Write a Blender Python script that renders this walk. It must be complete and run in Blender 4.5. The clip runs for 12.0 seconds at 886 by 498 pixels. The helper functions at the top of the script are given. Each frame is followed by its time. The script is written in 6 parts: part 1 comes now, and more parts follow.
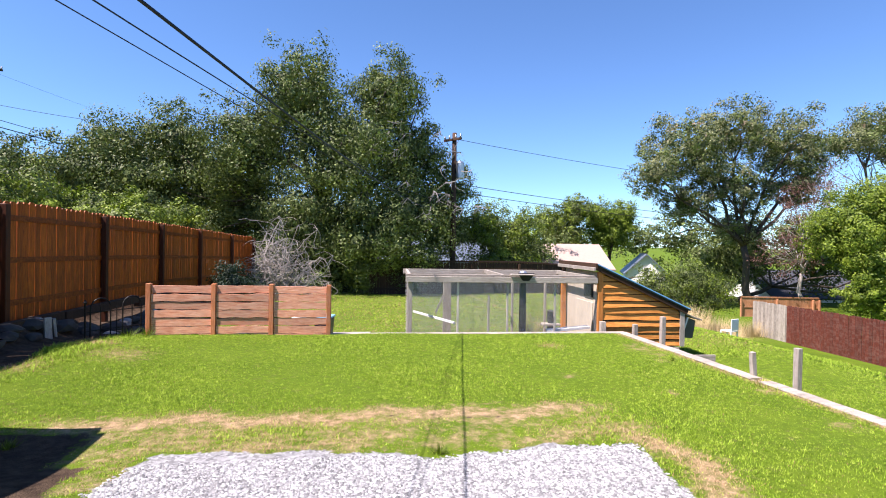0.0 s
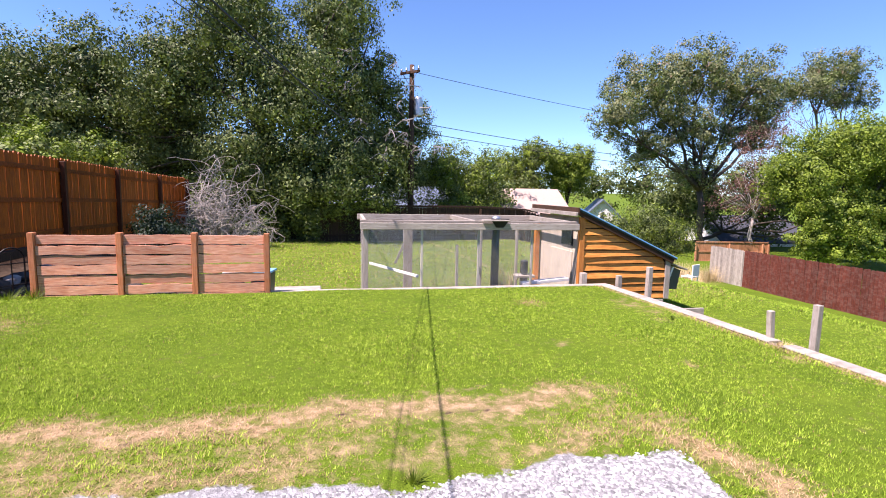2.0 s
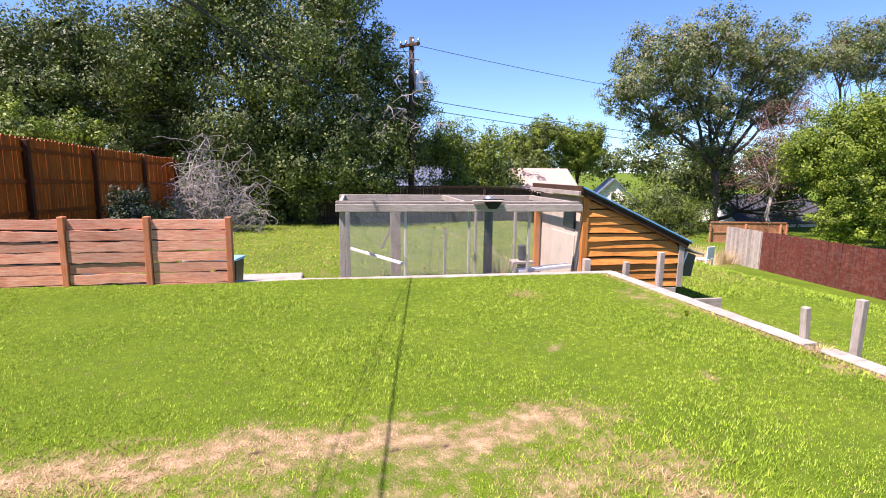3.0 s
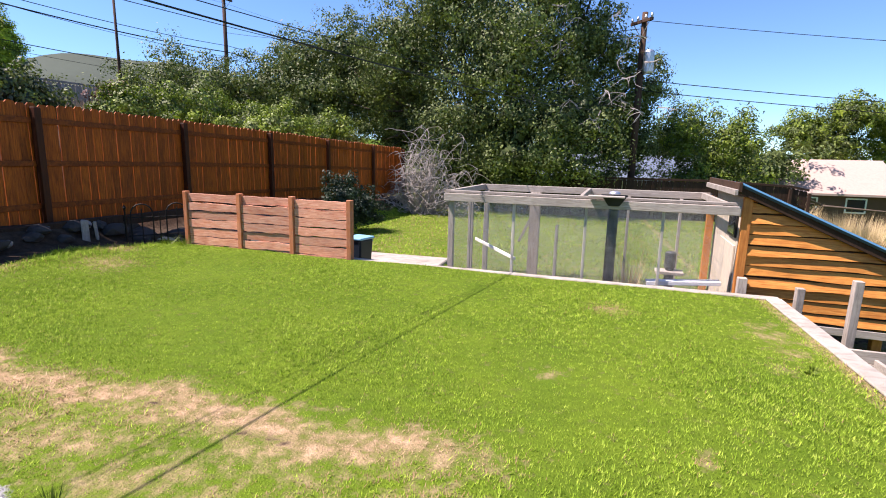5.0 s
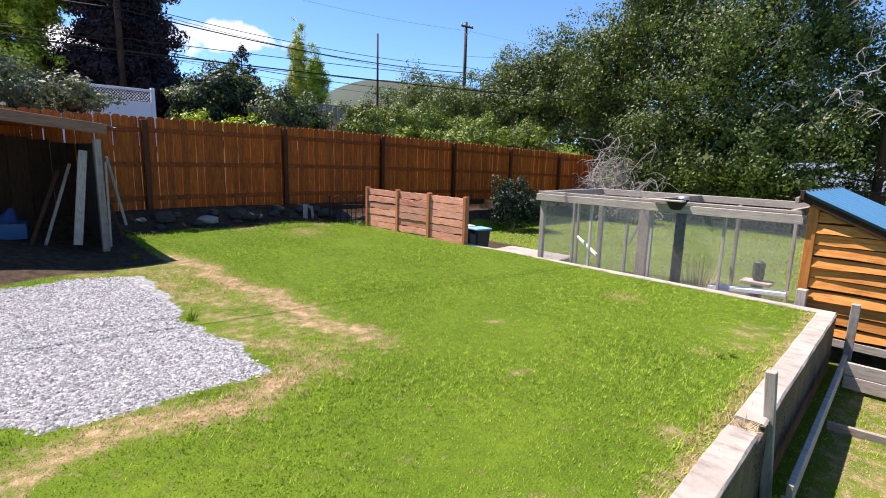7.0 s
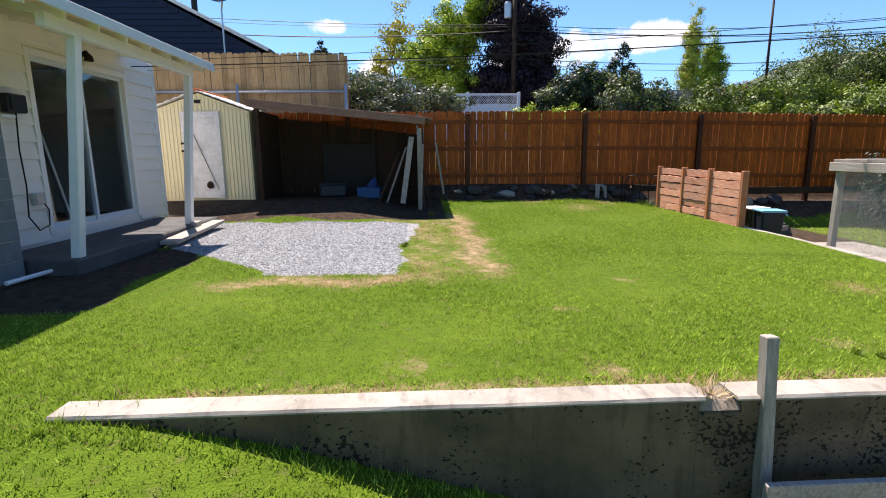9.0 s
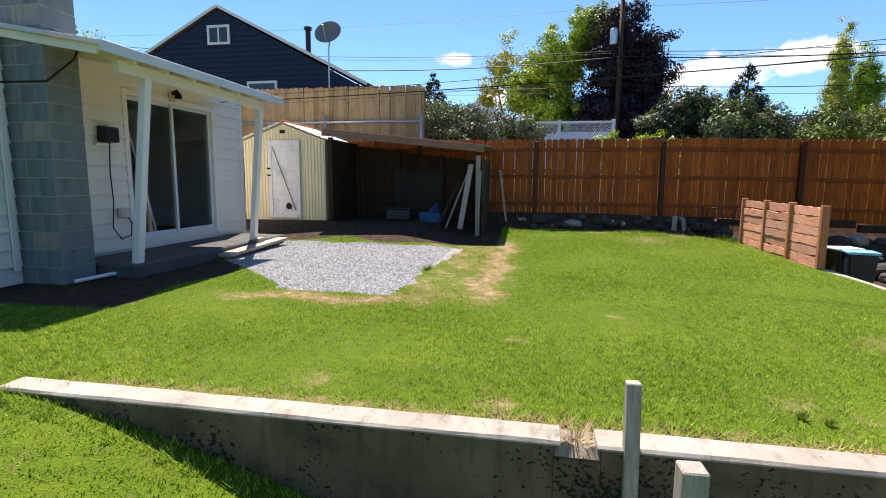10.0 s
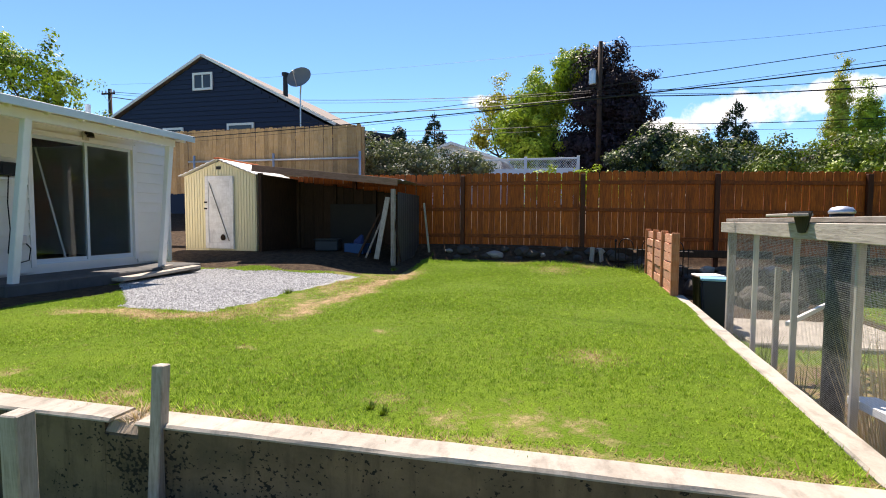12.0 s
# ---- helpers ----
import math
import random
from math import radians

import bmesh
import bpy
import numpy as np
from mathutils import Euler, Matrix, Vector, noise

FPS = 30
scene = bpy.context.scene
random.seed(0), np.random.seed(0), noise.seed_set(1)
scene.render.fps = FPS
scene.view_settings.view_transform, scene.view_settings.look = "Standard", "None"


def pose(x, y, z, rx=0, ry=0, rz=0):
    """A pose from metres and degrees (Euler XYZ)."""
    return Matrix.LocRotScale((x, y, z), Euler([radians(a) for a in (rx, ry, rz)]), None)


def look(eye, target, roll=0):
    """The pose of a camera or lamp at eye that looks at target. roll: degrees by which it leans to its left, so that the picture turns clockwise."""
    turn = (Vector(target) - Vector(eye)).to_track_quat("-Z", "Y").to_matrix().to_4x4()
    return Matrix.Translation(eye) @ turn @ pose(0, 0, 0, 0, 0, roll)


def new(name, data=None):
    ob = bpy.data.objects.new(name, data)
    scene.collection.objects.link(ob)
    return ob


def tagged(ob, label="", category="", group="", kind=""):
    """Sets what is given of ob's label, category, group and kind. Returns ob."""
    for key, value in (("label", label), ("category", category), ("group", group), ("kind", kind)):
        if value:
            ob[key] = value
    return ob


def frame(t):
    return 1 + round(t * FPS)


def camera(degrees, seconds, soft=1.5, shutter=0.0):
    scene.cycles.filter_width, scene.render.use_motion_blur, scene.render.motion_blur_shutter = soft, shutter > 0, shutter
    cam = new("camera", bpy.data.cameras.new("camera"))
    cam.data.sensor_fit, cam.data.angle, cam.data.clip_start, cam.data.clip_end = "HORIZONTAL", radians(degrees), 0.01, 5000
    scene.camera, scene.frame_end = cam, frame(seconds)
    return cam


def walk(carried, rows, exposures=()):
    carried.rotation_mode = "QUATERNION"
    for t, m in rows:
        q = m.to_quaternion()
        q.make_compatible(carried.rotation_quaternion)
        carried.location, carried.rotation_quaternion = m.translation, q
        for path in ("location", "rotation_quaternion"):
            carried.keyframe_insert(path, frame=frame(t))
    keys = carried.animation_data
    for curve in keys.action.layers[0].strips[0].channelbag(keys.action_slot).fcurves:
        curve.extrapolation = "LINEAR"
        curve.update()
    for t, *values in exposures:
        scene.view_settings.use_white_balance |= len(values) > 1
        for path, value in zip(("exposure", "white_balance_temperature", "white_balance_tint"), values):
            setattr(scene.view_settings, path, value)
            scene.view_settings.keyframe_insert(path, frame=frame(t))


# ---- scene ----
cam = camera(82.7, 12.0, soft=1.0)
PATH = [
    (0, (-1.884, -3.172, 1.64), (-1.575, -1.196, 1.625), 0.9),
    (0.5, (-1.85, -2.967, 1.624), (-1.439, -1.011, 1.551), 1.0),
    (1, (-1.868, -2.673, 1.63), (-1.406, -0.731, 1.509), 1.1),
    (1.5, (-1.882, -2.275, 1.595), (-1.403, -0.34, 1.437), 1.1),
    (2, (-1.767, -1.782, 1.566), (-1.283, 0.146, 1.338), 1.1),
    (2.5, (-1.542, -1.289, 1.511), (-1.056, 0.633, 1.246), 1.0),
    (2.7, (-1.433, -1.167, 1.517), (-0.946, 0.753, 1.236), 0.9),
    (4.3, (0.23, -0.742, 1.523), (0.045, 1.217, 1.168), 0.9),
    (4.5, (0.43, -0.698, 1.525), (0.147, 1.249, 1.168), 1.1),
    (5, (0.914, -0.659, 1.557), (0.368, 1.231, 1.196), 1.3),
    (5.5, (1.565, -0.676, 1.624), (0.748, 1.109, 1.241), 1.3),
    (6, (2.357, -0.752, 1.626), (1.354, 0.94, 1.266), 1.3),
    (6.5, (3.022, -0.906, 1.587), (1.862, 0.686, 1.24), 1.7),
    (7, (3.629, -0.955, 1.571), (2.277, 0.476, 1.219), 1.6),
    (7.2, (3.897, -0.907, 1.552), (2.434, 0.408, 1.193), 1.4),
    (8.8, (5.279, 0.735, 1.216), (3.326, 0.966, 0.849), -0.4),
    (9, (5.313, 0.968, 1.188), (3.349, 1.057, 0.819), -0.5),
    (9.5, (5.342, 1.595, 1.17), (3.383, 1.411, 0.813), -0.3),
    (10, (5.315, 2.191, 1.183), (3.365, 1.831, 0.918), 0.4),
    (10.5, (5.278, 2.831, 1.13), (3.333, 2.415, 0.918), 0.4),
    (11, (5.18, 3.421, 1.08), (3.239, 2.981, 0.879), 0.4),
    (11.5, (5.163, 4.014, 1.049), (3.224, 3.564, 0.86), 0.3),
    (12, (5.185, 4.581, 1.051), (3.243, 4.116, 0.937), 0.3),
]
walk(cam, [(t, look(eye, target, roll)) for t, eye, target, roll in PATH],
     [(0.0, 1.09, 6600, 25), (2.5, 1.13, 6650, 34), (5.0, 1.05, 6700, 28), (7.0, 0.99, 6650, 22), (9.5, 0.95, 6950, 18), (12.0, 1.01, 7200, 16)])

# ---- world, sun ----
SUN_DIR = Vector((-0.56, -0.2, 1.0)).normalized()      # towards the sun
world = bpy.data.worlds.new("sky")
scene.world = world
world.use_nodes = True
wn, wl = world.node_tree.nodes, world.node_tree.links
wn.clear()
w_out = wn.new("ShaderNodeOutputWorld")
w_bg = wn.new("ShaderNodeBackground")
w_sky = wn.new("ShaderNodeTexSky")
w_sky.sky_type = "NISHITA"
w_sky.sun_disc = False
w_sky.sun_elevation = math.asin(SUN_DIR.z)
w_sky.sun_rotation = math.atan2(SUN_DIR.x, SUN_DIR.y)
w_sky.altitude = 1400
w_sky.air_density, w_sky.dust_density, w_sky.ozone_density = 1.0, 0.0, 2.0
w_bg.inputs["Strength"].default_value = 0.092
# a few small cumulus heaps low in the sky: soft discs of direction, broken up by noise
w_geo = wn.new("ShaderNodeTexCoord")
w_noise = wn.new("ShaderNodeTexNoise")
w_noise.inputs["Scale"].default_value = 14.0
w_noise.inputs["Detail"].default_value = 7.0
w_noise.inputs["Roughness"].default_value = 0.62
wl.new(w_geo.outputs["Generated"], w_noise.inputs["Vector"])
cloud = None
for yaw, alt, wide, high in ((73.0, 10.6, 5.5, 1.9), (66.0, 11.2, 5.0, 1.5), (79.5, 9.3, 3.2, 1.2), (99.0, 13.0, 2.2, 0.8), (95.0, 9.0, 1.9, 1.1),
                             (-110.0, 20.0, 10.0, 3.0)):
    a, e = radians(yaw), radians(alt)
    ahead = Vector((-math.sin(a) * math.cos(e), math.cos(a) * math.cos(e), math.sin(e)))
    side = Vector((math.cos(a), math.sin(a), 0))
    over = ahead.cross(side) * -1
    dots = []
    for axis, size in ((side, wide), (over, high)):
        d = wn.new("ShaderNodeVectorMath")
        d.operation = "DOT_PRODUCT"
        wl.new(w_geo.outputs["Generated"], d.inputs[0])
        d.inputs[1].default_value = axis
        off = wn.new("ShaderNodeMath")
        off.operation = "MULTIPLY_ADD"
        s = 1 / math.sin(radians(size))
        wl.new(d.outputs["Value"], off.inputs[0])
        off.inputs[1].default_value = s
        off.inputs[2].default_value = -ahead.dot(axis) * s
        sq = wn.new("ShaderNodeMath")
        sq.operation = "POWER"
        ab = wn.new("ShaderNodeMath")
        ab.operation = "ABSOLUTE"
        wl.new(off.outputs[0], ab.inputs[0])
        wl.new(ab.outputs[0], sq.inputs[0])
        sq.inputs[1].default_value = 2.0
        dots.append(sq)
    add = wn.new("ShaderNodeMath")
    add.operation = "ADD"
    wl.new(dots[0].outputs[0], add.inputs[0])
    wl.new(dots[1].outputs[0], add.inputs[1])
    front = wn.new("ShaderNodeVectorMath")
    front.operation = "DOT_PRODUCT"
    wl.new(w_geo.outputs["Generated"], front.inputs[0])
    front.inputs[1].default_value = ahead
    back = wn.new("ShaderNodeMath")
    back.operation = "LESS_THAN"
    wl.new(front.outputs["Value"], back.inputs[0])
    back.inputs[1].default_value = 0.5
    far = wn.new("ShaderNodeMath")
    far.operation = "MULTIPLY_ADD"
    wl.new(back.outputs[0], far.inputs[0])
    far.inputs[1].default_value = 50.0
    wl.new(add.outputs[0], far.inputs[2])
    if cloud is None:
        cloud = far
    else:
        low = wn.new("ShaderNodeMath")
        low.operation = "MINIMUM"
        wl.new(cloud.outputs[0], low.inputs[0])
        wl.new(far.outputs[0], low.inputs[1])
        cloud = low
w_edge = wn.new("ShaderNodeMath")
w_edge.operation = "MULTIPLY_ADD"
wl.new(w_noise.outputs["Fac"], w_edge.inputs[0])
w_edge.inputs[1].default_value = -4.2
wl.new(cloud.outputs[0], w_edge.inputs[2])
w_map = wn.new("ShaderNodeMapRange")
w_map.inputs["From Min"].default_value = -1.75
w_map.inputs["From Max"].default_value = -1.0
w_map.inputs["To Min"].default_value = 1.0
w_map.inputs["To Max"].default_value = 0.0
wl.new(w_edge.outputs[0], w_map.inputs["Value"])
w_mix = wn.new("ShaderNodeMixRGB")
wl.new(w_map.outputs["Result"], w_mix.inputs["Fac"])
w_blue = wn.new("ShaderNodeMixRGB")          # thin dry mountain air: a deeper blue
w_blue.blend_type = "MULTIPLY"
w_blue.inputs["Fac"].default_value = 1.0
w_blue.inputs["Color2"].default_value = (0.67, 0.98, 1.2, 1)
wl.new(w_sky.outputs["Color"], w_blue.inputs["Color1"])
wl.new(w_blue.outputs["Color"], w_mix.inputs["Color1"])
w_mix.inputs["Color2"].default_value = (7.0, 7.2, 7.5, 1)
wl.new(w_mix.outputs["Color"], w_bg.inputs["Color"])
wl.new(w_bg.outputs["Background"], w_out.inputs["Surface"])

sun = new("sun", bpy.data.lights.new("sun", "SUN"))
sun.data.energy = 5.6
sun.data.angle = radians(0.53)
sun.data.color = (1.0, 0.94, 0.86)
sun.matrix_world = look(SUN_DIR * 60, (0, 0, 0))

# ---- mesh helpers ----
rng = np.random.default_rng(7)


def box(bm, x0, x1, y0, y1, z0, z1, m=None):
    """A box into bm."""
    v = [bm.verts.new(m @ Vector(p) if m else p) for p in ((x0, y0, z0), (x1, y0, z0), (x1, y1, z0), (x0, y1, z0), (x0, y0, z1), (x1, y0, z1), (x1, y1, z1), (x0, y1, z1))]
    for q in ((3, 2, 1, 0), (4, 5, 6, 7), (0, 1, 5, 4), (1, 2, 6, 5), (2, 3, 7, 6), (3, 0, 4, 7)):
        bm.faces.new([v[i] for i in q])
    return v


def soften(bm, width=0.004, segments=1):
    bmesh.ops.bevel(bm, geom=list(bm.edges), offset=width, segments=segments, affect="EDGES", profile=0.5, clamp_overlap=True)
    return bm


def one_box(x0, x1, y0, y1, z0, z1, bevel=0.004):
    bm = bmesh.new()
    box(bm, x0, x1, y0, y1, z0, z1)
    return soften(bm, bevel) if bevel else bm


def along(p, q, up=(0, 0, 1)):
    """A frame at p whose x runs to q."""
    p, q = Vector(p), Vector(q)
    x = (q - p).normalized()
    y = Vector(up).cross(x)
    y = y.normalized() if y.length > 1e-4 else Vector((0, 1, 0))
    z = x.cross(y)
    m = Matrix((x, y, z)).transposed().to_4x4()
    return Matrix.Translation(p) @ m


def beam(bm, p, q, w, h, up=(0, 0, 1)):
    """A squared timber from p to q."""
    box(bm, 0, (Vector(q) - Vector(p)).length, -w / 2, w / 2, -h / 2, h / 2, along(p, q, up))


def one_beam(p, q, w, h, bevel=0.004, up=(0, 0, 1)):
    bm = bmesh.new()
    beam(bm, p, q, w, h, up)
    return soften(bm, bevel) if bevel else bm


def tube(bm, pts, radii, seg=8, cap=True):
    """A tapering tube through pts."""
    rings = []
    n = len(pts)
    for i, p in enumerate(pts):
        p = Vector(p)
        d = (Vector(pts[min(i + 1, n - 1)]) - Vector(pts[max(i - 1, 0)])).normalized()
        a = d.orthogonal().normalized() if i == 0 else (rings_axis - d * rings_axis.dot(d)).normalized()
        rings_axis = a
        b = d.cross(a)
        r = radii[i] if hasattr(radii, "__len__") else radii
        rings.append([bm.verts.new(p + (a * math.cos(2 * math.pi * k / seg) + b * math.sin(2 * math.pi * k / seg)) * r) for k in range(seg)])
    for r0, r1 in zip(rings, rings[1:]):
        for k in range(seg):
            bm.faces.new((r0[k], r0[(k + 1) % seg], r1[(k + 1) % seg], r1[k]))
    if cap:
        bm.faces.new(rings[0][::-1])
        bm.faces.new(rings[-1])
    return bm


def one_tube(pts, radii, seg=8):
    return tube(bmesh.new(), pts, radii, seg)


def mesh_of(name, bm, mat, smooth=False):
    me = bpy.data.meshes.new(name)
    bmesh.ops.recalc_face_normals(bm, faces=bm.faces)
    bm.to_mesh(me)
    bm.free()
    me.materials.append(mat)
    if smooth:
        me.shade_smooth()
    return me


def part(name, bm, mat, parent=None, label="", smooth=False):
    """One mesh object under a thing or a part."""
    ob = new(name, mesh_of(name, bm, mat, smooth))
    ob.parent = parent
    if label:
        ob["label"] = label
    return ob


def piece(name, me, m, parent):
    """One repeat on shared mesh data."""
    ob = new(name, me)
    ob.parent = parent
    ob.matrix_basis = m
    return ob


def thing(name, m, label, category, group="", kind=""):
    ob = new(name)
    ob.empty_display_size = 0.1
    ob.matrix_basis = m
    return tagged(ob, label, category, group, kind)


def soup(name, verts, faces_n, mat, parent=None, smooth=False):
    """A mesh of many equal polygons: verts (n * corners, 3), corners a face."""
    me = bpy.data.meshes.new(name)
    n = len(verts)
    me.vertices.add(n)
    me.vertices.foreach_set("co", np.asarray(verts, np.float32).ravel())
    me.loops.add(n)
    me.loops.foreach_set("vertex_index", np.arange(n, dtype=np.int32))
    me.polygons.add(n // faces_n)
    me.polygons.foreach_set("loop_start", np.arange(0, n, faces_n, dtype=np.int32))
    me.update(calc_edges=True)
    me.materials.append(mat)
    ob = new(name, me)
    ob.parent = parent
    return ob


def float_layer(me, name, values):
    layer = me.attributes.new(name, "FLOAT", "POINT")
    layer.data.foreach_set("value", np.asarray(values, np.float32))


# ---- materials ----
class Mat:
    """A node material with shorthand for its nodes."""

    def __init__(self, name, rough=0.8, metal=0.0, spec=0.3):
        self.m = bpy.data.materials.new(name)
        self.m.use_nodes = True
        self.n, self.l = self.m.node_tree.nodes, self.m.node_tree.links
        self.b = self.n["Principled BSDF"]
        self.b.inputs["Roughness"].default_value = rough
        self.b.inputs["Metallic"].default_value = metal
        self.b.inputs["Specular IOR Level"].default_value = spec
        self.co = self.n.new("ShaderNodeTexCoord").outputs["Object"]

    def put(self, value, socket):
        if hasattr(value, "is_output"):
            self.l.new(value, socket)
        elif isinstance(value, (tuple, list)) and len(value) == 3 and socket.type == "RGBA":
            socket.default_value = (*value, 1)
        else:
            socket.default_value = value

    def coords(self, scale=(1, 1, 1), world_space=False):
        mp = self.n.new("ShaderNodeMapping")
        src = self.n.new("ShaderNodeNewGeometry").outputs["Position"] if world_space else self.co
        self.l.new(src, mp.inputs["Vector"])
        mp.inputs["Scale"].default_value = scale
        return mp.outputs["Vector"]

    def shift(self, vec):
        """Coordinates that differ from object to object."""
        info = self.n.new("ShaderNodeObjectInfo")
        mul = self.n.new("ShaderNodeMath")
        mul.operation = "MULTIPLY"
        self.l.new(info.outputs["Random"], mul.inputs[0])
        mul.inputs[1].default_value = 37.0
        add = self.n.new("ShaderNodeVectorMath")
        add.operation = "ADD"
        self.l.new(vec, add.inputs[0])
        self.l.new(mul.outputs[0], add.inputs[1])
        return add.outputs["Vector"]

    def noise(self, scale=5.0, detail=4.0, rough=0.55, vec=None, distort=0.0):
        t = self.n.new("ShaderNodeTexNoise")
        t.inputs["Scale"].default_value, t.inputs["Detail"].default_value = scale, detail
        t.inputs["Roughness"].default_value, t.inputs["Distortion"].default_value = rough, distort
        self.l.new(vec or self.co, t.inputs["Vector"])
        return t.outputs["Fac"]

    def voronoi(self, scale=5.0, vec=None, out="Distance", feature="F1"):
        t = self.n.new("ShaderNodeTexVoronoi")
        t.feature = feature
        t.inputs["Scale"].default_value = scale
        self.l.new(vec or self.co, t.inputs["Vector"])
        return t.outputs[out]

    def ramp(self, fac, lo, hi, a=0.0, b=1.0):
        t = self.n.new("ShaderNodeMapRange")
        self.put(fac, t.inputs["Value"])
        for k, v in zip(("From Min", "From Max", "To Min", "To Max"), (lo, hi, a, b)):
            t.inputs[k].default_value = v
        return t.outputs["Result"]

    def mix(self, fac, c1, c2, mode="MIX"):
        t = self.n.new("ShaderNodeMixRGB")
        t.blend_type = mode
        self.put(fac, t.inputs["Fac"])
        self.put(c1, t.inputs["Color1"])
        self.put(c2, t.inputs["Color2"])
        return t.outputs["Color"]

    def math(self, op, a, b=0.0):
        t = self.n.new("ShaderNodeMath")
        t.operation = op
        self.put(a, t.inputs[0])
        self.put(b, t.inputs[1])
        return t.outputs[0]

    def random(self):
        return self.n.new("ShaderNodeObjectInfo").outputs["Random"]

    def island(self):
        return self.n.new("ShaderNodeNewGeometry").outputs["Random Per Island"]

    def attr(self, name):
        t = self.n.new("ShaderNodeAttribute")
        t.attribute_name = name
        return t.outputs["Fac"]

    def bump(self, height, strength=0.3, distance=0.01):
        t = self.n.new("ShaderNodeBump")
        t.inputs["Strength"].default_value, t.inputs["Distance"].default_value = strength, distance
        self.put(height, t.inputs["Height"])
        self.l.new(t.outputs["Normal"], self.b.inputs["Normal"])
        return self

    def color(self, c):
        self.put(c, self.b.inputs["Base Color"])
        return self


def wood(name, dark, light, grain=(1, 1, 14), rough=0.75, weather=0.0, spread=0.35):
    """Sawn wood whose grain runs along the short scale of `grain`; each piece differs."""
    k = Mat(name, rough)
    v = k.shift(k.coords(grain))
    g = k.noise(6.0, 6.0, 0.65, v, 0.6)
    c = k.mix(k.ramp(g, 0.3, 0.72), dark, light)
    tone = k.ramp(k.random(), 0, 1, 1 - spread, 1 + spread * 0.4)
    c = k.mix(1.0, c, k.mix(tone, (0, 0, 0), (1, 1, 1)), "MULTIPLY")
    blot = k.noise(2.3, 4.0, 0.6, k.shift(k.coords((1, 1, 1))))
    c = k.mix(k.ramp(blot, 0.5, 0.75, 0, 0.45), c, tuple(x * 0.45 for x in dark))
    if weather:
        c = k.mix(k.ramp(k.noise(3.1, 5.0, 0.7, k.shift(k.coords((1, 1, 3)))), 0.45, 0.6, 0, weather), c, (0.42, 0.38, 0.34))
    k.color(c).bump(g, 0.35, 0.006)
    return k.m


def plain(name, base, rough=0.6, metal=0.0, dirt=0.2, scale=4.0, bump=0.1, spec=0.3):
    """Paint, metal, plastic or stone with faint soiling."""
    k = Mat(name, rough, metal, spec)
    a = k.noise(scale, 6.0, 0.6, k.shift(k.coords()))
    b = k.noise(scale * 14, 3.0, 0.6)
    c = k.mix(k.ramp(a, 0.42, 0.72, 0, dirt), base, tuple(x * 0.45 for x in base))
    c = k.mix(k.ramp(b, 0.35, 0.75, 0, dirt * 0.6), c, tuple(min(1, x * 1.25) for x in base))
    k.color(c).bump(b, bump, 0.004)
    return k.m


def leaf(name, dark, light, dry=None, dry_share=0.0):
    k = Mat(name, 0.55, 0.0, 0.25)
    r = k.island()
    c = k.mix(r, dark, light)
    # pale and dark blotches stand for sunlit clumps and the shaded gaps between them
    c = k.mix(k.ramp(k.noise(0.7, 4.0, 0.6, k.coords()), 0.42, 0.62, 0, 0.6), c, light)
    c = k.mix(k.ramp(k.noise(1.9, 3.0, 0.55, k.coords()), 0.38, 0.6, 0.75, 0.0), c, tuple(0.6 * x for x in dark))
    if dry:
        c = k.mix(k.math("GREATER_THAN", k.noise(1.3, 2.0, 0.5, k.coords()), 1 - dry_share), c, dry)
    k.color(c)
    k.b.inputs["Subsurface Weight"].default_value = 0.0
    tr = k.n.new("ShaderNodeBsdfTranslucent")
    k.l.new(k.mix(1.0, c, (1.5, 1.7, 0.6), "MULTIPLY"), tr.inputs["Color"])
    mx = k.n.new("ShaderNodeMixShader")
    mx.inputs["Fac"].default_value = 0.13
    k.l.new(k.b.outputs["BSDF"], mx.inputs[1])
    k.l.new(tr.outputs["BSDF"], mx.inputs[2])
    k.l.new(mx.outputs["Shader"], k.n["Material Output"].inputs["Surface"])
    return k.m


FENCE_WOOD = wood("stained_fence", (0.17, 0.028, 0.002), (0.64, 0.145, 0.007), (9, 9, 0.7), 0.6, 0.0, 0.3)
FENCE_RAIL = wood("stained_rail", (0.12, 0.021, 0.002), (0.36, 0.08, 0.005), (3, 3, 3), 0.6, 0.0, 0.1)
FENCE_POST = wood("stained_post", (0.05, 0.011, 0.002), (0.13, 0.03, 0.004), (9, 9, 0.7), 0.6)
TAN_WOOD = wood("tan_fence", (0.36, 0.21, 0.085), (0.58, 0.38, 0.18), (9, 9, 0.7), 0.8, 0.12)
RED_WOOD = wood("red_fence", (0.06, 0.014, 0.009), (0.17, 0.04, 0.022), (9, 9, 0.7), 0.8, 0.08, 0.3)
GREY_WOOD = wood("weathered_wood", (0.24, 0.21, 0.175), (0.5, 0.46, 0.4), (0.9, 9, 9), 0.85, 0.3)
GREY_UP = wood("weathered_upright", (0.24, 0.21, 0.175), (0.5, 0.46, 0.4), (9, 9, 0.9), 0.85, 0.3)
SCREEN_WOOD = wood("redwood_plank", (0.56, 0.17, 0.085), (0.97, 0.56, 0.38), (0.9, 9, 11), 0.75, 0.18, 0.32)
SCREEN_POST = wood("redwood_post", (0.42, 0.13, 0.045), (0.7, 0.28, 0.13), (9, 9, 0.9), 0.75, 0.1)
CEDAR = wood("cedar_siding", (0.44, 0.14, 0.022), (0.8, 0.37, 0.085), (0.8, 9, 9), 0.6, 0.0, 0.3)
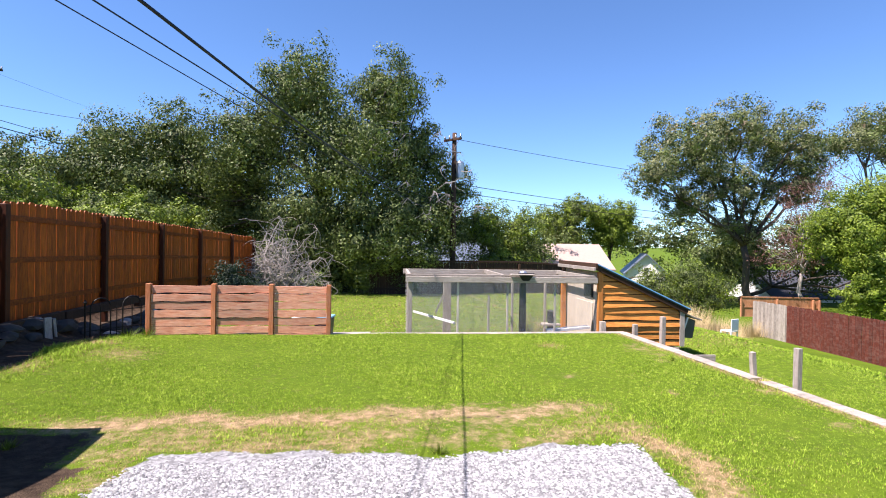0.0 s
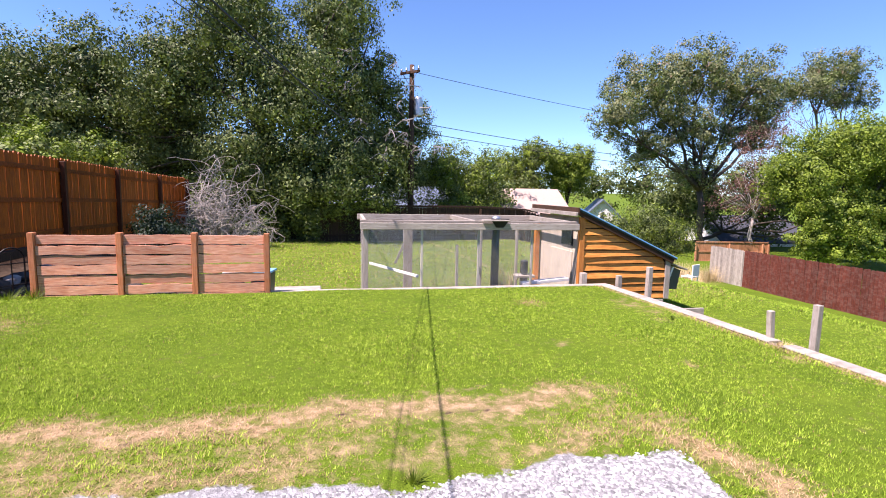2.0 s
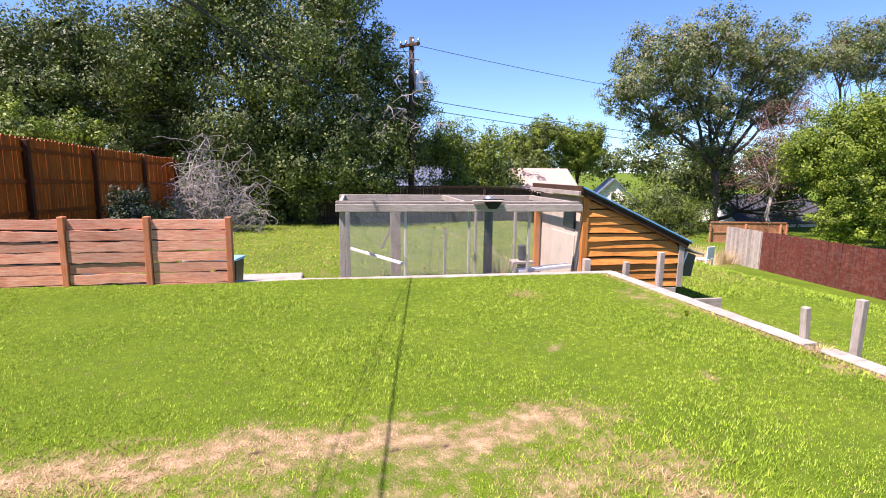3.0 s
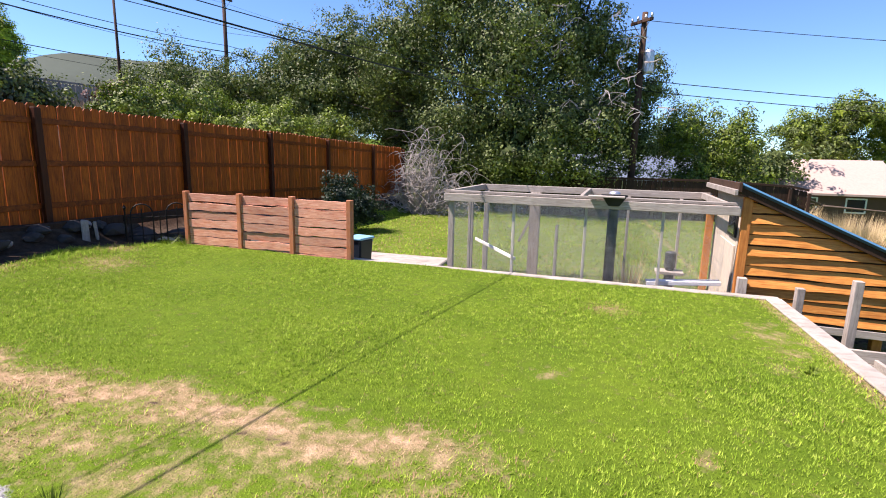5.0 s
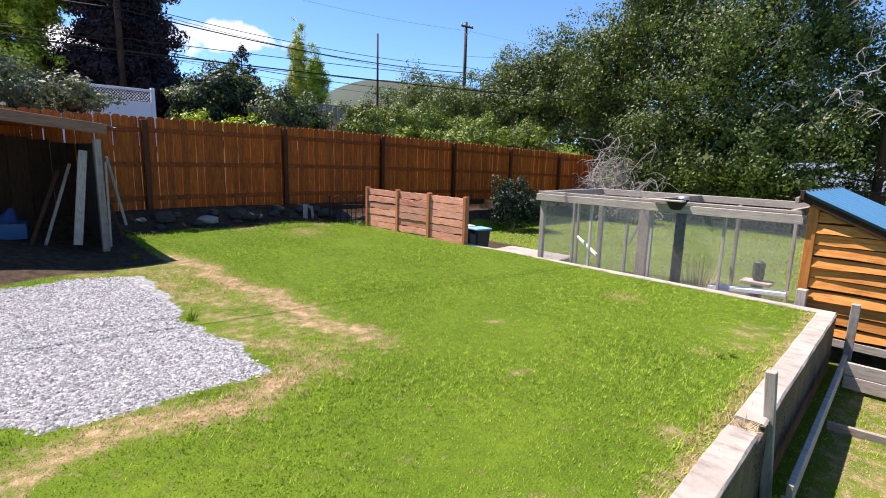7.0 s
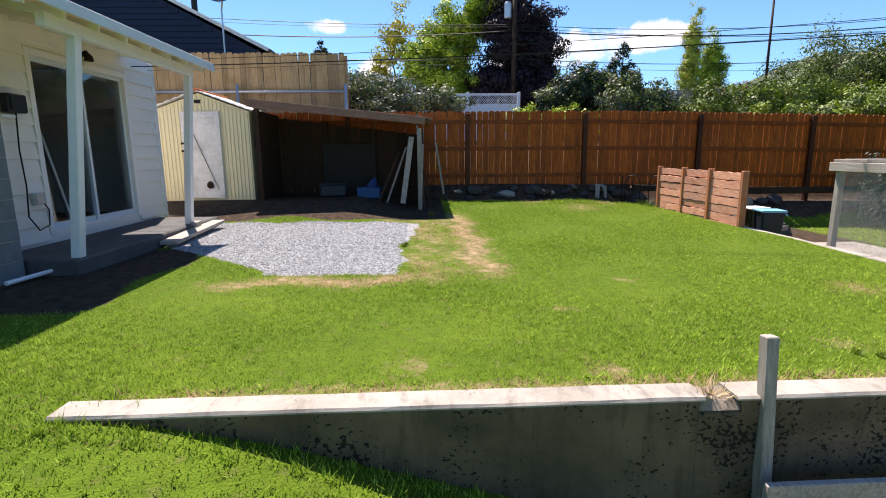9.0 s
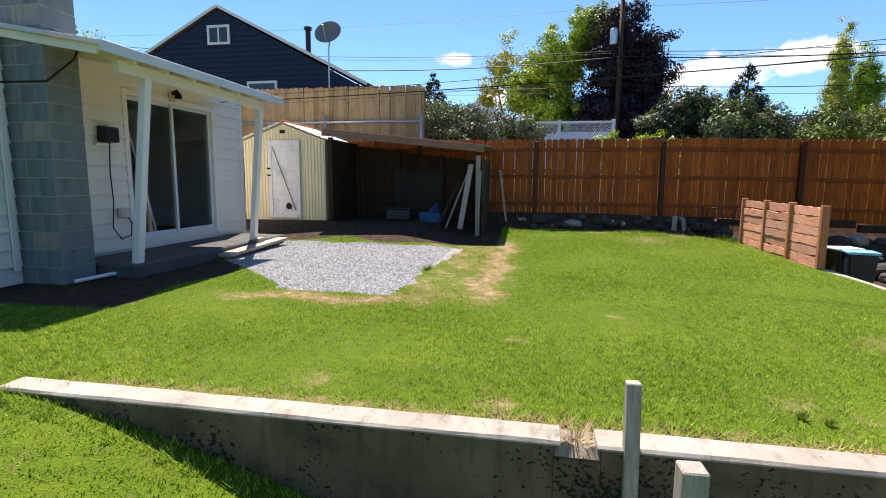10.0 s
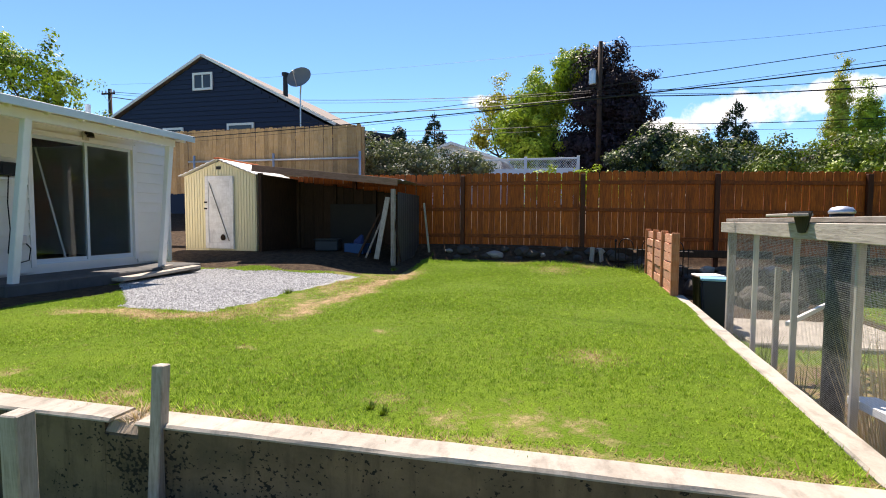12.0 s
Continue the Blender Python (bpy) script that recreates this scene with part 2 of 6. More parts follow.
CEDAR_UP = wood("cedar_trim", (0.4, 0.13, 0.025), (0.62, 0.26, 0.065), (9, 9, 0.8), 0.6, 0.0, 0.2)
PINE_UP = wood("bare_lumber", (0.42, 0.31, 0.18), (0.62, 0.5, 0.33), (9, 9, 0.8), 0.75, 0.3)
# near-black colour carries the shade on sheltered timbers; also used for dark trim
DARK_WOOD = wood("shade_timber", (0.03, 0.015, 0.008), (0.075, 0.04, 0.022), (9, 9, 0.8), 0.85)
POLE_WOOD = wood("pole_wood", (0.04, 0.022, 0.014), (0.1, 0.055, 0.035), (9, 9, 0.3), 0.9)
PALE_STUD = wood("pale_stud", (0.55, 0.5, 0.42), (0.75, 0.71, 0.63), (9, 9, 0.8), 0.75, 0.1)
PLY = wood("plywood", (0.58, 0.5, 0.38), (0.8, 0.72, 0.58), (7, 7, 0.9), 0.75, 0.25)
WHITE = plain("white_paint", (0.8, 0.8, 0.78), 0.55, 0.0, 0.12)
TRIM_BLUE = plain("pale_blue_trim", (0.62, 0.7, 0.74), 0.5, 0.0, 0.15)
SIDING = plain("white_siding", (0.8, 0.78, 0.72), 0.55, 0.0, 0.1, 2.0, 0.05)
CREAM = plain("cream_metal", (0.8, 0.72, 0.46), 0.5, 0.0, 0.12)
NAVY = plain("navy_siding", (0.012, 0.022, 0.055), 0.6, 0.0, 0.1)
CONCRETE = None
DARK_PLASTIC = plain("dark_plastic", (0.018, 0.019, 0.022), 0.45, 0.0, 0.1)
BLUE_PLASTIC = plain("blue_plastic", (0.015, 0.08, 0.2), 0.4, 0.0, 0.15)
PALE_BLUE = plain("pale_blue_plastic", (0.2, 0.45, 0.62), 0.4, 0.0, 0.1)
GALV = plain("galvanised_metal", (0.55, 0.57, 0.6), 0.42, 0.85, 0.3)
SHEET = plain("corrugated_sheet", (0.085, 0.087, 0.09), 0.5, 0.5, 0.35)
DARK_EDGE = plain("dark_green_metal", (0.012, 0.03, 0.034), 0.4, 0.3, 0.1)
BLUE_ROOF = plain("blue_metal_roof", (0.1, 0.28, 0.44), 0.25, 0.3, 0.15, 3.0, 0.05, 0.5)
IRON = plain("black_iron", (0.012, 0.011, 0.011), 0.55, 0.3, 0.1)
CABLE = plain("black_cable", (0.012, 0.012, 0.013), 0.6, 0.0, 0.05)
BARK = wood("bark", (0.05, 0.038, 0.028), (0.14, 0.11, 0.085), (7, 7, 1.6), 0.95)
PALE_BARK = wood("pale_dead_wood", (0.3, 0.27, 0.24), (0.5, 0.46, 0.42), (7, 7, 1.6), 0.95)
SHINGLE = plain("shingle", (0.2, 0.17, 0.15), 0.9, 0.0, 0.35, 7.0, 0.4)
PINK_ROOF = plain("pink_shingle", (0.42, 0.32, 0.27), 0.9, 0.0, 0.2, 6.0, 0.3)
BLUE_GREY_ROOF = plain("slate_blue_roof", (0.16, 0.2, 0.25), 0.5, 0.3, 0.15)
ORANGE_WOOD = wood("orange_fence", (0.4, 0.17, 0.08), (0.6, 0.3, 0.16), (9, 9, 0.8), 0.8)
VINYL = plain("white_vinyl", (0.78, 0.8, 0.84), 0.4, 0.0, 0.04)
BLACK_RUBBER = plain("black_rubber", (0.014, 0.014, 0.014), 0.7, 0.0, 0.1)
# darker than the stone's own grey, for the shade at the fence foot
STONE = plain("fieldstone", (0.06, 0.054, 0.048), 0.9, 0.0, 0.5, 6.0, 0.5)


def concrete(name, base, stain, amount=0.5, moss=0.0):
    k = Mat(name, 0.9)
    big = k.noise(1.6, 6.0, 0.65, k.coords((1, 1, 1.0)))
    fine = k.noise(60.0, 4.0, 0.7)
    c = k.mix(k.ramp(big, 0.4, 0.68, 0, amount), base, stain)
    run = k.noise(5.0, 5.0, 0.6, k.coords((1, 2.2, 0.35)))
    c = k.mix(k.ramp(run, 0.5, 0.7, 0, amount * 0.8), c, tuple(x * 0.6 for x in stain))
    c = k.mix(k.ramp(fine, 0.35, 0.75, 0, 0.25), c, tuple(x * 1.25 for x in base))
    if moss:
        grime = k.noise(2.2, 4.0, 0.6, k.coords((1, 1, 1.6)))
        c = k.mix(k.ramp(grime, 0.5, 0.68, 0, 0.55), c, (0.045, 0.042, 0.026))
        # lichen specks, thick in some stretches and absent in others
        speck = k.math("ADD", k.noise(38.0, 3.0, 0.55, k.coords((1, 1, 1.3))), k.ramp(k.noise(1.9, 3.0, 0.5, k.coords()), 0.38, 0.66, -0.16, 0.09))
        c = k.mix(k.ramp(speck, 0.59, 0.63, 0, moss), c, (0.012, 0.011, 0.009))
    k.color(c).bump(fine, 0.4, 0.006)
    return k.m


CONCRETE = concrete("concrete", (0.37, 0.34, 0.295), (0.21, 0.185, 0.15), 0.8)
# base lowered for the shade on the wall's east face, under real stains and lichen
OLD_CONCRETE = concrete("shaded_stained_concrete", (0.17, 0.125, 0.075), (0.06, 0.045, 0.028), 0.8, 0.95)
CRUMBLED = concrete("crumbled_concrete", (0.3, 0.25, 0.19), (0.12, 0.09, 0.06), 0.9)
BLOCK = concrete("concrete_block", (0.2, 0.225, 0.235), (0.1, 0.115, 0.125), 0.7)
# concrete darkened for the shade under the porch roof
SLAB = concrete("shaded_slab", (0.1, 0.1, 0.1), (0.05, 0.05, 0.05), 0.7)


def glass(name, tint=(0.9, 0.95, 0.95), rough=0.02):
    k = Mat(name, rough, 0.0, 0.5)
    k.color(tint)
    k.b.inputs["Transmission Weight"].default_value = 1.0
    k.b.inputs["IOR"].default_value = 1.45
    return k.m


GLASS = glass("window_glass")


def wire_mesh(name, cell, wire, color, rough=0.5, metal=0.6, across="X"):
    """Fine woven wire: a real grid of holes, cut by transparency."""
    k = Mat(name, rough, metal)
    k.color(color)
    sep = k.n.new("ShaderNodeSeparateXYZ")
    k.l.new(k.co, sep.inputs[0])
    hits = []
    for axis in ("X", "Y", "Z"):
        s = k.math("MULTIPLY", sep.outputs[axis], 1 / cell)
        f = k.math("FRACT", s)
        hits.append(k.math("LESS_THAN", f, wire / cell))
    solid = k.math("MAXIMUM", hits["XYZ".index(across)], hits[2])
    clear = k.n.new("ShaderNodeBsdfTransparent")
    mx = k.n.new("ShaderNodeMixShader")
    k.l.new(solid, mx.inputs["Fac"])
    k.l.new(clear.outputs[0], mx.inputs[1])
    k.l.new(k.b.outputs[0], mx.inputs[2])
    k.l.new(mx.outputs[0], k.n["Material Output"].inputs["Surface"])
    return k.m


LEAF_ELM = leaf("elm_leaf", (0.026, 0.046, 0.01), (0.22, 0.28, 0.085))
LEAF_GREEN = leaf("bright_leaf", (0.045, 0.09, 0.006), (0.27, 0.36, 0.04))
LEAF_LOCUST = leaf("locust_leaf", (0.075, 0.1, 0.04), (0.3, 0.32, 0.15), (0.26, 0.2, 0.13), 0.35)
LEAF_OLIVE = leaf("olive_leaf", (0.06, 0.085, 0.05), (0.2, 0.23, 0.15))
LEAF_PLUM = leaf("plum_leaf", (0.012, 0.008, 0.012), (0.05, 0.028, 0.04))
LEAF_LIME = leaf("lime_leaf", (0.2, 0.29, 0.015), (0.48, 0.58, 0.06))
LEAF_YELLOW = leaf("yellow_leaf", (0.3, 0.27, 0.03), (0.62, 0.55, 0.1))
LEAF_DARK = leaf("conifer_leaf", (0.012, 0.028, 0.016), (0.035, 0.06, 0.035))
LEAF_RUST = leaf("rust_leaf", (0.1, 0.05, 0.045), (0.22, 0.12, 0.09))

# ---- ground ----
SHEAR = -0.0566                                    # the terrace's north edge runs slightly off the x axis


def step(a, b, v):
    t = np.clip((v - a) / (b - a), 0, 1)
    return t * t * (3 - 2 * t)


def north_edge(x):
    return 6.05 + SHEAR * np.clip(x, -9, 9)


def height(x, y):
    """The lie of the land: an upper terrace of lawn, lower ground east and north, a bank rising west."""
    x, y = np.asarray(x, float), np.asarray(y, float)
    upper = 0.16 * step(-4.2, -6.6, x) * step(-1.0, 1.2, y) * step(7.0, 4.0, y) + 0.3 * step(-3.1, -4.9, x) * step(1.0, -0.5, y)
    upper = upper + 0.3 * step(-6.4, -7.0, x) * step(-0.8, 1.0, y) + 0.008 * np.sin(x * 2.1 + 1) * np.sin(y * 1.7)
    east = -0.62 * step(-0.75, 2.4, y) - 1.9 * step(6.5, 15.8, x) - 0.01 * np.clip(x - 15, 0, 60)
    north = -0.5 - 0.012 * np.clip(y - 8, 0, 80) - 1.85 * step(6.5, 15.8, x)
    h = np.where(x > 3.03, east, upper)
    past = y > north_edge(x)
    low_n = np.where(x > 3.03, np.minimum(east, north), north)
    low_n = low_n + 0.5 * step(-5.6, -6.6, x)
    h = np.where(past, low_n, h)
    bank = 0.35 + 0.16 * np.clip(-7.4 - x, 0, 22) + 0.02 * np.clip(-30 - x, 0, 100)
    h = h + (bank - h) * step(-7.15, -7.6, x)
    far = np.hypot(x, y)
    return h + 6.0 * step(150, 560, far)


def axis(fine0, fine1, gap, extra, reach):
    core = np.arange(fine0, fine1 + 1e-6, gap)
    out = np.geomspace(gap * 2, reach, 44)
    return np.unique(np.round(np.concatenate([fine0 - out, core, fine1 + out, extra]), 4))


def band_dry(x, y):
    """How parched the turf is, 0 to 1, by place: round the gravel, along an old furrow, at the edges."""
    wob = 0.12 * np.sin(x * 3.1) + 0.09 * np.sin(x * 7.3 + 1.2) + 0.05 * np.sin(x * 15.1 + y * 4)
    fleck = 0.62 + 0.38 * np.sin(x * 4.7 + 2.0 * np.sin(y * 3.9)) * np.sin(y * 6.1 + 1.7 * np.sin(x * 2.7))
    d = np.exp(-(((y - 1.66 - wob * 0.6) / 0.2) ** 2)) * step(-5.2, -4.2, x) * step(0.95, 0.0, x) * 0.9
    near = 0.72 * np.exp(-(((y - 1.02 - wob) / 0.2) ** 2)) * step(-5.0, -4.4, x) * step(1.0, 0.4, x)
    d = np.maximum(d, near * (0.5 + 0.5 * fleck))
    d = np.maximum(d, 0.7 * fleck * step(-3.2, -3.5, x) * step(-4.6, -4.2, x) * step(0.1, 0.4, y) * step(1.9, 1.5, y))
    d = np.maximum(d, 0.8 * np.exp(-(((x - 0.58 - 0.1 * np.sin(y * 5)) / 0.2) ** 2)) * step(-1.5, -0.6, y) * step(1.3, 0.7, y))
    d = np.maximum(d, 0.62 * fleck * step(0.6, 1.0, y) * step(2.1, 1.7, y) * step(-5.2, -4.2, x) * step(0.9, 0.2, x))
    for px, py, r in ((1.6, 2.05, 0.08), (2.62, 4.0, 0.16), (2.62, 4.4, 0.24), (2.6, 4.7, 0.16), (2.45, 3.6, 0.12), (-5.2, 4.4, 0.4), (-6.0, 3.5, 0.35), (-5.8, 5.1, 0.3), (0.7, 2.9, 0.12), (2.75, 2.0, 0.15), (1.2, 4.8, 0.22), (2.6, 0.9, 0.14)):
        d = np.maximum(d, 0.5 * np.exp(-(((x - px) ** 2 + (y - py) ** 2) / r**2)))
    d = np.maximum(d, 0.55 * np.exp(-(((x - 2.93) / 0.1) ** 2)) * step(-1, 0, y) * (x < 3.03))
    d = np.maximum(d, 0.45 * step(3.2, 3.4, x) * step(5.5, 4.2, x) * step(2.6, 3.4, y) * step(6.0, 5.0, y))
    d = np.maximum(d, 0.9 * step(6.1, 6.4, y) * step(8.4, 8.0, y) * step(-1.2, -0.8, x) * step(4.8, 4.4, x))
    d = np.maximum(d, 0.6 * np.exp(-(((y - 21.5) / 1.6) ** 2)) * step(-9, -6, x) * step(14, 8, x))
    d = np.maximum(d, step(9.5, 11.5, x) * step(17, 19, y) * step(26, 23, y) * step(19, 16, x) * 0.8)
    d = np.maximum(d, 0.2 * step(6.4, 8.0, y) * step(24, 18, y) * step(-6, -5, x) * step(9, 7, x))
    return d


def bed_gravel(x, y):
    """1 on the gravel patch."""
    e = 0.05 * np.sin(x * 4.1) + 0.03 * np.sin(x * 9.7 + 2) + 0.05 * np.sin(y * 5.3)
    inside = step(0.78, 0.62, y + e - 0.2 * step(-1.6, -2.8, x)) * step(0.46, 0.34, x + e + 0.14 * step(0.4, -0.3, y)) * step(-3.72, -3.48, x + e) * step(-3.6, -3.3, y)
    cut = step(-0.05, 0.12, x + 0.9 - (y + 1.7) * 0.9)
    return inside * (1 - cut * step(-0.45, -0.8, y))


def soil_and_shade(x, y):
    """1 where the ground is bare, dark earth: under the lean-to, along the fence, in the pen; also in the house's
    shadow, to darken it.
    """
    s = step(-3.6, -3.85, x + 0.12 * np.sin(y * 3.3)) * step(1.0, 0.6, y)
    s = np.maximum(s, step(-3.9, -4.3, x) * step(1.6, 1.35, y))
    s = np.maximum(s, step(-5.95, -6.25, x + 0.1 * np.sin(y * 3)) * step(1.2, 1.7, y) * step(26, 14, y))
    s = np.maximum(s, step(5.9, 6.1, y) * step(8.2, 7.9, y) * step(-1.1, -0.9, x) * step(4.7, 4.4, x) * 0.45)
    s = np.maximum(s, (0.3 + 0.26 * np.sin(x * 5.9 + np.sin(x * 13.0))) * np.exp(-(((y - 1.56 - 0.06 * np.sin(x * 3.1) - 0.04 * np.sin(x * 7.3)) / 0.07) ** 2)) * step(-4.6, -4.0, x) * step(0.3, -0.4, x))
    s = np.maximum(s, step(-3.2, -3.5, x) * step(6.15, 6.4, y) * step(9.8, 9.0, y))
    s = np.maximum(s, step(-0.1, 0.1, x) * step(1.9, 1.5, x) * step(-2.75, -2.95, y))
    # dark earth put here deepens the house's shadow beside the porch
    s = np.maximum(s, step(-1.5, -1.2, x) * step(1.7, 1.2, x) * step(-1.6, -1.85, y + 0.1 * np.sin(x * 4)))
    return s


gx = axis(-9.0, 9.0, 0.1, [3.0, 3.06, 2.95, 3.12], 620)
gy = axis(-6.0, 13.0, 0.1, [6.02, 6.08], 620)
GX, GY = np.meshgrid(gx, gy, indexing="ij")
GY = GY + SHEAR * np.clip(GX, -9, 9) * np.exp(-((GY - 6) / 6.0) ** 2)
GZ = height(GX, GY)
ni, nj = GX.shape
ground_mesh = bpy.data.meshes.new("ground")
idx = np.arange(ni * nj).reshape(ni, nj)
quads = np.stack([idx[:-1, :-1], idx[1:, :-1], idx[1:, 1:], idx[:-1, 1:]], -1).reshape(-1, 4)
ground_mesh.from_pydata(np.stack([GX, GY, GZ], -1).reshape(-1, 3).tolist(), [], quads.tolist())
for nm, fn in (("dry", band_dry), ("gravel", bed_gravel), ("soil_shade", soil_and_shade)):
    float_layer(ground_mesh, nm, fn(GX, GY).ravel())
k = Mat("turf", 0.95, 0, 0.1)
wp = k.coords((1, 1, 1), True)
n1, n2, n3 = k.noise(1.1, 5, 0.6, wp), k.noise(9, 5, 0.65, wp), k.noise(70, 3, 0.6, wp)
green = k.mix(k.ramp(n1, 0.35, 0.65), (0.075, 0.135, 0.009), (0.115, 0.18, 0.013))
green = k.mix(k.ramp(n2, 0.4, 0.7, 0, 0.6), green, (0.05, 0.08, 0.008))
straw = k.mix(k.ramp(n2, 0.35, 0.65), (0.2, 0.13, 0.075), (0.42, 0.3, 0.18))
dryness = k.math("ADD", k.attr("dry"), k.ramp(n2, 0.35, 0.65, -0.3, 0.3))
c = k.mix(k.ramp(dryness, 0.2, 1.05), green, straw)
# bare earth, its tones lowered for the shade by lean-to and fence
earth = k.mix(k.ramp(n2, 0.35, 0.65), (0.035, 0.024, 0.017), (0.085, 0.06, 0.04))
c = k.mix(k.ramp(k.math("ADD", k.attr("soil_shade"), k.ramp(n2, 0.35, 0.65, -0.2, 0.2)), 0.4, 0.6), c, earth)
chips = k.voronoi(38, wp, "Color")
grey = k.mix(chips, (0.13, 0.133, 0.138), (0.4, 0.41, 0.415))
c = k.mix(k.ramp(k.math("ADD", k.attr("gravel"), k.ramp(n2, 0.35, 0.65, -0.25, 0.25)), 0.4, 0.6), c, grey)
k.color(c).bump(n3, 0.7, 0.03)
ground_mesh.materials.append(k.m)
ground_mesh.shade_smooth()
ground = tagged(new("ground", ground_mesh), "mown green lawn with straw patches and a gravel bed", "ground", kind="structure")

# ---- retaining walls of poured concrete ----
def wavy_wall(pts, thick, tops, bots, seg=0.12):
    """A wall along a line, with slightly uneven faces."""
    bm = bmesh.new()
    a, b = Vector(pts[0]), Vector(pts[1])
    n = max(2, int((b - a).length / seg))
    side = Vector((-(b - a).y, (b - a).x)).normalized()
    rows = []
    for i in range(n + 1):
        t = i / n
        p = a.lerp(b, t)
        zt, zb = tops[0] + (tops[1] - tops[0]) * t, bots[0] + (bots[1] - bots[0]) * t
        j = lambda s: 0.006 * noise.noise(Vector((p.x * 3 + s, p.y * 3, s)))
        ring = []
        for s, z in ((-1, zb), (-1, zt - 0.012), (-0.86, zt), (0.86, zt), (1, zt - 0.012), (1, zb)):
            q = p + side * (s * thick / 2 + j(s * 7 + z))
            ring.append(bm.verts.new((q.x, q.y, z + (j(s + 3) if z > zb + 0.01 else 0))))
        rows.append(ring)
    for r0, r1 in zip(rows, rows[1:]):
        for i in range(5):
            bm.faces.new((r0[i], r0[i + 1], r1[i + 1], r1[i]))
    bm.faces.new(rows[0])
    bm.faces.new(rows[-1][::-1])
    return bm


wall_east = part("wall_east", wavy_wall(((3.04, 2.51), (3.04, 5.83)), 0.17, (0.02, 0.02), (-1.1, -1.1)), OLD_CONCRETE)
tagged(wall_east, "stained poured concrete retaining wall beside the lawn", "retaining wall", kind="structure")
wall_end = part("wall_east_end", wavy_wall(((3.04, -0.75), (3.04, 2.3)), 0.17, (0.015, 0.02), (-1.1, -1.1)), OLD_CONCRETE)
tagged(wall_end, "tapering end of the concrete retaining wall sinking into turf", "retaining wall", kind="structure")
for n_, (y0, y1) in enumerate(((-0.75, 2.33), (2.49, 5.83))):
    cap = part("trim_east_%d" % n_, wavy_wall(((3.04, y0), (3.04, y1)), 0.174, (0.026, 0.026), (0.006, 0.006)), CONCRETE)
    tagged(cap, "pale concrete top of the retaining wall", "wall top", kind="structure")
bm = wavy_wall(((3.04, 2.302), (3.04, 2.508)), 0.164, (0.0, 0.0), (-0.044, -0.044), 0.016)
for v in bm.verts:
    if v.co.z > -0.03:
        hollow = math.exp(-(((v.co.y - 2.42) / 0.05) ** 2) - ((v.co.x - 3.06) / 0.06) ** 2)
        v.co.z += 0.012 + 0.016 * noise.noise(v.co * 31.0) - 0.05 * hollow
        v.co.x += 0.014 * noise.noise(v.co * 27.0) - (0.03 if v.co.x > 3.08 else 0)
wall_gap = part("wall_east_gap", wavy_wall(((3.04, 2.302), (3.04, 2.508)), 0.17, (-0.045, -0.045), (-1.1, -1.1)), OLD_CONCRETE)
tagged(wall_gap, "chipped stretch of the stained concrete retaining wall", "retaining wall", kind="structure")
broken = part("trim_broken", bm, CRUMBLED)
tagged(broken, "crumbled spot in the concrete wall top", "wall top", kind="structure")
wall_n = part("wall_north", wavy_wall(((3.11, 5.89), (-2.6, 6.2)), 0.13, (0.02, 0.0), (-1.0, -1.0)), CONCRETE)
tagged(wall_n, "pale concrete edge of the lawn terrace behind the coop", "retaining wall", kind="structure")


# ---- wooden boundary fences ----
def dog_ear(w, h, t):
    bm = bmesh.new()
    prof = ((-w / 2, 0), (w / 2, 0), (w / 2, h - 0.035), (w / 2 - 0.028, h), (-w / 2 + 0.028, h), (-w / 2, h - 0.035))
    front = [bm.verts.new((x, -t / 2, z)) for x, z in prof]
    back = [bm.verts.new((x, t / 2, z)) for x, z in prof]
    bm.faces.new(front)
    bm.faces.new(back[::-1])
    for i in range(6):
        bm.faces.new((front[i], front[(i + 1) % 6], back[(i + 1) % 6], back[i])[::-1])
    return bm


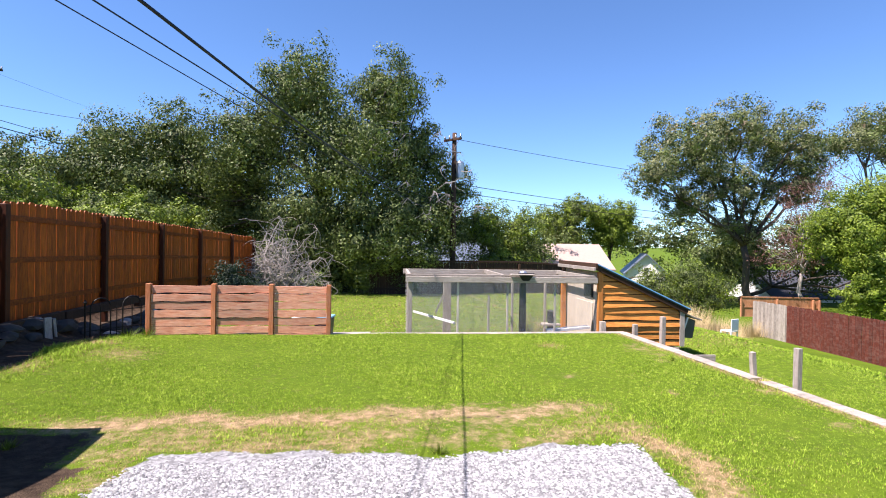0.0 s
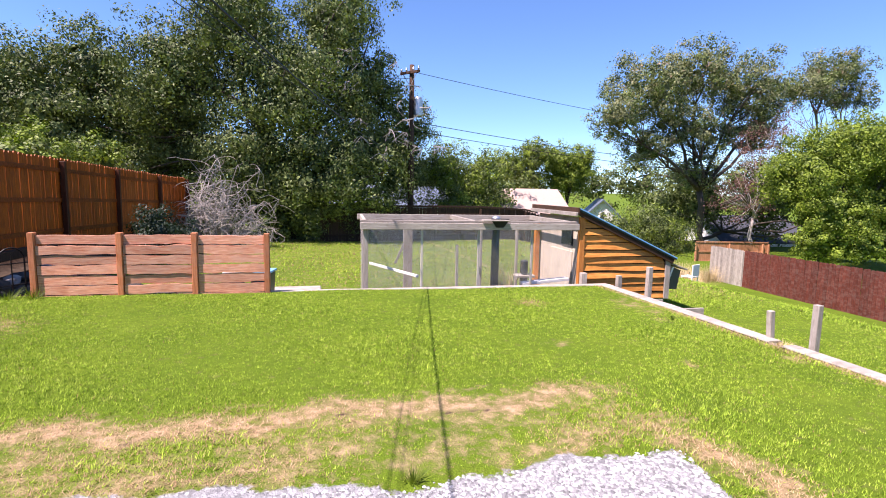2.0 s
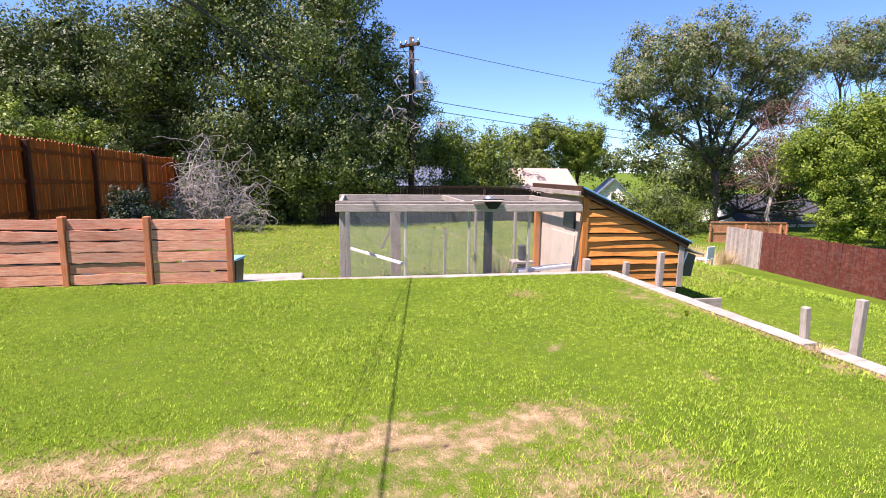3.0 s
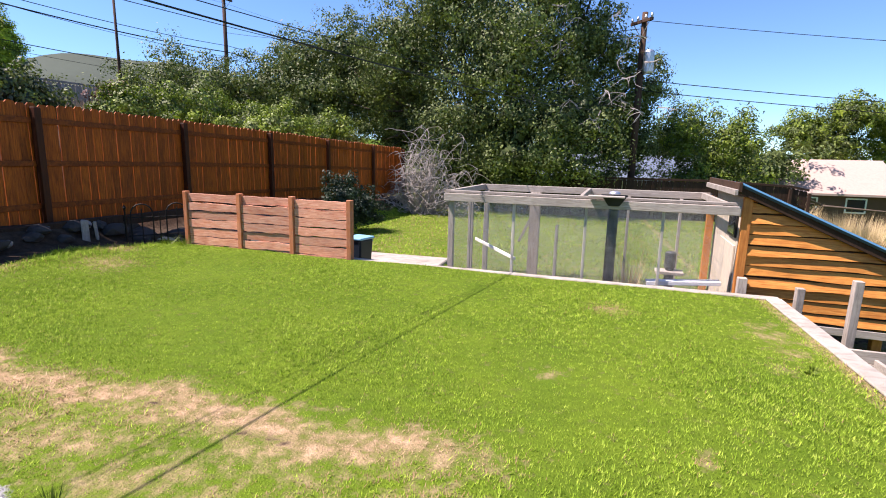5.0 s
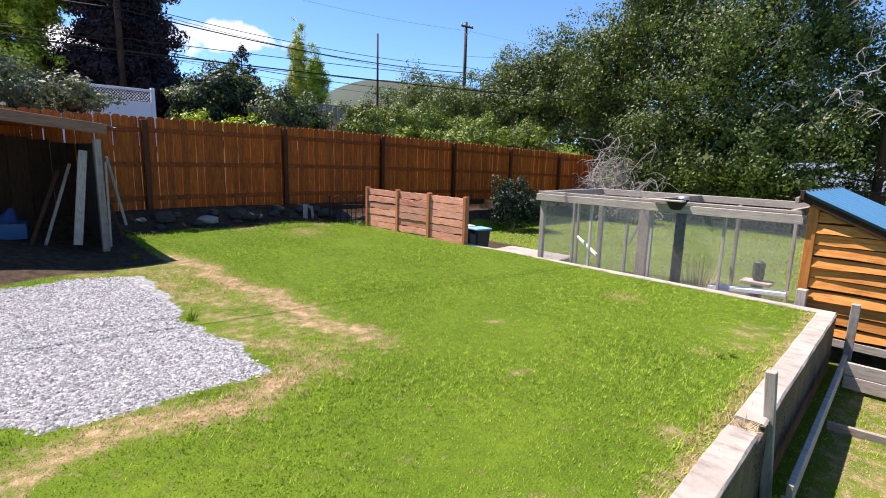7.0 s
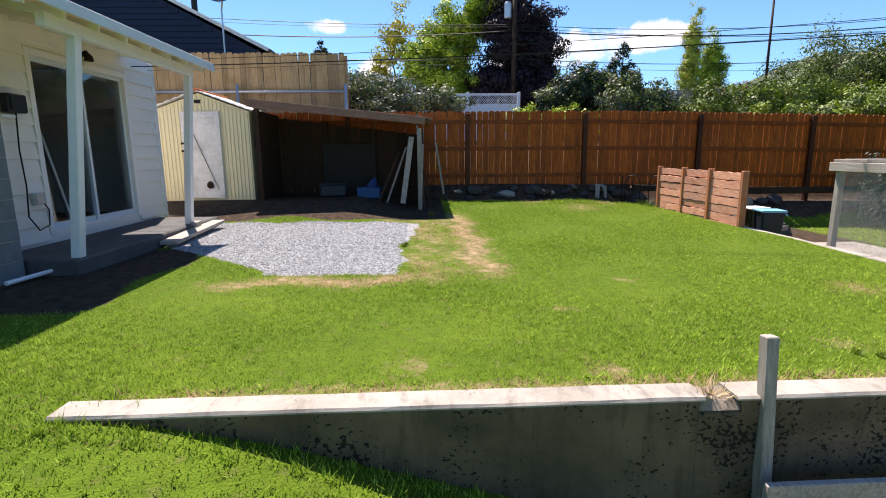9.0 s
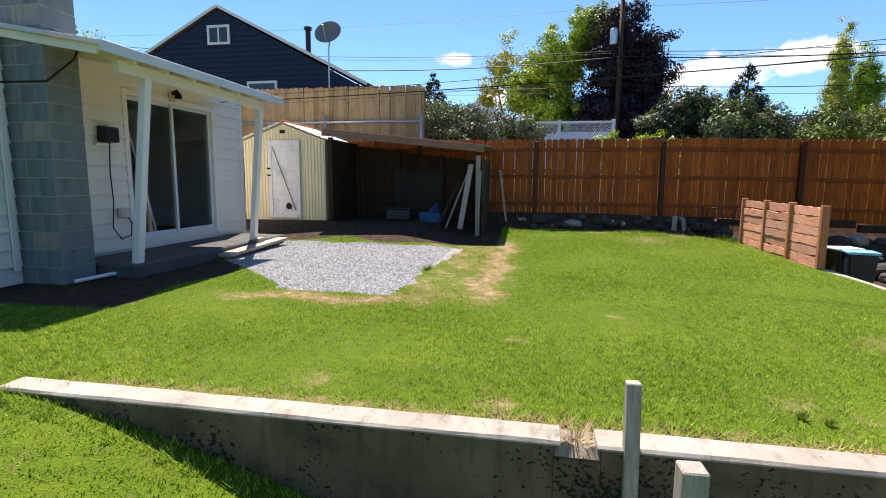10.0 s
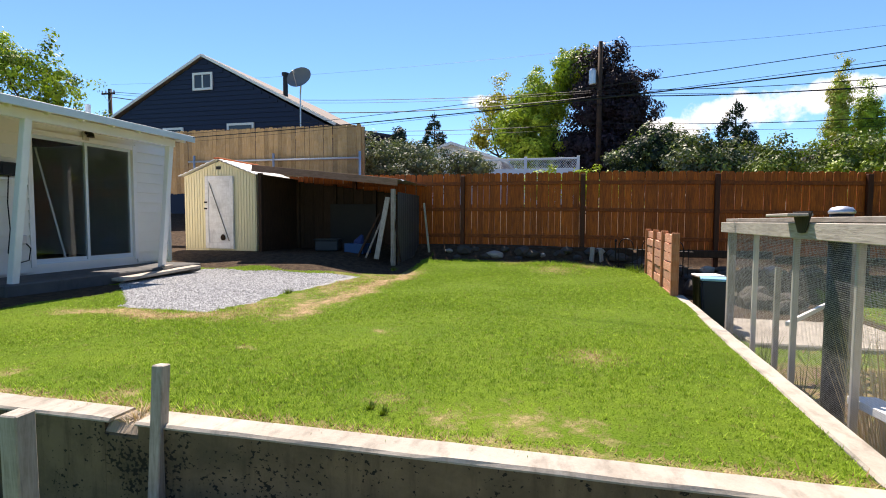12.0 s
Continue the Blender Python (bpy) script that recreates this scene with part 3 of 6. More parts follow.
def picket_fence(name, line, tall, base, mat, post_mat, label, gap=0.0013, wide=0.14, posts=2.85, rails=(0.28, 0.92, 1.55), rail_side=-1, first=0.0, sag=0.015):
    """Upright boards along a line of (x, y), on rails and posts; base(x, y) gives the foot of the boards."""
    fence = thing(name, pose(0, 0, 0), label, "fence")
    planks = [mesh_of("picket", dog_ear(wide - 0.004 * i, tall, 0.018), mat) for i in range(3)]
    lens = [math.dist(a, b) for a, b in zip(line, line[1:])]
    total = sum(lens)

    def at(s):
        for (a, b), d in zip(zip(line, line[1:]), lens):
            if s <= d or (a, b) == (line[-2], line[-1]):
                f = s / d
                return Vector((a[0] + (b[0] - a[0]) * f, a[1] + (b[1] - a[1]) * f)), math.atan2(b[1] - a[1], b[0] - a[0])
            s -= d
    s, i = wide / 2, 0
    r = random.Random(name)
    while s < total:
        p, yaw = at(s)
        m = Matrix.Translation((p.x, p.y, base(p.x, p.y) + r.uniform(-sag, sag))) @ Matrix.Rotation(yaw, 4, "Z") @ Matrix.Rotation(radians(r.uniform(-0.5, 0.5)), 4, "Y")
        piece("picket", planks[i % 3], m, fence)
        s += wide + gap * r.uniform(0.2, 2.2)
        i += 1
    s = first
    marks = []
    while s < total:
        marks.append(s)
        s += posts
    marks.append(total)
    for s in marks:
        p, yaw = at(min(s, total - 0.01))
        off = Vector((math.sin(yaw), -math.cos(yaw))) * rail_side * -0.075
        z = base(p.x, p.y)
        part("post", one_box(p.x + off.x - 0.05, p.x + off.x + 0.05, p.y + off.y - 0.05, p.y + off.y + 0.05, z - 0.4, z + tall - 0.06, 0.006), post_mat, fence)
    for s0, s1 in zip(marks, marks[1:]):
        p, yaw = at(s0)
        q, _ = at(min(s1, total - 0.01))
        off = Vector((math.sin(yaw), -math.cos(yaw))) * rail_side * -0.03
        for h in rails:
            part("rail", one_beam((p.x + off.x, p.y + off.y, base(p.x, p.y) + h), (q.x + off.x, q.y + off.y, base(q.x, q.y) + h), 0.022, 0.085, 0.004), FENCE_RAIL if post_mat is FENCE_POST else post_mat, fence)
    return fence


fence_line = [(-7.1, -5.2), (-7.1, 10.0), (-7.02, 13.5), (-6.8, 16.2), (-6.45, 18.6)]
picket_fence("board_fence", fence_line, 1.8, lambda x, y: 0.4 - 0.02 * max(0, y - 6) - 0.012 * max(0, y - 12), FENCE_WOOD, FENCE_POST,
             "reddish-brown stained board fence with dark posts", first=1.65, rail_side=-1, gap=0.0024)
picket_fence("tall_board_fence", [(-7.75, -10.0), (-7.75, -0.8)], 1.85, lambda x, y: 1.8, TAN_WOOD, TAN_WOOD,
             "tall tan cedar board fence on higher ground", rail_side=1, posts=2.3)
picket_fence("red_board_fence", [(17.15, 17.0), (16.5, 5.0)], 1.7, lambda x, y: float(height(x, y)) - 0.02, RED_WOOD, RED_WOOD,
             "faded dark red board fence along the lower yard", rail_side=1, posts=2.4)
picket_fence("grey_board_fence", [(17.3, 19.2), (17.16, 17.1)], 1.7, lambda x, y: float(height(x, y)) - 0.02, GREY_UP, GREY_UP,
             "weathered grey end of the board fence, paint gone", rail_side=1, posts=2.4)


# ---- white house with a porch ----
house = thing("house", pose(-1.0, -3.55, 0), "white house with lap siding, sliding door and porch", "house")
HX0, HX1 = -2.85, 8.5         # local: west corner, east end
DX0, DX1, DZ0, DZ1 = -1.95, -0.02, 0.31, 2.39


def wall_cut(bm, x0, x1, y0, y1, z0, z1, holes):
    """A wall from x0 to x1 with rectangular holes (hx0, hx1, hz0, hz1) right through."""
    xs = sorted({x0, x1, *[h[i] for h in holes for i in (0, 1)]})
    for a, b in zip(xs, xs[1:]):
        spans = sorted((h[2], h[3]) for h in holes if h[0] <= a and h[1] >= b)
        z = z0
        for s, e in spans:
            if s > z:
                box(bm, a, b, y0, y1, z, s)
            z = e
        if z < z1:
            box(bm, a, b, y0, y1, z, z1)


bm = bmesh.new()
wall_cut(bm, HX0, HX1, -0.16, 0, 0.0, 2.75, [(DX0, DX1, DZ0, DZ1)])
box(bm, HX0, HX0 + 0.16, -7.0, -0.16, 0.0, 2.75)
box(bm, HX1 - 0.16, HX1, -7.0, -0.16, 0.0, 2.75)
box(bm, HX0, HX1, -7.16, -7.0, 0.0, 2.75)
part("wall", bm, SIDING, house)


def lap(length, h=0.205):
    """One lap-siding board, thicker at its foot."""
    bm = bmesh.new()
    prof = ((0, 0), (0.03, 0), (0.03, 0.006), (0.004, h), (0, h))
    a = [bm.verts.new((0, y, z)) for y, z in prof]
    b = [bm.verts.new((length, y, z)) for y, z in prof]
    bm.faces.new(a[::-1])
    bm.faces.new(b)
    for i in range(5):
        bm.faces.new((a[i], a[(i + 1) % 5], b[(i + 1) % 5], b[i]))
    return bm


z = 0.2
while z < 2.72:
    spans = [(HX0, HX1)] if z >= DZ1 + 0.05 else [(HX0, DX0 - 0.05), (DX1 + 0.05, HX1)]
    for a, b in spans:
        piece("siding_board", mesh_of("siding_board", lap(b - a, min(0.2, 2.75 - z)), SIDING), pose(a, 0, z), house)
    z += 0.195
part("corner_board", one_box(HX0 - 0.02, HX0 + 0.08, 0.0, 0.03, 0.15, 2.72), WHITE, house)
door = part("sliding_door", one_box(DX0, DX1, -0.1, -0.02, DZ0 - 0.04, DZ0 + 0.02), TRIM_BLUE, house, "white-framed sliding glass patio door")
for a, b in ((DX0 - 0.06, DX0 + 0.02), (DX1 - 0.02, DX1 + 0.06)):
    part("jamb", one_box(a, b, -0.12, 0.035, DZ0 - 0.04, DZ1 + 0.06), WHITE, door)
part("head", one_box(DX0 + 0.022, DX1 - 0.022, -0.12, 0.035, DZ1 - 0.02, DZ1 + 0.06), WHITE, door)
mid = (DX0 + DX1) / 2 - 0.02
for a, b, y in ((DX0 + 0.022, mid + 0.03, -0.05), (mid - 0.03, DX1 - 0.022, -0.085)):
    fr = bmesh.new()
    box(fr, a, a + 0.05, y, y + 0.03, DZ0 + 0.02, DZ1 - 0.02)
    box(fr, b - 0.05, b, y, y + 0.03, DZ0 + 0.02, DZ1 - 0.02)
    box(fr, a + 0.05, b - 0.05, y, y + 0.03, DZ0 + 0.02, DZ0 + 0.08)
    box(fr, a + 0.05, b - 0.05, y, y + 0.03, DZ1 - 0.07, DZ1 - 0.02)
    part("sash", fr, TRIM_BLUE, door)
    pane = part("pane", one_box(a + 0.05, b - 0.05, y + 0.012, y + 0.018, DZ0 + 0.08, DZ1 - 0.07, 0), GLASS, door)
    pane.visible_shadow = False
# dim room behind the glass, its darkness put into the near-black colour
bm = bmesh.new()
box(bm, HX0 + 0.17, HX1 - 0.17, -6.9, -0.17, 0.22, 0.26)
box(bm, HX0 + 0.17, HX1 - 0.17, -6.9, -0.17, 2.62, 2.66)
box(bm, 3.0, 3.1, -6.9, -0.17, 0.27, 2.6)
ROOM = plain("unlit_room", (0.03, 0.027, 0.023), 0.8, 0.0, 0.1)
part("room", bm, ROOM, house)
k = Mat("fibre_panel", 0.5)
k.color(k.mix(k.ramp(k.noise(3.0, 4.0), 0.4, 0.7), (0.62, 0.68, 0.7), (0.5, 0.54, 0.55)))
tr = k.n.new("ShaderNodeBsdfTranslucent")
tr.inputs["Color"].default_value = (0.95, 0.72, 0.3, 1)
mx = k.n.new("ShaderNodeMixShader")
mx.inputs["Fac"].default_value = 0.16
k.l.new(k.b.outputs["BSDF"], mx.inputs[1])
k.l.new(tr.outputs["BSDF"], mx.inputs[2])
k.l.new(mx.outputs["Shader"], k.n["Material Output"].inputs["Surface"])
FIBRE_PANEL = k.m
# main roof beyond the chimney, porch roof, posts, slab
bm = bmesh.new()
box(bm, 2.1, HX1 + 0.4, -8.0, 0.14, 2.76, 2.9)
part("eave", soften(bm, 0.01), TRIM_BLUE, house)
bm = bmesh.new()
v = [bm.verts.new(p) for p in ((2.1, 0.15, 2.9), (HX1 + 0.4, 0.15, 2.9), (HX1 + 0.4, -3.6, 3.9), (2.1, -3.6, 3.9), (HX1 + 0.4, -8, 2.9), (2.1, -8, 2.9))]
for q in ((0, 1, 2, 3), (3, 2, 4, 5), (0, 3, 5), (1, 4, 2), (0, 5, 4, 1)):
    bm.faces.new([v[i] for i in q])
part("roof", bm, SHINGLE, house)
bm = bmesh.new()
m = along((1.75, -0.1, 2.82), (1.75, 1.36, 2.55), (0, 0, 1))
box(bm, 0, 1.48, 0.0, 3.75, -0.02, 0.03, m)
box(bm, -3.4, 0, 0.0, 3.75, -0.02, 0.03, m)
porch_roof = part("porch_roof", soften(bm, 0.004), FIBRE_PANEL, house, "thin pale blue-white porch roof edge")
for x in np.linspace(-1.9, 1.65, 8):
    part("rafter", one_beam((x, 0.02, 2.74), (x, 1.25, 2.505), 0.04, 0.09), WHITE, porch_roof)
part("fascia", one_beam((-2.0, 1.375, 2.53), (1.76, 1.375, 2.53), 0.025, 0.11), TRIM_BLUE, porch_roof)
part("header", one_beam((-1.75, 1.12, 2.43), (1.3, 1.12, 2.43), 0.09, 0.13), WHITE, house)
for xb, xt in ((1.0, 0.86), (-1.58, -1.66)):
    part("porch_post", one_beam((xb, 0.95, 0.1), (xt, 1.12, 2.38), 0.1, 0.1, 0.008, (0, 1, 0)), WHITE, house)
slab = part("porch_slab", one_box(-2.5, 1.15, 0.03, 1.05, -0.1, 0.17, 0.02), SLAB, house, "grey concrete porch slab")
# block chimney
chim = thing("chimney", pose(0.42, -3.27, 0), "grey concrete-block chimney against the house wall", "chimney")
CW, CD = 0.215, 0.28
bm = bmesh.new()
box(bm, -CW + 0.003, CW - 0.003, -CD, CD - 0.003, -0.1, 3.8)
part("core", bm, CONCRETE, chim, "pale mortar between the blocks")
front_a = mesh_of("block", one_box(-CW, CW, -0.1, 0.1, 0, 0.193, 0.006), BLOCK)
front_b = mesh_of("block", one_box(-CW, CW, -0.175, 0.175, 0, 0.193, 0.006), BLOCK)
row, z = 0, 0.0
while z < 3.75:
    if row % 2:
        piece("block", front_a, pose(0.002 * (row % 3), CD - 0.1, z), chim)
        piece("block", front_b, pose(0, CD - 0.2 - 0.177, z), chim)
    else:
        piece("block", front_b, pose(-0.002 * (row % 3), CD - 0.175, z), chim)
        piece("block", front_a, pose(0, CD - 0.35 - 0.102, z), chim)
    row, z = row + 1, z + 0.2
part("corner_board", one_box(1.68, 1.75, 0.036, 0.06, 0.15, 2.75), WHITE, house)

# ---- plank screen on the lawn edge ----
screen = thing("plank_screen", pose(-5.56, 6.23, 0, 0, 0, -2.0), "low screen of weathered redwood planks between posts", "screen")
BAYS = (0.0, 1.08, 2.06, 3.06)
pl_r = random.Random(5)
for i, x in enumerate(BAYS):
    part("post", one_box(x - 0.038, x + 0.038, -0.05, 0.05, -0.3, 0.9 - 0.01 * (i == 3), 0.006), SCREEN_POST, screen)
for a, b in zip(BAYS, BAYS[1:]):
    z = -0.12
    for row in range(7):
        h = 0.142
        bm = bmesh.new()
        m = pose(a + 0.047, 0, z, 0, pl_r.uniform(-0.4, 0.4), 0)
        n = 8
        L = b - a - 0.094
        low = [0.004 + 0.02 * noise.noise(Vector((a * 9 + i * 0.6, row * 3.3, 0))) for i in range(n + 1)]
        top = [-0.004 + 0.02 * noise.noise(Vector((a * 9 + i * 0.6, row * 3.3 + 7, 0))) for i in range(n + 1)]
        y = pl_r.uniform(-0.012, 0.006)
        if row == 6:
            y += 0.02
        rings = []
        for i in range(n + 1):
            x = L * i / n
            rings.append([bm.verts.new(m @ Vector(p)) for p in ((x, y - 0.02, low[i]), (x, y - 0.02, h - 0.009 + top[i]), (x, y + 0.02, h - 0.009 + top[i]), (x, y + 0.02, low[i]))])
        for r0, r1 in zip(rings, rings[1:]):
            for i in range(4):
                bm.faces.new((r0[i], r0[(i + 1) % 4], r1[(i + 1) % 4], r1[i]))
        bm.faces.new(rings[0])
        bm.faces.new(rings[-1][::-1])
        part("plank", bm, SCREEN_WOOD, screen)
        z += h

# ---- chicken coop: cedar shed with wire run ----
coop = thing("chicken_coop", pose(-1.0, 6.37, -0.52, 0, 0, -3.0), "chicken coop with a grey timber wire run and cedar shed", "chicken coop")
PZ = 0.52                                             # terrace level above the coop's foot
RUN, DEEP = 3.55, 1.95
MESH = wire_mesh("wire_mesh", 0.0127, 0.0014, (0.5, 0.52, 0.54))
MESH_SIDE = wire_mesh("wire_mesh_side", 0.0127, 0.0014, (0.5, 0.52, 0.54), across="Y")
run = part("run_frame", one_box(-0.05, 0.03, 0.0, 0.07, 0, PZ + 0.97), GREY_UP, coop, "weathered grey timber frame of the run")
part("front_beam", one_box(-0.1, RUN + 0.12, -0.06, -0.015, PZ + 0.935, PZ + 1.045), GREY_WOOD, run)
part("front_plate", one_box(-0.1, RUN + 0.1, -0.012, 0.09, PZ + 1.05, PZ + 1.085), GREY_WOOD, run)
part("back_beam", one_box(-0.1, RUN + 0.1, DEEP, DEEP + 0.045, PZ + 0.98, PZ + 1.09), GREY_WOOD, run)
for x in (-0.05, RUN * 0.5, RUN - 0.05):
    part("cross_beam", one_box(x, x + 0.05, 0.092, DEEP - 0.002, PZ + 1.0, PZ + 1.09), GREY_UP, run)
for x, w in ((0.91, 0.018), (1.88, 0.018), (2.83, 0.017)):
    part("stud", one_box(x - w, x + w, 0.0, 0.04, 0.0, PZ + 0.932), PALE_STUD, run)
part("short_stud", one_box(1.49, 1.53, 0.0, 0.04, 0.0, PZ + 0.68), GREY_UP, run)
part("wide_post", one_box(0.82, 1.0, DEEP - 0.1, DEEP - 0.003, 0.0, PZ + 0.978), GREY_UP, run)
for x, w in ((0.0, 0.08), (2.42, 0.04), (3.2, 0.04)):
    part("back_post", one_box(x, x + w, DEEP - 0.09, DEEP - 0.003, 0, PZ + 0.978), GREY_UP, run)
part("brown_post", one_box(RUN + 0.04, RUN + 0.14, DEEP - 0.16, DEEP - 0.06, 0, PZ + 1.06), CEDAR_UP, run, "reddish-brown corner post")
for x in (0.45, 0.6):
    part("side_stud", one_box(-0.04, 0.0, x + 0.55, x + 0.6, 0, PZ + 0.98), GREY_UP, run)
part("brace", one_beam((0.1, 1.0, PZ + 0.24), (0.9, 0.3, PZ + 0.1), 0.03, 0.045), WHITE, run)
part("diagonal", one_beam((0.65, 1.88, PZ + 0.1), (1.02, 1.88, PZ + 0.93), 0.03, 0.045), GREY_UP, run)


def sheet(name, corners, mat, parent, label=""):
    bm = bmesh.new()
    bm.faces.new([bm.verts.new(p) for p in corners])
    return part(name, bm, mat, parent, label)


sheet("front_wire", ((0.03, -0.004, 0.1), (RUN, -0.004, 0.1), (RUN, -0.004, PZ + 0.96), (0.03, -0.004, PZ + 0.96)), MESH, run, "fine galvanised wire mesh")
sheet("back_wire", ((0.0, DEEP - 0.1, 0.05), (RUN, DEEP - 0.1, 0.05), (RUN, DEEP - 0.1, PZ + 0.97), (0.0, DEEP - 0.1, PZ + 0.97)), MESH, run)
sheet("side_wire", ((-0.045, 0.07, 0.05), (-0.045, DEEP - 0.09, 0.05), (-0.045, DEEP - 0.09, PZ + 0.97), (-0.045, 0.07, PZ + 0.97)), MESH_SIDE, run)

shed_x0, shed_x1 = RUN + 0.15, RUN + 1.98
ST, SB = PZ + 1.24, PZ + 0.47                          # roof edge heights at the front face


def roof_z(x):
    return ST + (SB - ST) * (x - shed_x0) / (shed_x1 - shed_x0)


cab = part("shed_body", one_box(shed_x0 + 0.03, shed_x0 + 0.06, 0.05, DEEP, 0.05, PZ + 1.15), PLY, coop, "shed clad in orange cedar lap boards")
# dark sheet behind the siding; its colour makes the shadow lines between boards
bm = bmesh.new()
v = [bm.verts.new((x, y, z)) for y in (0.03, 0.05) for x, z in ((shed_x0 + 0.03, PZ - 0.32), (shed_x1 - 0.1, PZ - 0.32), (shed_x1 - 0.1, roof_z(shed_x1 - 0.1) - 0.05), (shed_x0 + 0.03, roof_z(shed_x0) - 0.05))]
for q in ((0, 1, 2, 3), (7, 6, 5, 4), (0, 4, 5, 1), (1, 5, 6, 2), (2, 6, 7, 3), (3, 7, 4, 0)):
    bm.faces.new([v[i] for i in q])
part("front_backing", bm, DARK_WOOD, cab)
z, row = PZ - 0.3, 0
pr = random.Random(3)
while z < ST - 0.12:
    hb = 0.128
    zt = z + hb + (0.014 if row % 3 else 0.002)
    xe = min(shed_x1 - 0.12, shed_x0 + (ST - 0.07 - zt) / (ST - SB) * (shed_x1 - shed_x0))
    xb = min(shed_x1 - 0.12, shed_x0 + (ST - 0.07 - z) / (ST - SB) * (shed_x1 - shed_x0))
    bm = bmesh.new()
    t0, t1 = (0.03 if row % 3 else 0.045) + pr.uniform(0, 0.01), 0.012
    xs0 = shed_x0 + 0.1
    pts = []
    n = 10
    for i in range(n + 1):
        f = i / n
        dz = 0.02 * noise.noise(Vector((row * 5.1, f * 3, 0)))
        dy = 0.012 * noise.noise(Vector((row * 3.7, f * 2.2, 9)))
        x_low, x_high = xs0 + (xb - xs0) * f, xs0 + (max(xe, xs0 + 0.03) - xs0) * f
        pts.append([bm.verts.new(p) for p in ((x_low, 0.028, z + dz), (x_low, 0.028 - t0 + dy, z + dz), (x_high, 0.028 - t1, zt - 0.028), (x_high, 0.028, zt - 0.028))])
    for a, b in zip(pts, pts[1:]):
        for i in range(4):
            bm.faces.new((a[i], a[(i + 1) % 4], b[(i + 1) % 4], b[i]))
    bm.faces.new(pts[0])
    bm.faces.new(pts[-1][::-1])
    part("siding_board", bm, CEDAR, cab)
    z, row = z + hb, row + 1
part("corner_post", one_box(shed_x0 + 0.0, shed_x0 + 0.098, -0.02, 0.06, PZ - 0.4, ST - 0.08), CEDAR_UP, cab)
part("short_post", one_box(shed_x0 + 0.02, shed_x0 + 0.12, -0.13, -0.03, PZ - 0.4, PZ + 0.19), GREY_UP, cab)
part("end_board", one_box(shed_x1 - 0.12, shed_x1 - 0.02, -0.03, 0.0, PZ - 0.32, SB - 0.0), GREY_UP, cab)
part("end_wall", one_box(shed_x1 - 0.1, shed_x1 - 0.07, 0.052, DEEP, PZ - 0.32, SB - 0.03), CEDAR, cab)
part("sill_board", one_box(shed_x0 + 0.1, shed_x1 - 0.12, -0.02, 0.025, PZ - 0.42, PZ - 0.33), GREY_WOOD, cab)
part("door", one_box(shed_x0 + 0.005, shed_x0 + 0.028, 0.3, 1.25, PZ - 0.4, PZ + 0.52), PLY, cab, "whitish plywood pop door")
win = part("window", one_box(shed_x0 + 0.0, shed_x0 + 0.028, 0.3, 0.75, PZ + 0.62, PZ + 1.0), DARK_PLASTIC, cab, "small dark window")
part("pane", one_box(shed_x0 - 0.006, shed_x0 - 0.002, 0.34, 0.71, PZ + 0.66, PZ + 0.96, 0), GLASS, win)
bm = bmesh.new()
rm = along((shed_x0 - 0.06, -0.07, ST + 0.07), (shed_x1 + 0.08, -0.07, SB - 0.05))
RL = math.dist((shed_x0 - 0.06, ST + 0.07), (shed_x1 + 0.08, SB - 0.05))
box(bm, 0, RL, 0, DEEP + 0.2, -0.006, 0.004, rm)
metal_roof = part("metal_roof", bm, BLUE_ROOF, cab, "blue ribbed metal roof")
for i in range(11):
    bm = bmesh.new()
    y0 = (DEEP + 0.15) * i / 10
    v = [bm.verts.new(rm @ Vector(p)) for p in ((0, y0, 0.0045), (0, y0 + 0.05, 0.0045), (0, y0 + 0.036, 0.024), (0, y0 + 0.014, 0.024), (RL, y0, 0.0045), (RL, y0 + 0.05, 0.0045), (RL, y0 + 0.036, 0.024), (RL, y0 + 0.014, 0.024))]
    for q in ((0, 1, 2, 3), (7, 6, 5, 4), (1, 5, 6, 2), (2, 6, 7, 3), (3, 7, 4, 0)):
        bm.faces.new([v[i_] for i_ in q])
    part("rib", bm, BLUE_ROOF, metal_roof)
part("barge_board", one_beam(rm @ Vector((0.02, 0.03, -0.05)), rm @ Vector((RL - 0.03, 0.03, -0.06)), 0.03, 0.105, 0.004), DARK_WOOD, cab)
part("rake_trim", one_beam(rm @ Vector((0.02, 0.005, -0.012)), rm @ Vector((RL - 0.01, 0.005, -0.012)), 0.016, 0.03, 0.003), DARK_EDGE, cab, "dark green metal roof edge")
part("ridge_fascia", one_box(shed_x0 - 0.09, shed_x0 - 0.05, -0.09, DEEP + 0.15, ST - 0.02, ST + 0.09), DARK_WOOD, cab)
part("ridge_plate", one_box(shed_x0 - 0.13, shed_x0 - 0.092, -0.1, DEEP + 0.12, ST - 0.06, ST + 0.01), GREY_UP, cab)
for y in (0.1, DEEP - 0.15):
    part("leg", one_box(shed_x1 - 0.3, shed_x1 - 0.2, y, y + 0.09, -0.25, PZ - 0.33), CEDAR_UP, cab)
NB0, NB1 = shed_x1 - 0.066, shed_x1 + 0.3
bm = bmesh.new()
v = [bm.verts.new((x, y, z)) for y in (0.12, 1.05) for x, z in ((NB0, 0.36), (NB1 - 0.06, 0.34), (NB1, 0.7), (NB0, 0.84))]
for q in ((0, 1, 2, 3), (7, 6, 5, 4), (0, 4, 5, 1), (1, 5, 6, 2), (2, 6, 7, 3), (3, 7, 4, 0)):
    bm.faces.new([v[i] for i in q])
nest = part("nest_box", bm, SHEET, coop, "dark sheet-metal nest box on the shed's end")
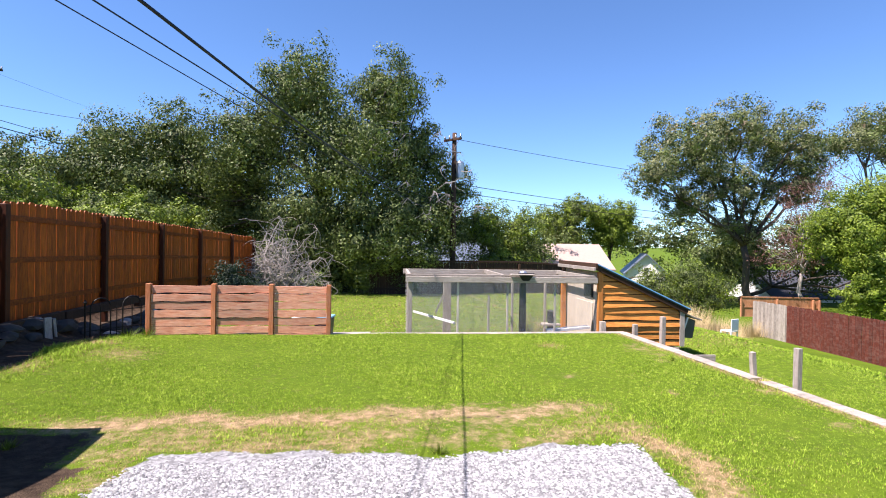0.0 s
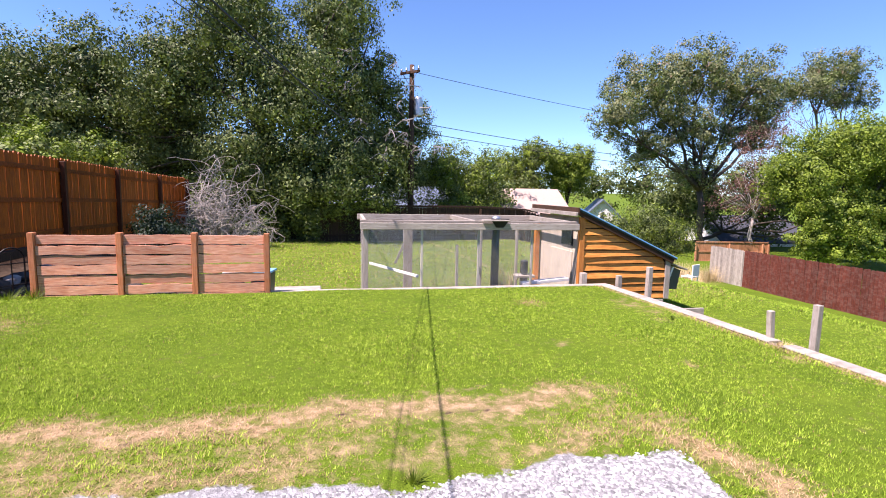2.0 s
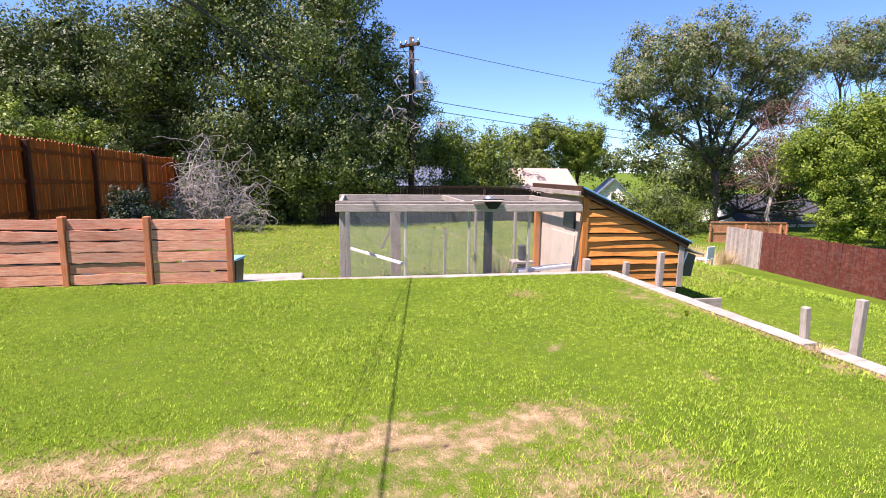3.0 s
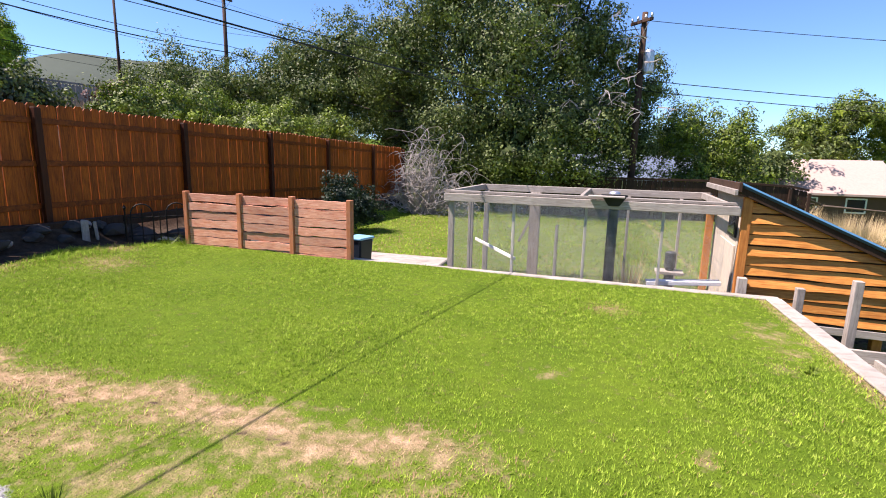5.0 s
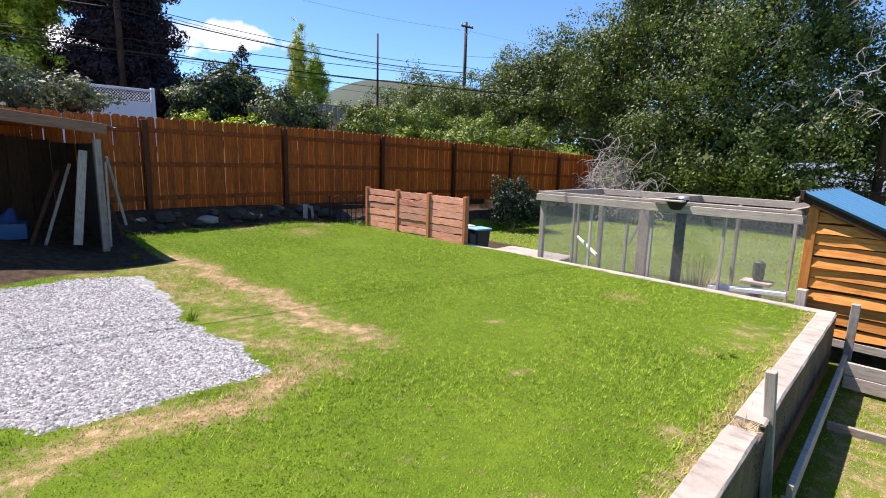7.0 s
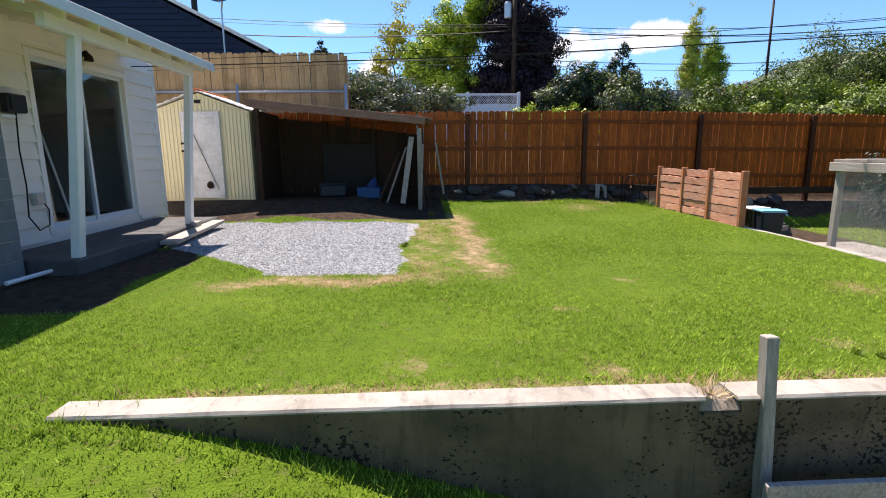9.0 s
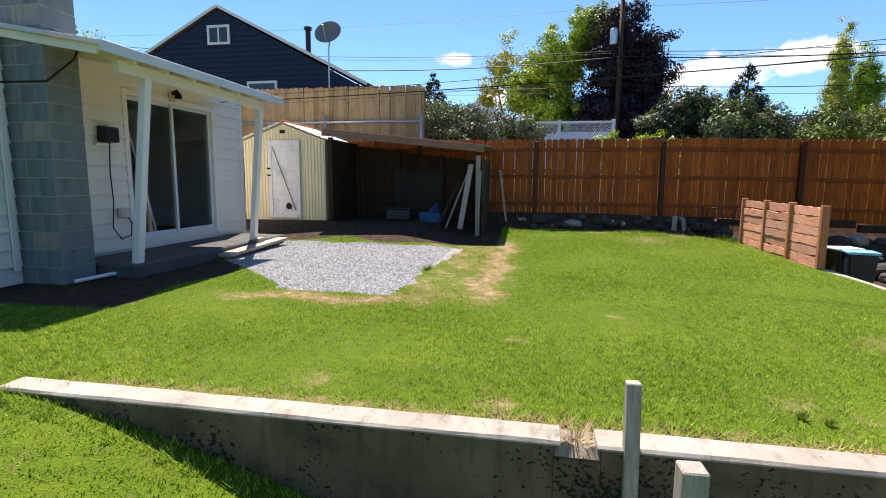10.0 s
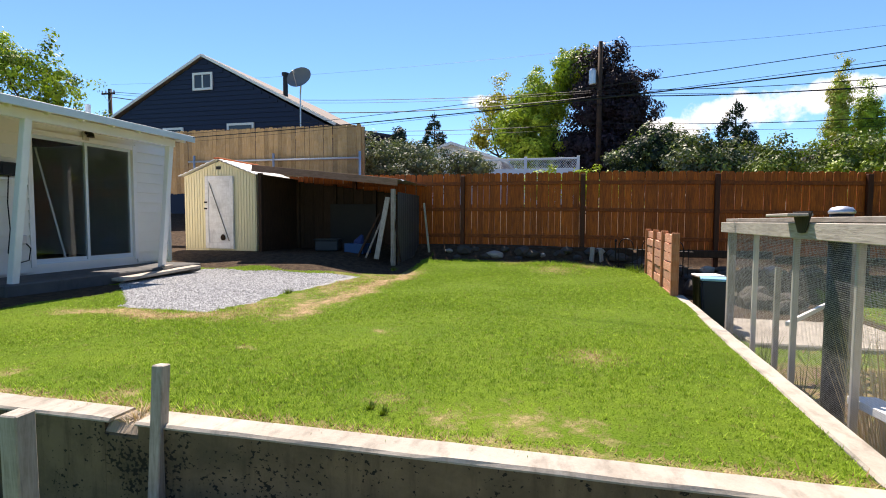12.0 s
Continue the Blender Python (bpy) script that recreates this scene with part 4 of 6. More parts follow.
part("lid", one_beam((NB0 + 0.002, 0.58, 0.875), (NB1 + 0.1, 0.58, 0.72), 1.06, 0.03), GREY_WOOD, nest)
part("strut", one_beam((NB0 + 0.03, 0.09, 0.34), (NB0 + 0.17, 0.09, 0.78), 0.035, 0.05, 0.003, (0, 1, 0)), WHITE, nest)
part("back_wall", one_box(shed_x0 + 0.03, shed_x1 - 0.1, DEEP - 0.03, DEEP, 0.05, SB - 0.1), CEDAR, cab)

# ---- cream metal garden shed ----
shed = thing("garden_shed", pose(-5.3, -3.41, 0.33), "small cream ribbed-metal shed with a peeling white door", "shed")
SW, SH, SP, SL = 0.98, 1.74, 2.1, 1.5                 # half width, eaves, ridge, depth
bm = bmesh.new()
prof = [(-SW, -0.25), (-SW, SH), (0, SP), (SW, SH), (SW, -0.25)]
f = [bm.verts.new((0, y, z)) for y, z in prof]
b = [bm.verts.new((-SL, y, z)) for y, z in prof]
bm.faces.new(f)
bm.faces.new(b[::-1])
for i in range(5):
    bm.faces.new((f[i], f[(i + 1) % 5], b[(i + 1) % 5], b[i])[::-1])
part("body", bm, CREAM, shed)
n = 26
for i in range(n):
    y = -SW + 0.04 + (2 * SW - 0.08) * i / (n - 1)
    if -0.4 < y < 0.46:
        z0 = 1.76
    else:
        z0 = 0.0
    top = SH + (SP - SH) * (1 - abs(y) / SW) - 0.02
    part("rib", one_box(0.0, 0.014, y - 0.016, y + 0.016, z0, top, 0.005), CREAM, shed)
for s in (-1, 1):
    bm = bmesh.new()
    m = along((0.1, 0, SP + 0.035), (0.1, s * (SW + 0.08), SH - 0.0))
    L = math.dist((0, SP + 0.035), (SW + 0.08, SH))
    for i in range(14):
        a = L * i / 14
        if s > 0:
            box(bm, a, a + L / 14, 0, SL + 0.2, 0, 0.012 + (0.012 if i % 2 else 0), m)
        else:
            box(bm, a, a + L / 14, -SL - 0.2, 0, 0, 0.012 + (0.012 if i % 2 else 0), m)
    part("roof_panel", bm, WHITE, shed)
RUST = plain("rusty_cap", (0.45, 0.12, 0.04), 0.9)
part("ridge_cap", one_box(-SL, 0.12, -0.07, 0.07, SP + 0.035, SP + 0.075, 0.015), RUST, shed, "rust-red ridge cap")
OLD_PAINT = wood("peeling_white_paint", (0.74, 0.72, 0.7), (0.9, 0.89, 0.88), (6, 6, 1.2), 0.7, 0.22, 0.08)
sd = part("door", one_box(0.016, 0.05, -0.36, 0.4, 0.02, 1.74, 0.006), OLD_PAINT, shed, "peeling white plank door")
for y0, y1, z0, z1 in ((-0.36, -0.27, 0.02, 1.74), (0.31, 0.4, 0.02, 1.74), (-0.268, 0.308, 1.62, 1.74), (-0.268, 0.308, 0.02, 0.16)):
    part("door_batten", one_box(0.052, 0.066, y0, y1, z0, z1, 0.003), OLD_PAINT, sd)
part("door_brace", one_beam((0.055, -0.24, 1.58), (0.055, 0.28, 0.2), 0.006, 0.045, 0, (1, 0, 0)), GREY_UP, sd)
# flat dark disc on the door: the hole's inner shade given as colour
bm = bmesh.new()
bmesh.ops.create_circle(bm, cap_ends=True, radius=0.07, segments=14)
for vv in bm.verts:
    vv.co = Vector((0.0705, vv.co.x + 0.12, vv.co.y * (1.35 if vv.co.y > 0 else 0.8) + 0.27))
part("pet_hole", bm, DARK_WOOD, sd, "small rotted hole low in the door")
for z in (0.95, 1.1):
    part("hinge", one_box(0.051, 0.07, -0.39, -0.3, z, z + 0.04, 0.003), IRON, sd)
part("vent", one_box(0.0, 0.03, -0.07, 0.05, SP - 0.2, SP - 0.13, 0.004), IRON, shed)

# ---- open lean-to beside it ----
lean = thing("lean_to", pose(-5.2, -2.3, 0.3), "open timber lean-to with a rusty sheet roof", "lean-to")
LL, LD = 3.3, 1.75
part("front_beam", one_beam((0.06, -0.12, 1.93), (0.06, LL + 0.1, 1.56), 0.05, 0.15), wood("faded_beam", (0.24, 0.13, 0.085), (0.42, 0.26, 0.18), (9, 0.9, 9), 0.8), lean, "faded reddish front beam")
# inner posts, back boards and side wall are coloured near-black for the shade inside
for y, h in ((0.05, 1.82), (LL - 0.02, 1.42)):
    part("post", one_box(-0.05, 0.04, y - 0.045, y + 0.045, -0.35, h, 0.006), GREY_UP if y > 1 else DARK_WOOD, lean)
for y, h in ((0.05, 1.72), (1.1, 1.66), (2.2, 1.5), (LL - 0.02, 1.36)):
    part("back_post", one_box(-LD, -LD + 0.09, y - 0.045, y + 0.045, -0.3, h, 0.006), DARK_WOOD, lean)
def corrugated(m, length, y0, y1, ridges, amp):
    """One rippled metal sheet, its ripples across x of m."""
    bm = bmesh.new()
    n = ridges * 6
    rows = []
    for i in range(n + 1):
        z = amp * math.sin(i * math.pi / 3)
        rows.append([bm.verts.new(m @ Vector((length * i / n, y, z + t))) for y, t in ((y0, 0), (y1, 0), (y1, 0.005), (y0, 0.005))])
    for p, q in zip(rows, rows[1:]):
        for k_ in range(4):
            bm.faces.new((p[k_], p[(k_ + 1) % 4], q[(k_ + 1) % 4], q[k_]))
    bm.faces.new(rows[0])
    bm.faces.new(rows[-1][::-1])
    return bm


m = along((-LD - 0.1, -0.12, 1.97), (-LD - 0.1, LL + 0.24, 1.6))
bm = corrugated(m, math.dist((-0.12, 1.97), (LL + 0.24, 1.6)), -LD - 0.12, 0.0, 26, 0.012)
part("sheet_roof", bm, GALV, lean, "sagging galvanised corrugated roof")
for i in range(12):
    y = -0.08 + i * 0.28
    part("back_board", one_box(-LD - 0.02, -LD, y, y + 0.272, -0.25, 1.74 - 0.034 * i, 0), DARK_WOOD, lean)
# panel colour lowered for the shade under the sheet roof
part("back_panel", one_box(-LD + 0.1, -LD + 0.12, 1.0, 2.25, -0.1, 1.15), plain("shaded_board", (0.035, 0.032, 0.028), 0.9), lean, "leaning sheet at the back wall, coloured dark for the shade")
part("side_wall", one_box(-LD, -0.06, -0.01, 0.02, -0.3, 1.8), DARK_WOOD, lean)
m = Matrix.Translation((-LD + 0.02, LL + 0.06, -0.3)) @ Matrix.Rotation(radians(90), 4, "X")
bm = corrugated(m, LD - 0.1, 0.0, 1.66, 12, 0.01)
part("side_sheet", bm, SHEET, lean, "grey corrugated side sheet")

# ---- trees and shrubs ----
def leaf_cloud(blobs, count, size, r, droop=0.0, aspect=0.55, per=70):
    """Leaf sprays scattered through blobs (x, y, z, rx, ry, rz), thick at the rim, in drooping twig clusters."""
    vol = np.array([b[3] * b[4] * b[5] for b in blobs]) ** 0.75
    n = max(8, count // per)
    pick = r.choice(len(blobs), n, p=vol / vol.sum())
    B = np.array(blobs)[pick]
    d = r.normal(size=(n, 3))
    d /= np.linalg.norm(d, axis=1, keepdims=True)
    rad = r.uniform(0.2, 1.0, (n, 1)) ** 0.45
    lump = 1 + 0.3 * np.sin(d[:, :1] * 6 + B[:, :1]) * np.sin(d[:, 1:2] * 5 + B[:, 2:3]) + 0.2 * np.sin(d[:, 2:] * 9 + B[:, 1:2])
    c = B[:, :3] + d * rad * lump * B[:, 3:]
    wide = np.minimum(B[:, 3:4], B[:, 5:6]) * r.uniform(0.12, 0.27, (n, 1)) + size * 0.7
    out = d * np.array([1, 1, 0.8]) / (B[:, 3:] / B[:, 3:].mean(1, keepdims=True))
    c, wide, out = np.repeat(c, per, axis=0), np.repeat(wide, per, axis=0), np.repeat(out, per, axis=0)
    off = r.normal(size=c.shape)
    off *= r.uniform(0, 1, (len(c), 1)) ** 0.4 / np.linalg.norm(off, axis=1, keepdims=True)
    off *= wide * np.array([1.15, 1.15, 0.9])
    off[:, 2] -= droop * r.uniform(0, 1, len(c)) * wide[:, 0] * 1.6
    face = 0.6 * out + 1.0 * off / wide + r.normal(size=c.shape) * 0.4 + np.array([0, 0, 0.2])
    face /= np.linalg.norm(face, axis=1, keepdims=True)
    c = c + off
    u = np.cross(face, r.normal(size=c.shape) + np.array([0, 0, 0.2]))
    u /= np.linalg.norm(u, axis=1, keepdims=True) + 1e-9
    w = np.cross(face, u)
    s = size * r.uniform(0.6, 1.35, (len(c), 1))
    quad = np.stack([c - u * s * 0.5, c + w * s * aspect * 0.5, c + u * s * 0.5, c - w * s * aspect * 0.5], 1)
    return quad.reshape(-1, 3)


def limb(bm, p, q, r0, r1, r, bend=0.12, seg=6, steps=5):
    p, q = Vector(p), Vector(q)
    L = (q - p).length
    off = Vector((r.normal(), r.normal(), r.normal())) * bend * L
    pts, rad = [], []
    for i in range(steps + 1):
        t = i / steps
        pts.append(p.lerp(q, t) + off * math.sin(math.pi * t) * 0.6 + Vector((r.normal(), r.normal(), r.normal())) * 0.02 * L * (0 < i < steps))
        rad.append(r0 + (r1 - r0) * t)
    tube(bm, pts, rad, seg)
    return pts


def tree(name, base, blobs, leaves, size, mat, label, trunk=0.25, droop=0.3, seed=1, bark=None, twigs=2, category="tree", second=None, fork=0.35, dense=0.05):
    """A tapered trunk that forks to every mass of the crown, with twigs, and leaf sprays."""
    r = np.random.default_rng(seed)
    t = thing(name, pose(*base), label, category)
    local = [(b[0] - base[0], b[1] - base[1], b[2] - base[2], *b[3:]) for b in blobs]
    bm = bmesh.new()
    top = Vector((np.mean([b[0] for b in local]) * 0.5, np.mean([b[1] for b in local]) * 0.5, max(0.3, fork * max(b[2] for b in local))))
    limb(bm, (0, 0, -0.4), top, trunk, trunk * 0.7, r, 0.05, 9)
    for b in local:
        c = Vector(b[:3])
        low = Vector((0, 0, 0)).lerp(top, 0.6 if c.z < top.z else 1.0)
        ends = limb(bm, low, c, trunk * 0.5, trunk * 0.14, r, 0.14)
        for k in range(twigs):
            d = Vector(r.normal(size=3)).normalized()
            q = c + Vector((d.x * b[3], d.y * b[4], d.z * b[5])) * 0.9
            limb(bm, ends[3], q, trunk * 0.13, trunk * 0.03, r, 0.18, 5, 4)
    part("trunk", bm, bark or BARK, t, smooth=True)
    verts = leaf_cloud(local, leaves, size, r, droop, 0.5, 90 if leaves > 40000 else 36)
    if dense:
        # oversized leaves added inside the crown to block light and darken its gaps
        core = [(*b[:3], b[3] * 0.52, b[4] * 0.52, b[5] * 0.52) for b in local]
        soup("crown_filler", leaf_cloud(core, int(leaves * dense), size * 2.4, r, 0.2, 0.7, 12), 4, mat, t)
    if second:
        share = int(len(verts) * second[1]) // 4 * 4
        ob = soup("crown", verts[share:], 4, mat, t)
        soup("crown", verts[:share], 4, second[0], t)
    else:
        soup("crown", verts, 4, mat, t)
    return t


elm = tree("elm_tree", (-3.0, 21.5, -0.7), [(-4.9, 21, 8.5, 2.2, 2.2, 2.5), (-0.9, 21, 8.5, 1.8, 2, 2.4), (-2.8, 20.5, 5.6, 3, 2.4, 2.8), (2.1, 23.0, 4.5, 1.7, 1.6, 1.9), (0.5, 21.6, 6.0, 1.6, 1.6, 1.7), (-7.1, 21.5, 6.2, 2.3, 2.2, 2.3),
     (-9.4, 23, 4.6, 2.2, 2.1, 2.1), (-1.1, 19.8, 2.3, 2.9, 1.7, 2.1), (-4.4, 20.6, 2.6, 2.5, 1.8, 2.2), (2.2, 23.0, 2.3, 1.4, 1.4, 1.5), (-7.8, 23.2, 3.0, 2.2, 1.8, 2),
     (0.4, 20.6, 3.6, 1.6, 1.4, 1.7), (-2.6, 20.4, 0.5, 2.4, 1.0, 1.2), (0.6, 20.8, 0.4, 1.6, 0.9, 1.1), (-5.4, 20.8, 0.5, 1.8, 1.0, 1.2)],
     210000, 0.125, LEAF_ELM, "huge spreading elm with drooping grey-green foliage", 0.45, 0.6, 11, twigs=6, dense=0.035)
r = np.random.default_rng(77)
for k in range(26):
    bm = bmesh.new()
    x, z = r.uniform(0.4, 6.0), r.uniform(3.6, 8.0)
    p0 = Vector((x, -2.2 + 0.12 * (z - 4) + r.normal() * 0.15, z))
    pts = limb(bm, p0, p0 + Vector((r.uniform(-0.9, 0.9), -0.3, r.uniform(-0.6, 0.3))), 0.03, 0.01, r, 0.25, 4, 5)
    for j in range(5):
        q0 = pts[1 + j % 4]
        limb(bm, q0, q0 + Vector((r.normal() * 0.3, -0.1, -r.uniform(0.15, 0.5))), 0.012, 0.004, r, 0.25, 3, 4)
    part("dead_branch", bm, PALE_BARK, elm, "bleached dead branch in the crown")
tree("elm_tree", (-13.5, 22.5, 1.0), [(-11.0, 23, 6.4, 2.1, 2, 1.8), (-13.6, 23, 5.9, 2.2, 2, 1.7), (-12.0, 22, 4.2, 2.2, 2, 2.0), (-14.5, 22, 4.4, 2.2, 2, 2.0), (-17.0, 21, 4.2, 2.4, 2, 2.0), (-20, 21, 4.6, 2.6, 2, 2.2)], 80000, 0.125, LEAF_ELM, "dark green spreading tree behind the board fence", 0.3, 0.4, 12)
tree("shrub", (-9.2, 15.0, 0.6), [(-9.0, 13.2, 2.0, 1.3, 1.3, 0.8), (-9.6, 15.2, 2.2, 1.5, 1.4, 0.9), (-9.0, 17.2, 2.2, 1.5, 1.4, 1.0), (-10.8, 16.0, 2.5, 1.5, 1.3, 0.9), (-11, 11.6, 2.0, 1.2, 1.1, 0.8)], 50000, 0.095, LEAF_GREEN, "bright green shrub rising behind the board fence", 0.08, 0.2, 13, category="shrub", second=(LEAF_ELM, 0.35))
tree("locust_tree", (26.2, 30, -2.6), [(20.8, 30, 8.8, 3.2, 3, 2.5), (25.2, 30, 10.4, 3.4, 3, 2.2), (29.6, 30, 9.4, 2.7, 2.8, 2.4), (18.6, 30, 6.8, 1.9, 2.2, 1.8), (23.4, 30, 6.6, 2.4, 2.4, 1.7), (30.0, 30, 6.2, 2.0, 2, 1.6), (26.8, 30.5, 6.4, 2.3, 2, 1.7), (21.4, 30.5, 5.0, 1.9, 2, 1.3), (31.2, 30.5, 7.8, 1.5, 2, 1.7), (25.6, 30.5, 3.4, 2.2, 1.6, 1.7)],
     70000, 0.17, LEAF_LOCUST, "tall airy locust tree with grey-green leaves", 0.3, 0.3, 14, twigs=8, second=(LEAF_ELM, 0.4), dense=0.02)
tree("locust_tree", (41, 33, -2.8), [(40.8, 33, 12.4, 2.8, 2.6, 1.5), (38.0, 33, 10.6, 2.0, 2.6, 1.2), (42.6, 33, 10.4, 1.6, 2.4, 1.2)], 20000, 0.17, LEAF_LOCUST, "gnarled thin-crowned locust tree", 0.28, 0.3, 15, twigs=9, second=(LEAF_ELM, 0.5), dense=0.02)
tree("ash_tree", (25.8, 20.5, -2.4), [(24.2, 20.5, 2.9, 2.1, 2.2, 1.9), (26.6, 20, 4.3, 2.3, 2.4, 1.9), (25.2, 19.6, 0.9, 2.0, 1.7, 1.4), (29.8, 20, 4.2, 2.6, 2.4, 2.2), (28.6, 19.6, 1.4, 2.4, 1.8, 1.6), (24.4, 19.4, -0.7, 1.7, 1.3, 1.0), (27.6, 19.2, -0.8, 2.4, 1.3, 1.0)], 110000, 0.14, LEAF_GREEN, "leafy bright green tree behind the red fence", 0.22, 0.25, 16, twigs=4)
tree("bare_shrub", (27.5, 27, -2.6), [(25.4, 26, 1.6, 2.0, 1.5, 2.0), (27.4, 27, 4.0, 2.0, 1.6, 2.8), (29.6, 27, 5.2, 2.0, 1.6, 2.4)], 7000, 0.11, LEAF_RUST, "tangle of brownish half-bare branches", 0.15, 0.2, 17, PALE_BARK, twigs=26, category="shrub", dense=0)
tree("small_tree", (5.7, 24, -1.0), [(4.7, 24, 2.7, 1.3, 1.3, 1.3), (6.7, 24, 2.4, 1.3, 1.3, 1.3), (5.6, 23.6, 0.9, 2.0, 1.2, 1.2)], 30000, 0.115, LEAF_GREEN, "dusty green tree beside the utility pole", 0.12, 0.4, 18, second=(LEAF_ELM, 0.5))
tree("maple_tree", (19.5, 46, -1.5), [(16.8, 46, 4.0, 2.3, 2, 1.6), (19.6, 46, 5.4, 1.6, 2, 1.5), (18.6, 46, 2.8, 2.6, 2, 1.6)], 26000, 0.19, LEAF_GREEN, "rounded dark green tree in the distance", 0.25, 0.2, 19, second=(LEAF_ELM, 0.5))
tree("maple_tree", (24, 47, -1.5), [(22.6, 47, 4.9, 1.6, 2, 1.6), (25.2, 47, 4.9, 1.8, 2, 1.7), (23.8, 47, 3.0, 2.6, 2, 1.7)], 26000, 0.19, LEAF_GREEN, "rounded green tree in the distance", 0.25, 0.2, 20)
tree("shrub", (13.6, 19.5, -1.9), [(12.9, 20.5, -0.3, 1.2, 1.1, 1.1), (14.7, 20.5, 0.0, 1.4, 1.1, 1.1), (16.3, 20.5, -0.6, 1.1, 0.9, 1.0), (14.2, 20.2, -1.3, 1.8, 1.0, 0.9)], 30000, 0.085, LEAF_ELM, "dense round grey-green shrub by the lawn", 0.06, 0.2, 21, category="shrub", second=(LEAF_GREEN, 0.4))
tree("tree_row", (36, 50, -2.0), [(34, 50, 3.5, 4, 2, 3), (40, 50, 3.2, 4, 2, 3), (46, 46, 3.5, 4, 3, 3), (52, 40, 3.5, 4, 3, 3.4), (56, 32, 3.4, 4, 4, 3.4), (58, 24, 3.2, 4, 4, 3.2), (30, 52, 2.5, 4, 2, 2.6)], 24000, 0.3, LEAF_ELM, "row of distant green trees", 0.3, 0.1, 22, twigs=1)
tree("tree_row", (0, 36, -1.0), [(-6, 34, 2.5, 4, 2, 2.8), (0, 36, 2.2, 4, 2, 2.6), (6, 38, 2.4, 4, 2, 2.4), (12, 40, 1.6, 4, 2, 2.0), (-12, 34, 4, 4, 2, 3.5), (-18, 33, 5, 4, 2, 3.5)], 26000, 0.25, LEAF_ELM, "row of dark trees beyond the back lawn", 0.3, 0.1, 23, twigs=1)

tree("dark_hedge", (27, 35, -2.8), [(26.8, 35, 0.8, 2.4, 1.6, 2.6), (29.5, 34, 1.2, 2.8, 1.6, 2.8), (34, 32, 1.4, 2.8, 2, 3.0), (38, 30, 1.6, 2.8, 2, 3.2), (42, 27, 1.6, 2.8, 2.4, 3.2), (33, 24, -0.4, 2.2, 2, 1.8)], 30000, 0.24, LEAF_ELM, "dark overgrown hedge under the locust trees", 0.2, 0.2, 24, twigs=2)
tree("dark_hedge", (12, 34, -1.5), [(9, 33, 0.2, 2.4, 1.5, 1.8), (8.5, 36, -0.2, 2.0, 1.5, 1.4), (34.5, 43, 0.2, 2.6, 1.5, 2.0)], 16000, 0.22, LEAF_GREEN, "green hedge along the far yards", 0.15, 0.2, 25, twigs=1, second=(LEAF_ELM, 0.5))

# the grey dead shrub at the fence's end
r = np.random.default_rng(31)
dead = thing("dead_shrub", pose(-5.2, 17.7, -0.65), "leafless grey shrub of tangled dead twigs", "shrub")
for k in range(84):
    bm = bmesh.new()
    a, e = r.uniform(0, 2 * math.pi), r.uniform(0.15, 1.45)
    L = r.uniform(1.3, 3.1) * (0.75 + 0.3 * math.sin(e))
    q = Vector((math.cos(a) * math.cos(e), math.sin(a) * math.cos(e) * 0.7, math.sin(e) * 1.1)) * L
    pts = limb(bm, (r.normal() * 0.15, r.normal() * 0.15, 0), q, 0.026, 0.008, r, 0.24, 4, 7)
    for j in range(14):
        p0 = pts[r.integers(3, 8)]
        d = Vector((r.normal(), r.normal(), r.normal() * 0.6 - 0.6)).normalized() * r.uniform(0.3, 0.9)
        limb(bm, p0, p0 + d, 0.011, 0.004, r, 0.25, 3, 4)
    part("branch", bm, PALE_BARK, dead)

tree("dark_shrub", (-5.3, 11.6, -0.55), [(-5.5, 11.4, 0.25, 0.6, 0.6, 0.7), (-5.1, 12.1, 0.1, 0.55, 0.6, 0.55), (-5.6, 12.2, 0.5, 0.6, 0.6, 0.6)], 7000, 0.075, LEAF_DARK, "dark low shrub with pale stalks near the fence", 0.03, 0.2, 56, PALE_BARK, twigs=5, category="shrub")
# west of the fence
tree("plum_tree", (-26, 6.8, 2.8), [(-26, 6.6, 8.4, 1.8, 1.7, 2.6), (-26, 8.0, 7.2, 1.8, 1.5, 2.4), (-26, 6.2, 5.0, 2, 2.3, 2.0), (-25.6, 8.2, 4.6, 2, 1.6, 1.6)], 60000, 0.2, LEAF_PLUM, "dark purple-leaved plum tree", 0.25, 0.1, 41, twigs=3)
tree("maple_tree", (-27.5, 3.4, 2.8), [(-27.0, 3.2, 8.2, 1.7, 1.7, 1.9), (-27.0, 1.6, 6.8, 1.6, 1.5, 1.8), (-26.8, 3.0, 5.2, 1.7, 1.8, 1.6), (-27.2, 5.0, 10.0, 1.5, 1.5, 1.6)], 44000, 0.19, LEAF_LIME, "bright lime-green maple tree", 0.22, 0.2, 42, second=(LEAF_GREEN, 0.2))
tree("yellow_tree", (-33, -0.2, 4), [(-33, -0.4, 9.4, 1.4, 1.3, 2.0), (-33, -1.4, 7.4, 1.4, 1.2, 1.6), (-33, 0.8, 7.2, 1.3, 1.3, 1.8)], 4500, 0.2, LEAF_YELLOW, "thin tree with yellowing leaves", 0.15, 0.3, 43, twigs=6)
